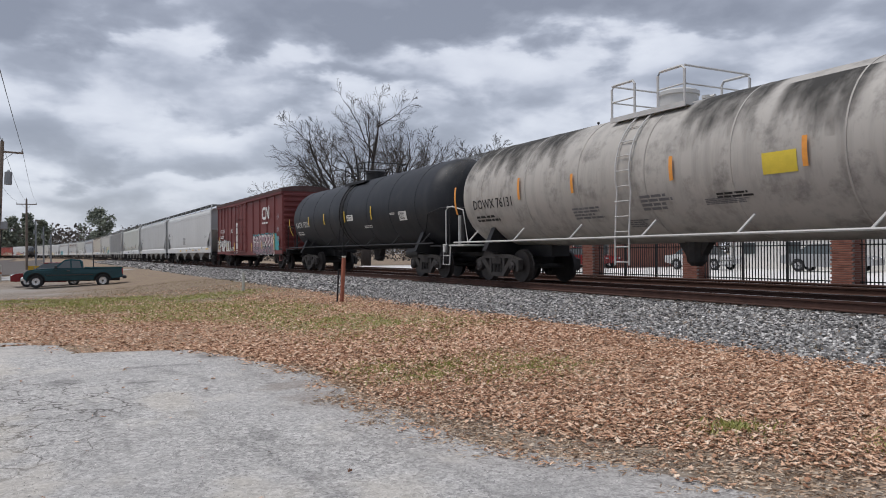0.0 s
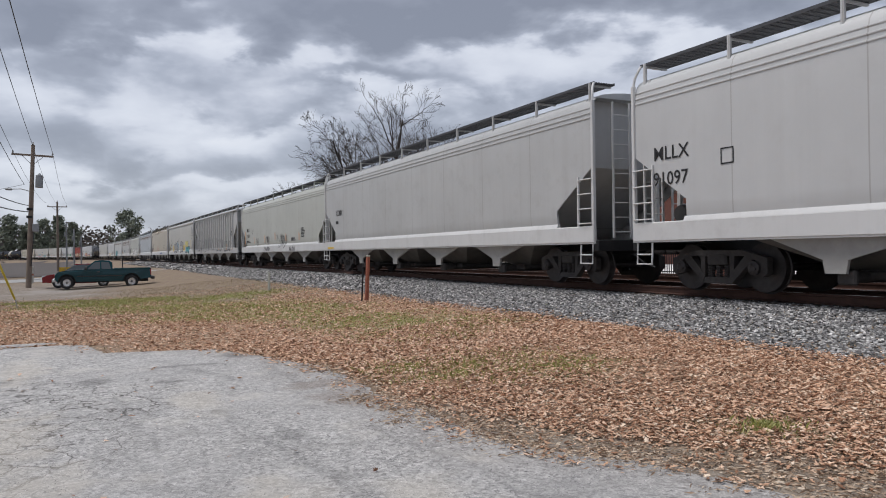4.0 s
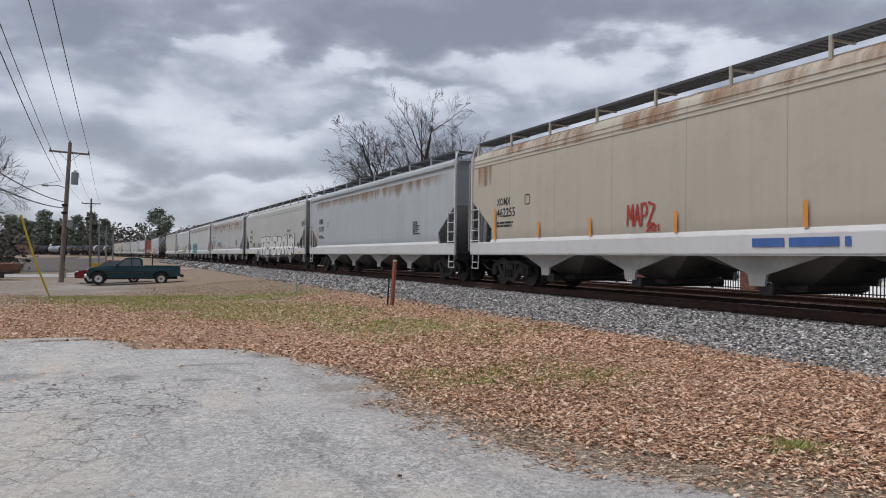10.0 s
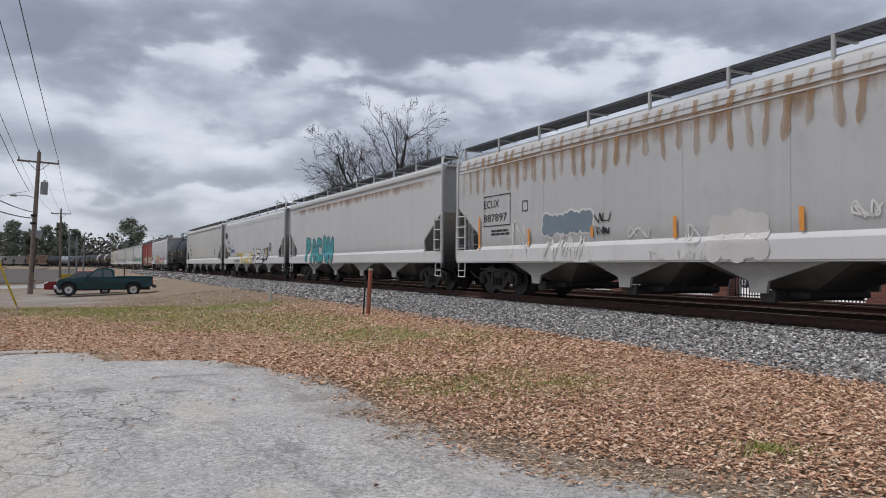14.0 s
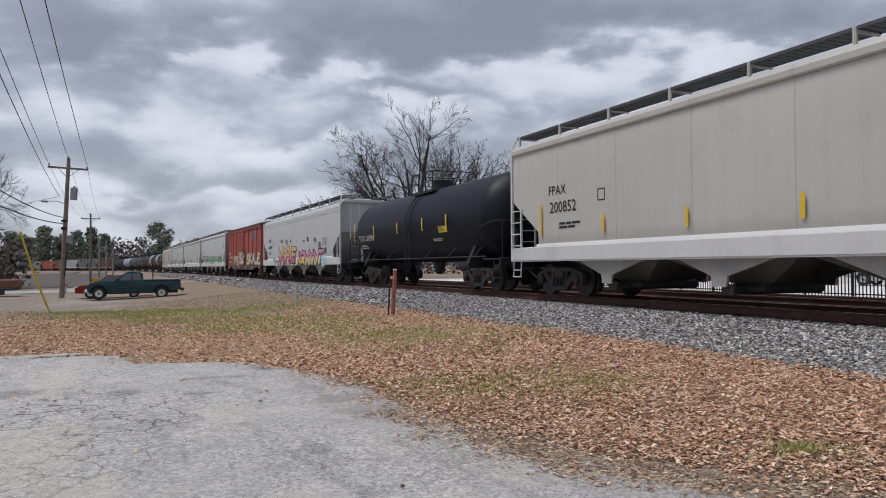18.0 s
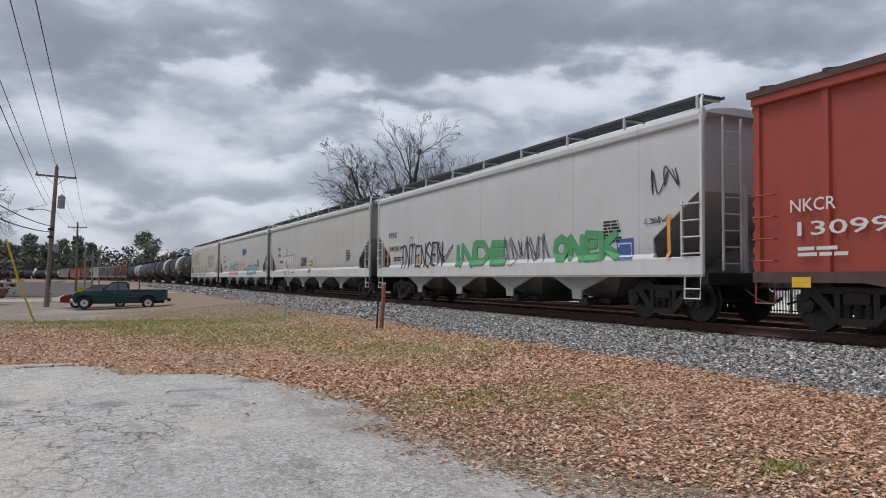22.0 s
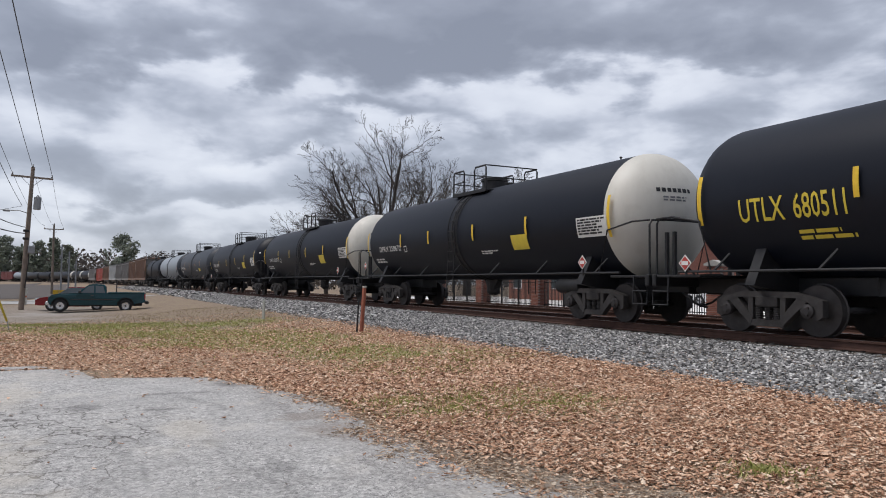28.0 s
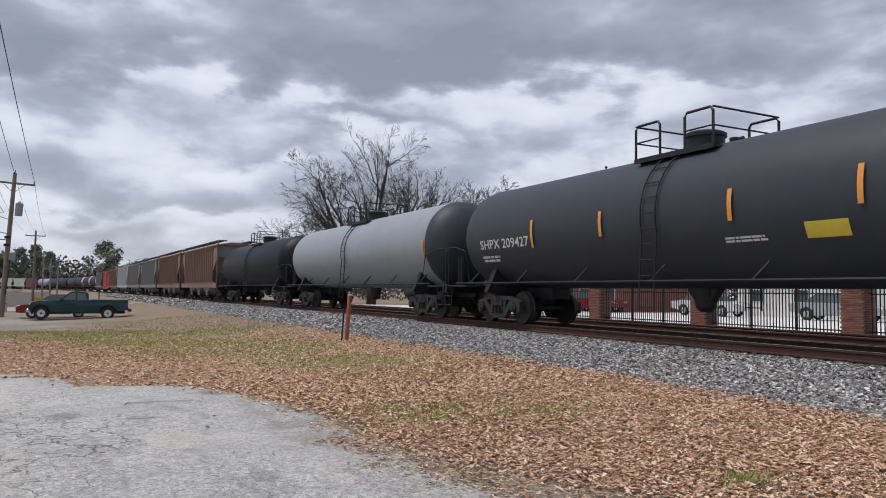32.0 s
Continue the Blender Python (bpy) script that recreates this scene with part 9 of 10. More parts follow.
# ---- pickup truck ----


def gloss(name, color, rough=0.25):
    m = plain(name, color, rough, 0.0, 0.12, 2)
    m.node_tree.nodes["Principled BSDF"].inputs["Coat Weight"].default_value = 0.15
    m.node_tree.nodes["Principled BSDF"].inputs["Specular IOR Level"].default_value = 0.35
    return m


def glass_material():
    m, nt, n, l, b = nodes_of("tinted_car_glass")
    b.inputs["Base Color"].default_value, b.inputs["Roughness"].default_value = (0.07, 0.085, 0.09, 1), 0.06
    b.inputs["Specular IOR Level"].default_value = 0.8
    return m


CAR_GLASS = glass_material()
CHROME = plain("dull_chrome", (0.62, 0.62, 0.63), 0.25, 0.9, 0.1)
RUBBER = plain("tyre_rubber", (0.022, 0.022, 0.023), 0.85, 0, 0.2)
DARK_TRIM = plain("dark_plastic_trim", (0.03, 0.03, 0.032), 0.6)
TAIL_RED = plain("tail_lamp_red", (0.30, 0.02, 0.02), 0.3)


def wheel(parent, x, y, r, w, out):
    ring = G().lathe([(-w / 2, r * 0.62), (-w / 2, r * 0.92), (-w / 2 + 0.03, r), (w / 2 - 0.03, r), (w / 2, r * 0.92), (w / 2, r * 0.62)], 24, "y")
    ring.f = ring.f[:-2]
    t = part("wheel", ring, RUBBER, parent, "black rubber tyre", (x, y, r), smooth=True)
    g = G().lathe([(-w / 2 + 0.02, r * 0.63), (w / 2 + 0.002, r * 0.63), (out * (w / 2 - 0.05), r * 0.55), (out * (w / 2 - 0.06), 0.02)] if out > 0 else [(w / 2 - 0.02, r * 0.63), (-w / 2 - 0.002, r * 0.63), (-w / 2 + 0.03, r * 0.55), (-w / 2 + 0.04, 0.02)], 20, "y")
    for k in range(5):
        a = k * 1.2566
        g.prism([(0.04 * math.cos(a + 1.57), 0.04 * math.sin(a + 1.57)), (r * 0.56 * math.cos(a + 0.16), r * 0.56 * math.sin(a + 0.16)), (r * 0.56 * math.cos(a - 0.16), r * 0.56 * math.sin(a - 0.16)), (0.04 * math.cos(a - 1.57), 0.04 * math.sin(a - 1.57))], out * (w / 2 - 0.06), out * (w / 2 + 0.005))
    part("rim", g, CHROME, t, "bright five-spoke alloy rim")
    part("hub", G().lathe([(-0.03, 0.06), (0.03, 0.06)], 10, "y"), DARK_TRIM, t, at=(0, out * (w / 2 - 0.01), 0))
    return t


def pickup(at):
    """An extended-cab pickup, nose towards +x."""
    c = thing("pickup_truck", "dark green extended-cab pickup truck parked on gravel", "pickup truck", at=at)
    green = gloss("truck_dark_green", (0.003, 0.042, 0.052), 0.22)
    wb = 3.70
    f, r = wb / 2 + 0.25, -wb / 2 + 0.25
    # lower body outline with wheel arches, drawn from the rear bumper round to the nose
    def arch(cx):
        return [(cx + 0.52 * math.cos(a), 0.40 + 0.52 * math.sin(a)) for a in np.linspace(math.pi, 0, 9)]
    side = [(-2.72, 0.62), (-2.74, 1.18), (-0.52, 1.20), (-0.50, 1.16), (1.02, 1.16), (1.25, 1.13), (2.1, 1.08), (2.62, 1.02), (2.74, 0.92), (2.78, 0.62), (2.66, 0.48)]
    low = [(f + 0.54, 0.44)] + arch(f)[::-1] + [(f - 0.54, 0.44), (r + 0.54, 0.44)] + arch(r)[::-1] + [(r - 0.54, 0.52), (-2.66, 0.58)]
    pts = side + low
    n = len(pts)
    g = G()
    for y, dy in ((-0.98, -0.02), (0.98, 0.02)):
        g.add([(x, y - (0.05 if z > 1.05 else 0) * (1 if y > 0 else -1), z) for x, z in pts], [tuple(range(n))])
    k = len(g.v) - 2 * n
    g.f += [(i, (i + 1) % n, n + (i + 1) % n, n + i) for i in range(n)]
    part("body", g, green, c)
    part("bed_rail", G().box(-2.74, -0.55, -0.97, -0.89, 1.16, 1.23, 0.02).box(-2.74, -0.55, 0.89, 0.97, 1.16, 1.23, 0.02), green, c)
    part("tailgate", G().box(-2.77, -2.71, -0.86, 0.86, 0.66, 1.22, 0.02), green, c)
    part("hood", G().prism([(1.05, 1.14), (1.25, 1.19), (2.1, 1.15), (2.60, 1.06), (2.62, 1.0), (1.05, 1.0)], -0.80, 0.80), green, c)
    cab = [(-0.50, 1.14), (-0.46, 1.60), (-0.30, 1.72), (0.20, 1.76), (0.52, 1.72), (1.20, 1.15)]
    m = len(cab)
    vs = [(x, -0.94 + (z - 1.14) * 0.32, z) for x, z in cab] + [(x, 0.94 - (z - 1.14) * 0.32, z) for x, z in cab]
    part("cab", G().add(vs, [tuple(range(m))[::-1], tuple(range(m, 2 * m))] + [(i, (i + 1) % m, m + (i + 1) % m, m + i) for i in range(m)]), green, c)
    for s in (-1, 1):
        def pane(pp):
            return G().add([(x, s * (0.955 - (z - 1.14) * 0.32), z) for x, z in pp] + [(x, s * (0.935 - (z - 1.14) * 0.32), z) for x, z in pp], [tuple(range(len(pp))), tuple(range(len(pp), 2 * len(pp)))[::-1]] + [(i, (i + 1) % len(pp), len(pp) + (i + 1) % len(pp), len(pp) + i) for i in range(len(pp))])
        part("side_window", pane([(0.22, 1.20), (0.98, 1.20), (0.55, 1.62), (0.24, 1.66)]), CAR_GLASS, c, "dark side window")
        part("side_window", pane([(-0.40, 1.20), (0.14, 1.20), (0.16, 1.66), (-0.28, 1.62)]), CAR_GLASS, c, "dark side window")
        part("door", G().box(0.14, 1.22, s * 0.982 - 0.008, s * 0.982 + 0.008, 0.55, 1.12, 0.004), green, c)
        part("door_handle", G().box(0.24, 0.42, s * 1.0 - 0.02, s * 1.0 + 0.02, 1.0, 1.05, 0.008), DARK_TRIM, c)
        part("mirror", G().box(0.95, 1.10, s * 1.12 - 0.12, s * 1.12 + 0.12, 1.18, 1.36, 0.03), DARK_TRIM, c)
        part("body_moulding", G().box(r + 0.56, f - 0.56, s * 0.99 - 0.012, s * 0.99 + 0.012, 0.74, 0.80, 0.004), DARK_TRIM, c)
        part("headlight", G().box(2.60, 2.77, s * 0.72 - 0.18, s * 0.72 + 0.18, 0.80, 0.97, 0.03), CHROME, c, "clear headlight")
        part("tail_light", G().box(-2.77, -2.70, s * 0.90 - 0.07, s * 0.90 + 0.07, 0.78, 1.14, 0.02), TAIL_RED, c, "red tail light")
    part("windscreen", G().add([(0.57, -0.72, 1.69), (0.57, 0.72, 1.69), (1.16, 0.86, 1.20), (1.16, -0.86, 1.20), (0.55, -0.72, 1.67), (0.55, 0.72, 1.67), (1.14, 0.86, 1.18), (1.14, -0.86, 1.18)], [(0, 1, 2, 3), (7, 6, 5, 4), (0, 4, 5, 1), (1, 5, 6, 2), (2, 6, 7, 3), (3, 7, 4, 0)]), CAR_GLASS, c)
    part("grille", G().box(2.72, 2.80, -0.52, 0.52, 0.68, 0.98, 0.02), DARK_TRIM, c)
    part("front_bumper", G().box(2.66, 2.92, -0.96, 0.96, 0.44, 0.66, 0.05), CHROME, c, "chrome bumper")
    part("rear_bumper", G().box(-2.98, -2.74, -0.92, 0.92, 0.50, 0.68, 0.04), DARK_TRIM, c)
    part("chassis", G().box(-2.6, 2.5, -0.45, 0.45, 0.36, 0.58, 0.02), DARK_TRIM, c)
    for x in (f, r):
        part("wheel_well", G().box(x - 0.52, x + 0.52, -0.70, 0.70, 0.42, 0.94), DARK_TRIM, c)
        for s in (-1, 1):
            wheel(c, x, s * 0.84, 0.385, 0.26, s)
    return c


heading = -92.0
pickup(pose(-48.6, 0.62, land(-48.6, 0.3), 0, 0, heading) @ Matrix.Scale(0.94, 4))


def sedan(at, paint, label, length=4.6):
    c = thing("parked_car", label, "car", "parked cars", at=at)
    k = length / 4.6
    f, r = 1.35 * k, -1.35 * k
    def arch(cx):
        return [(cx + 0.38 * math.cos(a), 0.32 + 0.38 * math.sin(a)) for a in np.linspace(math.pi, 0, 7)]
    pts = [(-2.25 * k, 0.45), (-2.28 * k, 0.86), (-1.4 * k, 0.94), (1.0 * k, 0.92), (2.0 * k, 0.80), (2.28 * k, 0.64), (2.26 * k, 0.34)] + [(f + 0.4, 0.32)] + arch(f)[::-1] + [(f - 0.4, 0.26), (r + 0.4, 0.26)] + arch(r)[::-1] + [(r - 0.4, 0.36)]
    part("body", G().prism(pts, -0.86, 0.86), paint, c)
    cab = [(-1.55 * k, 0.92), (-0.95 * k, 1.38), (-0.1 * k, 1.44), (0.45 * k, 1.36), (1.15 * k, 0.92)]
    m = len(cab)
    vs = [(x, -0.82 + (z - 0.92) * 0.35, z) for x, z in cab] + [(x, 0.82 - (z - 0.92) * 0.35, z) for x, z in cab]
    part("cabin", G().add(vs, [tuple(range(m))[::-1], tuple(range(m, 2 * m))] + [(i, (i + 1) % m, m + (i + 1) % m, m + i) for i in range(m)]), CAR_GLASS, c, "dark glazed cabin")
    part("roof_panel", G().box(-0.85 * k, 0.40 * k, -0.62, 0.62, 1.40, 1.46, 0.02), paint, c)
    for x in (f, r):
        for s in (-1, 1):
            wheel(c, x, s * 0.74, 0.32, 0.2, s)
    for s in (-1, 1):
        part("headlight", G().box(2.16 * k, 2.30 * k, s * 0.62 - 0.16, s * 0.62 + 0.16, 0.62, 0.74, 0.02), CHROME, c)
        part("tail_light", G().box(-2.30 * k, -2.22 * k, s * 0.66 - 0.14, s * 0.66 + 0.14, 0.66, 0.82, 0.02), TAIL_RED, c)
    return c


CAR_RED = gloss("car_red", (0.22, 0.012, 0.016))
CAR_WHITE = gloss("car_white", (0.62, 0.62, 0.62))
CAR_SILVER = gloss("car_silver", (0.33, 0.34, 0.35))
CAR_BLACK = gloss("car_black", (0.02, 0.02, 0.022))
sedan(pose(-51.5, -0.66, land(-51.5, -0.66), 0, 0, heading), CAR_RED, "red car parked beyond the green pickup", 4.3)

# the road past the truck, with a low wall sign and small signs
ROAD_MAT = plain("pale_road_concrete", (0.40, 0.395, 0.385), 0.9, 0, 0.2, 0.8, 0.2)


def strip(name, pts, width, mat, lift, label, category):
    vs, fs = [], []
    n = 40
    for i in range(n + 1):
        t = i / n * (len(pts) - 1)
        k = min(int(t), len(pts) - 2)
        a, b = Vector(pts[k]), Vector(pts[k + 1])
        p = a.lerp(b, t - k)
        d = (b - a).normalized()
        for s in (-1, 1):
            q = p + Vector((-d.y, d.x)) * s * width / 2
            vs.append((q.x, q.y, max(land(q.x, q.y), land(p.x, p.y)) + lift))
        if i:
            fs.append((2 * i - 2, 2 * i - 1, 2 * i + 1, 2 * i))
    me = bpy.data.meshes.new(name)
    me.from_pydata(vs, [], fs)
    me.materials.append(mat)
    return tagged(new(name, me), label, category, kind="structure")


strip("road", [(-64, -70), (-66, -30), (-67, -12), (-70, -3), (-78, 3.0)], 9.0, ROAD_MAT, 0.03, "pale concrete road beyond the lot", "road")
SIGN_YELLOW = plain("sign_yellow", (0.55, 0.36, 0.03), 0.6)
p = thing("road_sign", "small yellow warning sign on a post", "sign", at=(-62, -1.9, land(-62, -1.9)))
part("post", G().tube([(0, 0, 0), (0, 0, 1.1)], 0.03), POLE_GREY, p)
part("plate", G().box(-0.01, 0.01, -0.4, 0.4, 0.55, 1.15, 0.004), SIGN_YELLOW, p, at=pose(0, 0, 0, 0, 0, 10))
p = thing("road_sign", "small white delineator post by the road", "post", at=(-63.5, -4.2, land(-63.5, -4.2)))
part("post", G().box(-0.05, 0.05, -0.12, 0.12, 0, 1.25, 0.01), POST_WHITE, p)
part("band", G().box(-0.055, 0.055, -0.125, 0.125, 0.55, 0.7, 0.01), ORANGE_POST, p)
p = thing("road_sign", "small round sign on a thin post", "sign", at=(-74, -11.5, land(-74, -11.5)))
part("post", G().tube([(0, 0, 0), (0, 0, 1.3)], 0.03), POLE_GREY, p)
part("plate", G().lathe([(-0.01, 0.01), (-0.01, 0.3), (0.01, 0.3), (0.01, 0.01)], 14, "x", (0, 0, 1.2)), POST_WHITE, p)
# a flatbed trailer with a brown load and white rail
TIMBER = plain("brown_timber", (0.19, 0.085, 0.055), 0.8, 0, 0.3, 2, 0.3)
p = thing("flatbed_trailer", "dark flatbed trailer with brown timber load and white rail", "trailer", at=pose(-58.5, -9.6, land(-58.5, -9.6), 0, 0, 80))
part("bed", G().box(-2.8, 2.8, -1.0, 1.0, 0.45, 0.62, 0.03), DARK_TRIM, p)
part("skirt", G().box(-2.2, 2.4, -1.02, -0.96, 0.15, 0.45, 0.02), DARK_TRIM, p)
part("load", G().box(-0.4, 2.9, -0.95, 0.95, 0.62, 1.18, 0.06), TIMBER, p, "brown timber box")
for k in range(5):
    part("rail_post", G().box(-0.03, 0.03, -0.03, 0.03, 0.62, 1.62), CAR_WHITE, p, at=(0.2 + 0.42 * k, -0.99, 0))
part("rail_bar", G().box(0.1, 2.0, -1.02, -0.96, 1.56, 1.64, 0.01), CAR_WHITE, p)
for x in (-0.5, 0.4):
    for s in (-1, 1):
        wheel(p, x, s * 0.86, 0.33, 0.2, s)

# ---- across the tracks: fence, paved yard, depot ----
IRON = plain("black_iron", (0.018, 0.018, 0.019), 0.5, 0.3)


def brick_material():
    m, nt, n, l, b = nodes_of("red_brick")
    v = mapped(nt, 1, 1, 1)
    info = n("ShaderNodeObjectInfo")
    c = mix_of(nt, info.outputs["Random"], (0.22, 0.082, 0.058), (0.36, 0.155, 0.11))
    c = mix_of(nt, ramp_of(nt, noise_tex(nt, v, 9, 5), 0.35, 0.7), c, mix_of(nt, 0.4, c, (0.08, 0.05, 0.045)))
    l(c, b.inputs["Base Color"])
    b.inputs["Roughness"].default_value = 0.9
    bump_of(nt, b, noise_tex(nt, v, 30, 3), 0.4, 0.01)
    return m


BRICK = brick_material()
MORTAR = plain("grey_mortar", (0.36, 0.33, 0.30), 0.95)
STONE_CAP = plain("cast_stone", (0.42, 0.40, 0.37), 0.85)
FENCE_Y = 21.5
YARD = plain("pale_yard_concrete", (0.74, 0.73, 0.71), 0.9, 0, 0.12, 0.6, 0.1)
yard = sheet("pavement", [-62, -40, -20, 0, 20], [FENCE_Y + 0.45, 25, 35, 60], lambda x, y: ground_z(x, y) + 0.04, YARD)
tagged(yard, "pale concrete paving behind the iron fence", "pavement", kind="structure")
course = G().box(-0.12, 0.12, -0.055, 0.055, 0, 0.058, 0.004).mesh("brick")
course.materials.append(BRICK)


def pillar(x, y):
    z = land(x, y)
    p = thing("brick_pillar", "red brick fence pillar with stone cap", "pillar", "fence pillars", at=(x, y, z))
    core = part("core", G().box(-0.335, 0.335, -0.335, 0.335, 0, 2.0), MORTAR, p, "grey mortar core")
    for k in range(28):
        o = 0.06 * (k % 2)
        for j in range(3):
            part("brick", course, None, core, at=(-0.23 + 0.23 * j + o - 0.03, -0.30, 0.004 + k * 0.0705))
        for j in range(2):
            part("brick", course, None, core, at=pose(0.30, -0.1 + 0.24 * j, 0.004 + k * 0.0705, 0, 0, 90))
    part("cap", G().prism([(-0.42, 2.0), (0.42, 2.0), (0.42, 2.08), (0.0, 2.22), (-0.42, 2.08)], -0.42, 0.42), STONE_CAP, p)


bar = G().box(-0.014, 0.014, -0.014, 0.014, 0.06, 1.62).mesh("picket")
bar.materials.append(IRON)
PILLARS = [4.2 - 6.1 * k for k in range(9)]
for k, x in enumerate(PILLARS):
    pillar(x, FENCE_Y)
    if k + 1 < len(PILLARS):
        x0, x1 = PILLARS[k + 1] + 0.36, x - 0.36
        p = thing("iron_fence", "black iron picket fence panel between brick pillars", "fence", "fence panels", at=((x0 + x1) / 2, FENCE_Y, land((x0 + x1) / 2, FENCE_Y) + 0.02))
        w = (x1 - x0) / 2
        for z in (0.16, 1.30, 1.50):
            part("fence_rail", G().box(-w, w, -0.02, 0.02, z, z + 0.04), IRON, p)
        n = int(2 * w / 0.125)
        for j in range(n):
            part("picket", bar, None, p, at=(-w + 2 * w * (j + 0.5) / n, 0, 0))
        for xx in (-w / 3, w / 3):
            part("fence_post", G().box(-0.035, 0.035, -0.035, 0.035, -0.05, 1.72, 0.004), IRON, p, at=(xx, 0, 0))
for k, (x, y, turn, paint, words) in enumerate(((-9, 34.5, 12, CAR_SILVER, "silver car parked behind the fence"), (-15.5, 35.5, 8, CAR_WHITE, "white car parked behind the fence"), (-24.5, 35.8, 14, CAR_SILVER, "silver car parked behind the fence"),
                                                (-32, 34.6, 6, CAR_WHITE, "white car parked behind the fence"), (-41, 33, 10, CAR_RED, "red car parked behind the fence"), (-3, 35, 5, CAR_BLACK, "black car parked behind the fence"))):
    sedan(pose(x, y, land(x, y) + 0.05, 0, 0, turn), paint, words)

ROOF_RED = plain("red_brown_shingle", (0.17, 0.10, 0.08), 0.9, 0, 0.3, 3, 0.4)
WALL_WHITE = plain("white_painted_wall", (0.70, 0.69, 0.66), 0.85, 0, 0.1, 1.0)
BRICK_FAR = plain("far_brick", (0.26, 0.11, 0.08), 0.9, 0, 0.25, 8, 0.3)


def building(x, y, w, d, wall_h, roof_h, wall, roof, label, turn=0.0, windows=5, finial=False, name="depot_building"):
    b = thing(name, label, "building", "buildings", at=pose(x, y, land(x, y), 0, 0, turn))
    part("wall", G().box(-w / 2, w / 2, -d / 2, d / 2, -0.2, wall_h), wall, b)
    e = 0.7
    rw, rd = w / 2 + e, d / 2 + e
    ridge = max(0.15, rw - rd)
    g = G().add([(-rw, -rd, wall_h), (rw, -rd, wall_h), (rw, rd, wall_h), (-rw, rd, wall_h), (-ridge, 0, wall_h + roof_h), (ridge, 0, wall_h + roof_h), (-rw, -rd, wall_h - 0.18), (rw, -rd, wall_h - 0.18), (rw, rd, wall_h - 0.18), (-rw, rd, wall_h - 0.18)],
                [(0, 1, 5, 4), (1, 2, 5), (2, 3, 4, 5), (3, 0, 4), (0, 6, 7, 1), (1, 7, 8, 2), (2, 8, 9, 3), (3, 9, 6, 0), (6, 9, 8, 7)])
    part("roof", g, roof, b)
    for k in range(windows):
        xx = -w / 2 + w * (k + 0.5) / windows
        f = part("window", G().box(-0.55, 0.55, -d / 2 - 0.05, -d / 2 + 0.02, 0.9, 2.5, 0.01), CAR_WHITE, b, "white window frame", at=(xx, 0, 0))
        part("pane", G().box(-0.46, 0.46, -d / 2 - 0.06, -d / 2 - 0.045, 0.98, 1.66), CAR_GLASS, f)
        part("pane", G().box(-0.46, 0.46, -d / 2 - 0.06, -d / 2 - 0.045, 1.74, 2.42), CAR_GLASS, f)
    if finial:
        part("finial", G().lathe([(wall_h + roof_h - 0.15, 0.25), (wall_h + roof_h + 0.05, 0.18), (wall_h + roof_h + 0.15, 0.06), (wall_h + roof_h + 0.35, 0.06), (wall_h + roof_h + 0.45, 0.14), (wall_h + roof_h + 0.55, 0.02)], 10, "z"), DARK_TRIM, b)
    return b


building(-47.0, 39.0, 14, 12, 5.2, 6.1, BRICK_FAR, ROOF_RED, "red-brick depot with a hipped brown roof and finial", 8, 6, True)
building(-16, 44, 34, 12, 3.6, 2.6, WALL_WHITE, ROOF_RED, "long low white building behind the yard", 0, 11)
building(-215, 32, 16, 10, 4.0, 3.4, BRICK_FAR, ROOF_RED, "far house with a red roof behind the train", 20, 4)

# open gravel ground between the road and the far line
FIELD = plain("grey_brown_gravel", (0.10, 0.086, 0.078), 0.95, 0, 0.3, 0.35, 0.4)
far_field = sheet("ground", [-330, -280, -240, -200, -170, -140, -115, -95, -84], [-120, -80, -60, -45, -35, -28, -22, -16, -10, -5, -1], lambda x, y: ground_z(x, y) + 0.05, FIELD, lambda x, y: near_line(x, y) > 9)
tagged(far_field, "bare grey-brown gravel ground inside the curve of the line", "ground", kind="structure")

# ---- trees ----
BARK = plain("grey_bark", (0.075, 0.065, 0.06), 0.95, 0, 0.3, 4, 0.5)
# needle greens lifted and greyed, so the colour holds the distant haze
NEEDLES = island_material("evergreen_clumps", [(0, (0.14, 0.16, 0.13)), (0.5, (0.23, 0.26, 0.20)), (1.0, (0.33, 0.36, 0.28))])
TWIG_GREY = island_material("bare_twig_clumps", [(0, (0.075, 0.065, 0.06)), (0.5, (0.12, 0.105, 0.095)), (1.0, (0.18, 0.155, 0.135))])


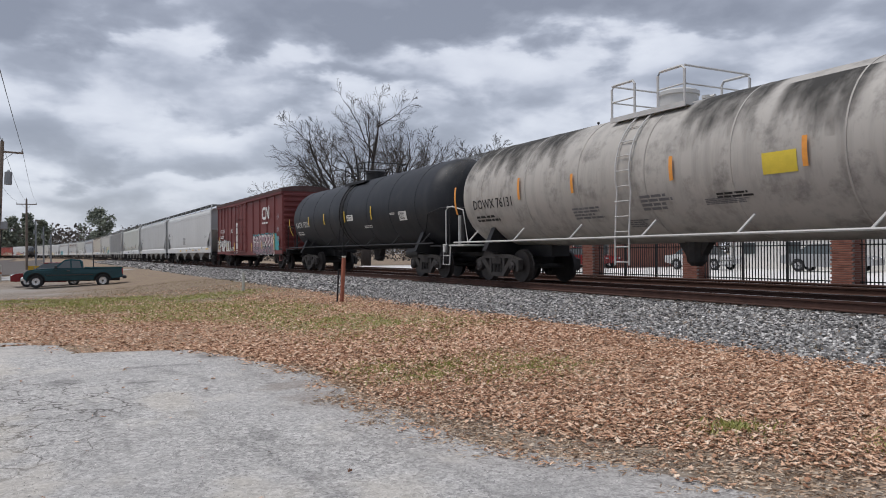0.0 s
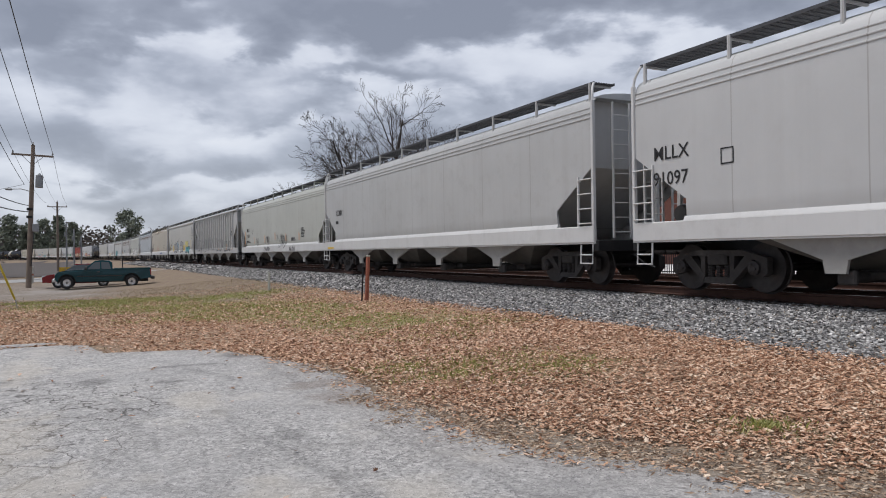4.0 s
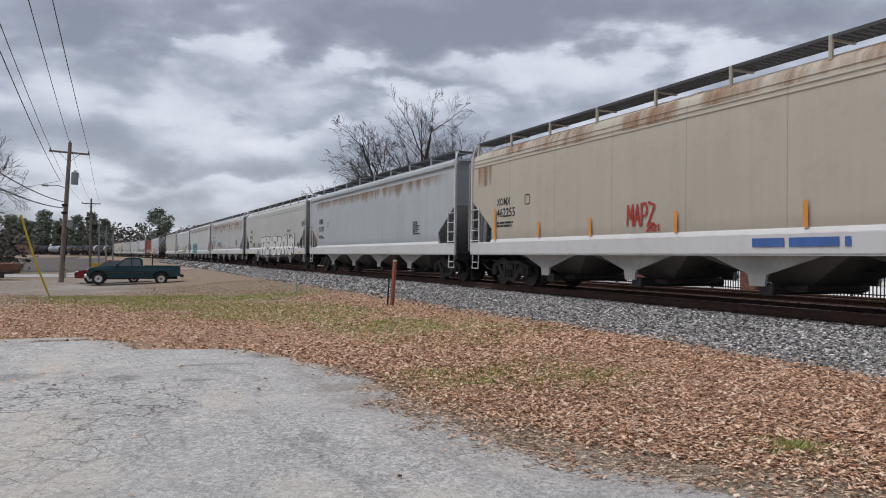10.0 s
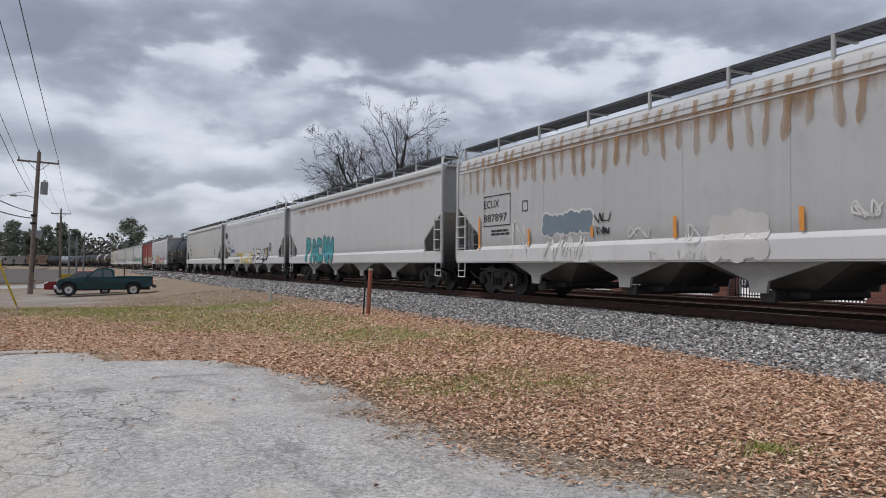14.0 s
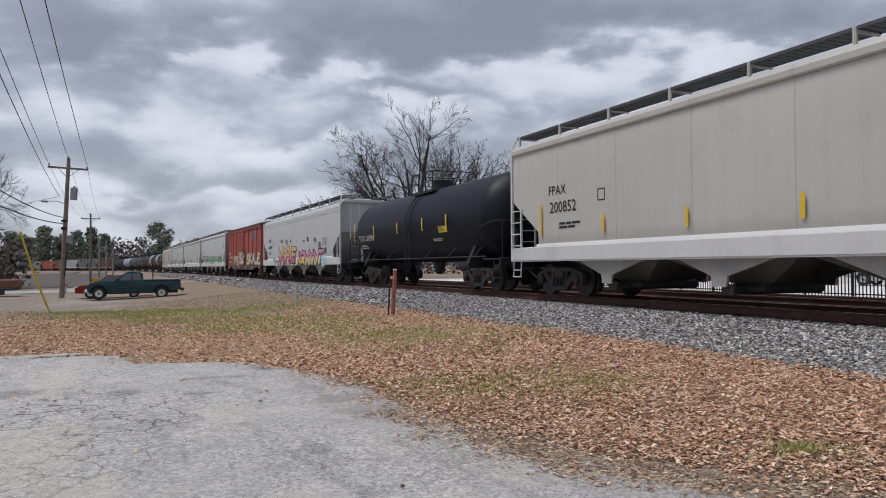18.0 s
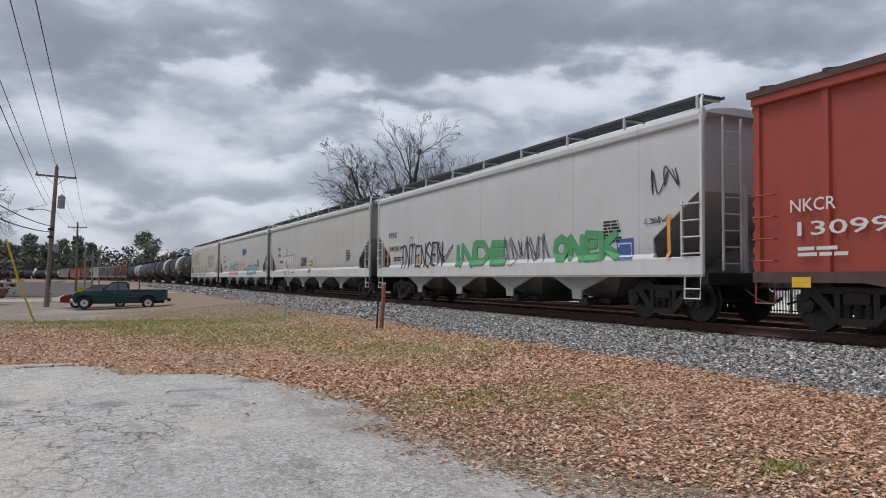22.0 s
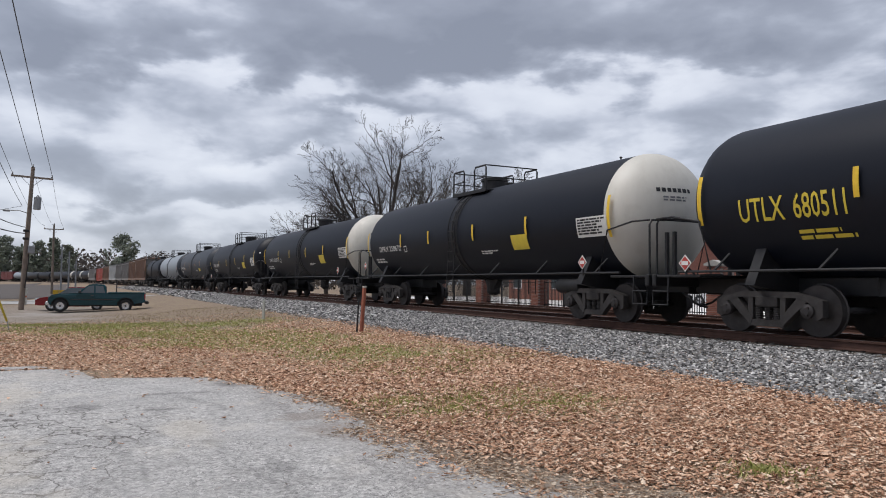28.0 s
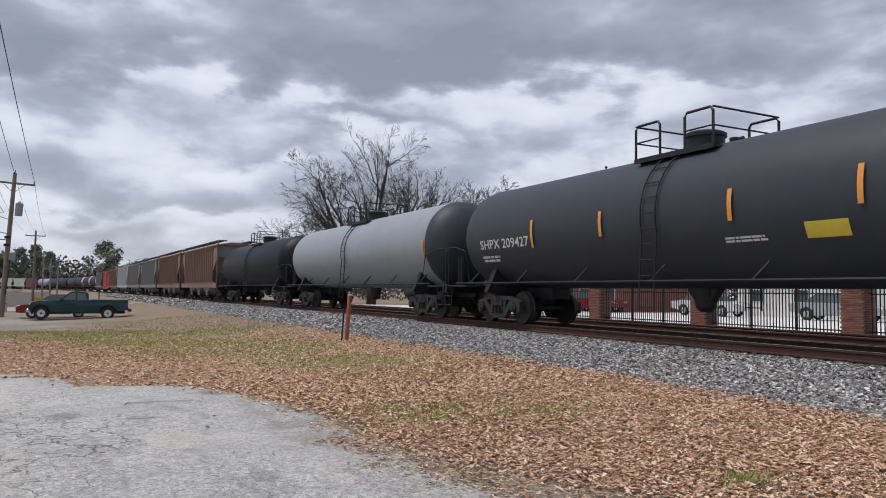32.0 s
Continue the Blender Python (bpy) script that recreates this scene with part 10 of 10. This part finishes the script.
def bare_tree(x, y, high, spread, seed, label, forks=6, trunk=0.30, z=None, thin=0.010, low=0.30):
    """A leafless tree: a tapered trunk that forks again and again."""
    rnd = random.Random(seed)
    t = thing("bare_tree", label, "tree", "bare trees", at=(x, y, land(x, y) - 0.1 if z is None else z))
    limbs, twigs = G(), G()

    def grow(p, d, length, r, level):
        n = 3 if level < 4 else 2
        pts = [p]
        q, dd = p.copy(), d.copy()
        for _ in range(n):
            dd = (dd + Vector((rnd.uniform(-1, 1), rnd.uniform(-1, 1), rnd.uniform(-0.5, 0.9))) * 0.16).normalized()
            q = q + dd * length / n
            pts.append(q)
        k = len(limbs.v) if level < 3 else len(twigs.v)
        g = limbs if level < 3 else twigs
        sides = 7 if level < 2 else (5 if level < 4 else 3)
        m = len(pts)
        vs = []
        for i, pp in enumerate(pts):
            a, b = pts[max(i - 1, 0)], pts[min(i + 1, m - 1)]
            ax = (b - a).normalized()
            u = ax.cross(Vector((0.3, 0.2, 1)) if abs(ax.z) < 0.9 else Vector((1, 0, 0.2))).normalized()
            w = ax.cross(u)
            rr = max(thin, r * (1 - 0.38 * i / (m - 1)))
            vs += [pp + rr * (math.cos(6.283 * j / sides) * u + math.sin(6.283 * j / sides) * w) for j in range(sides)]
        g.add(vs, [(i * sides + j, i * sides + (j + 1) % sides, (i + 1) * sides + (j + 1) % sides, (i + 1) * sides + j) for i in range(m - 1) for j in range(sides)])
        if level >= forks:
            return
        kids = rnd.choice((2, 3, 3)) if level else 4
        for c in range(kids):
            az = rnd.uniform(0, 6.283) if level else c * 1.57 + rnd.uniform(-0.4, 0.4)
            open_ = rnd.uniform(0.3, 0.75) if level else rnd.uniform(0.35, 0.7)
            side = dd.cross(Vector((math.cos(az), math.sin(az), 0.1))).normalized()
            nd = (dd * math.cos(open_) + side * math.sin(open_)).normalized()
            nd = (nd * Vector((spread, spread, 1.0)) + Vector((0, 0, 0.08 if level < 3 else 0.0))).normalized()
            grow(pts[-1] if c < 2 or level == 0 else pts[-2], nd, length * rnd.uniform(0.66, 0.86), r * rnd.uniform(0.50, 0.66), level + 1)

    grow(Vector((0, 0, 0)), Vector((0, 0, 1)), high * low, trunk, 0)
    top = max(v[2] for v in limbs.v + twigs.v)
    k = high / top
    for g in (limbs, twigs):
        g.v = [(a * k, b * k, c * k) for a, b, c in g.v]
    for name, g in (("trunk", limbs), ("crown", twigs)):
        me = bpy.data.meshes.new(name)
        me.from_pydata(g.v, [], g.f)
        me.materials.append(BARK)
        me.polygons.foreach_set("use_smooth", [True] * len(g.f))
        part(name, me, None, t)
    return t


def spreading_tree(x, y, high, reach, seed, label, leaders, trunk):
    """A leafless tree whose stems fan out low down and end in a dome of fine twigs."""
    rnd = random.Random(seed)
    t = thing("bare_tree", label, "tree", "bare trees", at=(x, y, land(x, y) - 0.1))
    limbs, twigs = G(), G()
    base = high * 0.13

    def shoot(p, d, length, r, level):
        n = (9, 7, 5, 3, 2)[level]
        # the crown keeps to a dome
        for _ in range(7):
            q = p + d * length
            if (q.x ** 2 + q.y ** 2) / reach ** 2 + ((q.z - base * 1.5) / (high - base * 1.5)) ** 2 < 1.0:
                break
            length *= 0.84
        pts, ways = [p], [d]
        for k in range(n):
            lift = (0.05, 0.03, 0.03, 0.02, 0.0)[level]
            d = (d + Vector((rnd.gauss(0, 1), rnd.gauss(0, 1), rnd.gauss(0, 0.8))) * (0.09 + 0.04 * level) + Vector((0, 0, lift))).normalized()
            p = p + d * length / n
            pts.append(p)
            ways.append(d)
        g, sides = (limbs, 6) if level < 2 else (twigs, 3)
        vs = []
        for k, q in enumerate(pts):
            u = ways[k].cross(Vector((0.3, 0.2, 1)) if abs(ways[k].z) < 0.9 else Vector((1, 0, 0.2))).normalized()
            w = ways[k].cross(u)
            rr = max(0.0085, r * (1 - 0.72 * k / n))
            vs += [q + rr * (math.cos(6.283 * j / sides) * u + math.sin(6.283 * j / sides) * w) for j in range(sides)]
        g.add(vs, [(k * sides + j, k * sides + (j + 1) % sides, (k + 1) * sides + (j + 1) % sides, (k + 1) * sides + j) for k in range(n) for j in range(sides)])
        if level == 4:
            return
        for k in range((8, 6, 5, 3)[level]):
            f = (0.18, 0.2, 0.2, 0.25)[level] + 0.80 * (k + rnd.random()) / (8, 6, 5, 3)[level]
            f = min(f, 0.98)
            q = min(int(f * n), n - 1)
            at = pts[q].lerp(pts[q + 1], f * n - q)
            spin = rnd.uniform(0, 6.283)
            side = ways[q].cross(Vector((math.cos(spin), math.sin(spin), 0.3))).normalized()
            lean = rnd.uniform(0.35, 0.68)
            nd = (ways[q] * math.cos(lean) + side * math.sin(lean)).normalized()
            shoot(at, nd, length * (0.60, 0.58, 0.56, 0.56)[level] * rnd.uniform(0.75, 1.15) * (1.2 - 0.65 * f), r * (1 - 0.72 * f) * 0.55, level + 1)

    limbs.tube([(0, 0, 0), (0.05, 0, base * 0.6), (0, 0.05, base * 1.1)], trunk, 9)
    for k in range(leaders):
        az = 2.4 * k + rnd.uniform(-0.2, 0.2)
        out = math.sqrt((k + 1.3) / (leaders + 0.8))
        d = Vector((math.cos(az) * out * 1.5, math.sin(az) * out * 1.5, 1)).normalized()
        shoot(Vector((0, 0, base)), d, 0.80 * rnd.uniform(0.94, 1.05) / math.sqrt((1 - d.z * d.z) / reach ** 2 + (d.z / (high - base)) ** 2), trunk * rnd.uniform(0.42, 0.6), 0)
    tops = sorted(v[2] for v in twigs.v)
    k = high / tops[int(len(tops) * 0.995)]
    for name, g in (("trunk", limbs), ("crown", twigs)):
        me = bpy.data.meshes.new(name)
        me.from_pydata([(a * k, b * k, c * k) for a, b, c in g.v], [], g.f)
        me.materials.append(BARK)
        me.polygons.foreach_set("use_smooth", [True] * len(g.f))
        part(name, me, None, t)
    return t


def lumps(rnd, centres, size, flat=0.8):
    """Many small leaf clumps round the given centres: tilted triangles that read as foliage."""
    vs, fs = [], []
    for c, r, n in centres:
        for _ in range(n):
            d = Vector((rnd.gauss(0, 1), rnd.gauss(0, 1), rnd.gauss(0, flat))).normalized() * r * rnd.uniform(0.45, 1.05)
            p = c + d
            s = size * rnd.uniform(0.6, 1.4)
            a, b = Vector((rnd.gauss(0, 1), rnd.gauss(0, 1), rnd.gauss(0, 0.6))).normalized(), Vector((rnd.gauss(0, 1), rnd.gauss(0, 1), rnd.gauss(0, 1))).normalized()
            k = len(vs)
            vs += [p - a * s, p + b * s * 0.8, p + a * s, p - b * s * 0.7]
            fs.append((k, k + 1, k + 2, k + 3))
    return vs, fs


def crown_part(tree, rnd, centres, size, mat, name="crown"):
    vs, fs = lumps(rnd, centres, size)
    me = bpy.data.meshes.new(name)
    me.from_pydata(vs, [], fs)
    me.materials.append(mat)
    part(name, me, None, tree)


def evergreen(x, y, high, wide, seed, label, bare=0.35, tiers=9, size=0.35, many=26):
    rnd = random.Random(seed)
    t = thing("pine_tree", label, "tree", "evergreen trees", at=(x, y, land(x, y) - 0.1))
    part("trunk", G().lathe([(0, high * 0.028), (high * 0.5, high * 0.018), (high * 0.95, high * 0.006)], 9, "z"), BARK, t)
    centres = []
    for k in range(tiers):
        f = k / (tiers - 1)
        z = high * (bare + (1 - bare) * f * 0.95)
        r = wide / 2 * (0.35 + 0.9 * math.sin(math.pi * (0.18 + 0.78 * f))) * rnd.uniform(0.75, 1.1)
        for _ in range(5):
            a = rnd.uniform(0, 6.283)
            o = r * rnd.uniform(0.25, 0.8)
            centres.append((Vector((o * math.cos(a), o * math.sin(a), z + rnd.uniform(-0.4, 0.4) * high / tiers)), wide * rnd.uniform(0.11, 0.2), many))
    crown_part(t, rnd, centres, size, NEEDLES)
    return t


spreading_tree(-64.4, 25.4, 15.6, 9.2, 11, "large bare spreading tree behind the train", 9, 0.40)
spreading_tree(-70, 37, 13.6, 5.0, 15, "bare tree with fine twigs behind the train", 6, 0.26)
bare_tree(-82, 48, 15.5, 1.1, 29, "slender bare tree behind the train", 6, 0.3, thin=0.014)
bare_tree(-72, 53, 13.5, 1.1, 31, "slender bare tree behind the train", 6, 0.28, thin=0.014)
bare_tree(-74, 22.5, 10.5, 1.3, 37, "low bare tree behind the train", 7, 0.25, thin=0.011)
bare_tree(-82, -17.2, 16.5, 0.8, 53, "tall bare roadside tree with dense twigs", 7, 0.3, thin=0.014, low=0.22)
bare_tree(-76, -16.2, 15, 0.75, 54, "tall bare roadside tree with dense twigs", 7, 0.3, thin=0.014, low=0.22)
for k, (x, y, h) in enumerate(((-52, -11.2, 10.5), (-60, -14, 11), (-74, -17, 12), (-86, -19, 12), (-44, -10.6, 11.5))):
    bare_tree(x, y, h, 1.2, 41 + k, "bare roadside tree with dense twigs", 6, 0.26, thin=0.011)
evergreen(-268, 11.0, 16.5, 10.5, 5, "tall pine tree standing alone", 0.22, 10, 0.42, 60)
for k, (far, side, h, w) in enumerate(((453, -40, 23.8, 14.8), (449, -32, 19.0, 11.9), (439, -24, 20.7, 13.6), (425, -16, 22.0, 10.5), (420, -9, 18.2, 9.1), (467, -51, 19.1, 14.6), (476, -59, 20.9, 14.9))):
    evergreen(-far, side, h, w, 60 + k, "dark evergreen tree beyond the line", 0.10, 9, 0.7, 60)


def far_woods():
    """The line of grey winter woods along the horizon."""
    rnd = random.Random(77)
    centres = []
    for k in range(620):
        a = radians(rnd.uniform(-70, 62))
        far = rnd.uniform(440, 560)
        x, y = -far * math.cos(a), far * math.sin(a)
        if near_line(x, y) > -14:
            continue
        h = rnd.uniform(13, 20)
        for j in range(3):
            centres.append((Vector((x + rnd.uniform(-3, 3), y + rnd.uniform(-3, 3), h * (0.25 + 0.3 * j))), h * 0.26, 34))
    vs, fs = lumps(rnd, centres, 1.0)
    me = bpy.data.meshes.new("far_woods")
    me.from_pydata(vs, [], fs)
    me.materials.append(TWIG_GREY)
    return tagged(new("far_woods", me), "grey leafless woods along the horizon", "woods", kind="stuff")


far_woods()


def brush(x0, x1, y0, y1, n, seed, mat, label, h=3.0):
    rnd = random.Random(seed)
    centres = []
    for _ in range(n):
        x, y = rnd.uniform(x0, x1), rnd.uniform(y0, y1)
        if abs(near_line(x, y)) < 7:
            continue
        hh = h * rnd.uniform(0.5, 1.2)
        for j in range(3):
            centres.append((Vector((x + rnd.uniform(-1, 1), y + rnd.uniform(-1, 1), land(x, y) + hh * (0.2 + 0.3 * j))), hh * 0.36, 26))
    vs, fs = lumps(rnd, centres, 0.28)
    me = bpy.data.meshes.new("brush")
    me.from_pydata(vs, [], fs)
    me.materials.append(mat)
    return tagged(new("brush", me), label, "bushes", kind="stuff")


brush(-97, -79, -34, -10.5, 80, 5, TWIG_GREY, "tangle of bare brush along the road", 5.5)
brush(-250, -150, 24, 60, 70, 6, TWIG_GREY, "bare brush behind the line", 7.0)
brush(-150, -95, 26, 60, 50, 7, TWIG_GREY, "bare brush behind the line", 5.0)


# ---- what moves ----
def car_pose(mid, length):
    """A car's pose from the two places where its bogies stand."""
    d = length / 2 - 1.8
    a, _ = on_line(-(mid + d))
    b, _ = on_line(-(mid - d))
    v = a - b
    m = Matrix.Rotation(math.atan2(v.y, v.x), 4, "Z")
    m.translation = (a + b) / 2
    return m


def motions():
    for car, mid, length in CARS:
        bent = mid < -100
        times = [float(t) for t in range(33)] if bent else [0.0, 8.0, 16.0, 24.0, 32.0]
        walk(car, [(t, car_pose(mid + SPEED * t, length)) for t in times])
    where = {car: (mid, length) for car, mid, length in CARS}
    for w, car, ax in SPIN:
        mid, length = where[car]
        # the wheel turns while its car is near
        t0, t1 = max(0.0, (-48 - mid) / SPEED), min(32.0, (14 - mid) / SPEED)
        f0, f1 = math.ceil(t0 * FPS), math.floor(t1 * FPS)
        home = w.matrix_basis.translation.copy()
        rows = []
        for f in range(f0, f1 + 1):
            rows.append((f / FPS, f))
        if not rows:
            continue
        if rows[0][1] > 0:
            rows.insert(0, (0.0, rows[0][1]))
        if rows[-1][1] < 32 * FPS:
            rows.append((32.0, rows[-1][1]))
        turn = SPEED / FPS / 0.457
        walk(w, [(t, Matrix.Translation(home) @ Matrix.Rotation(turn * f, 4, "Y")) for t, f in rows])


motions()
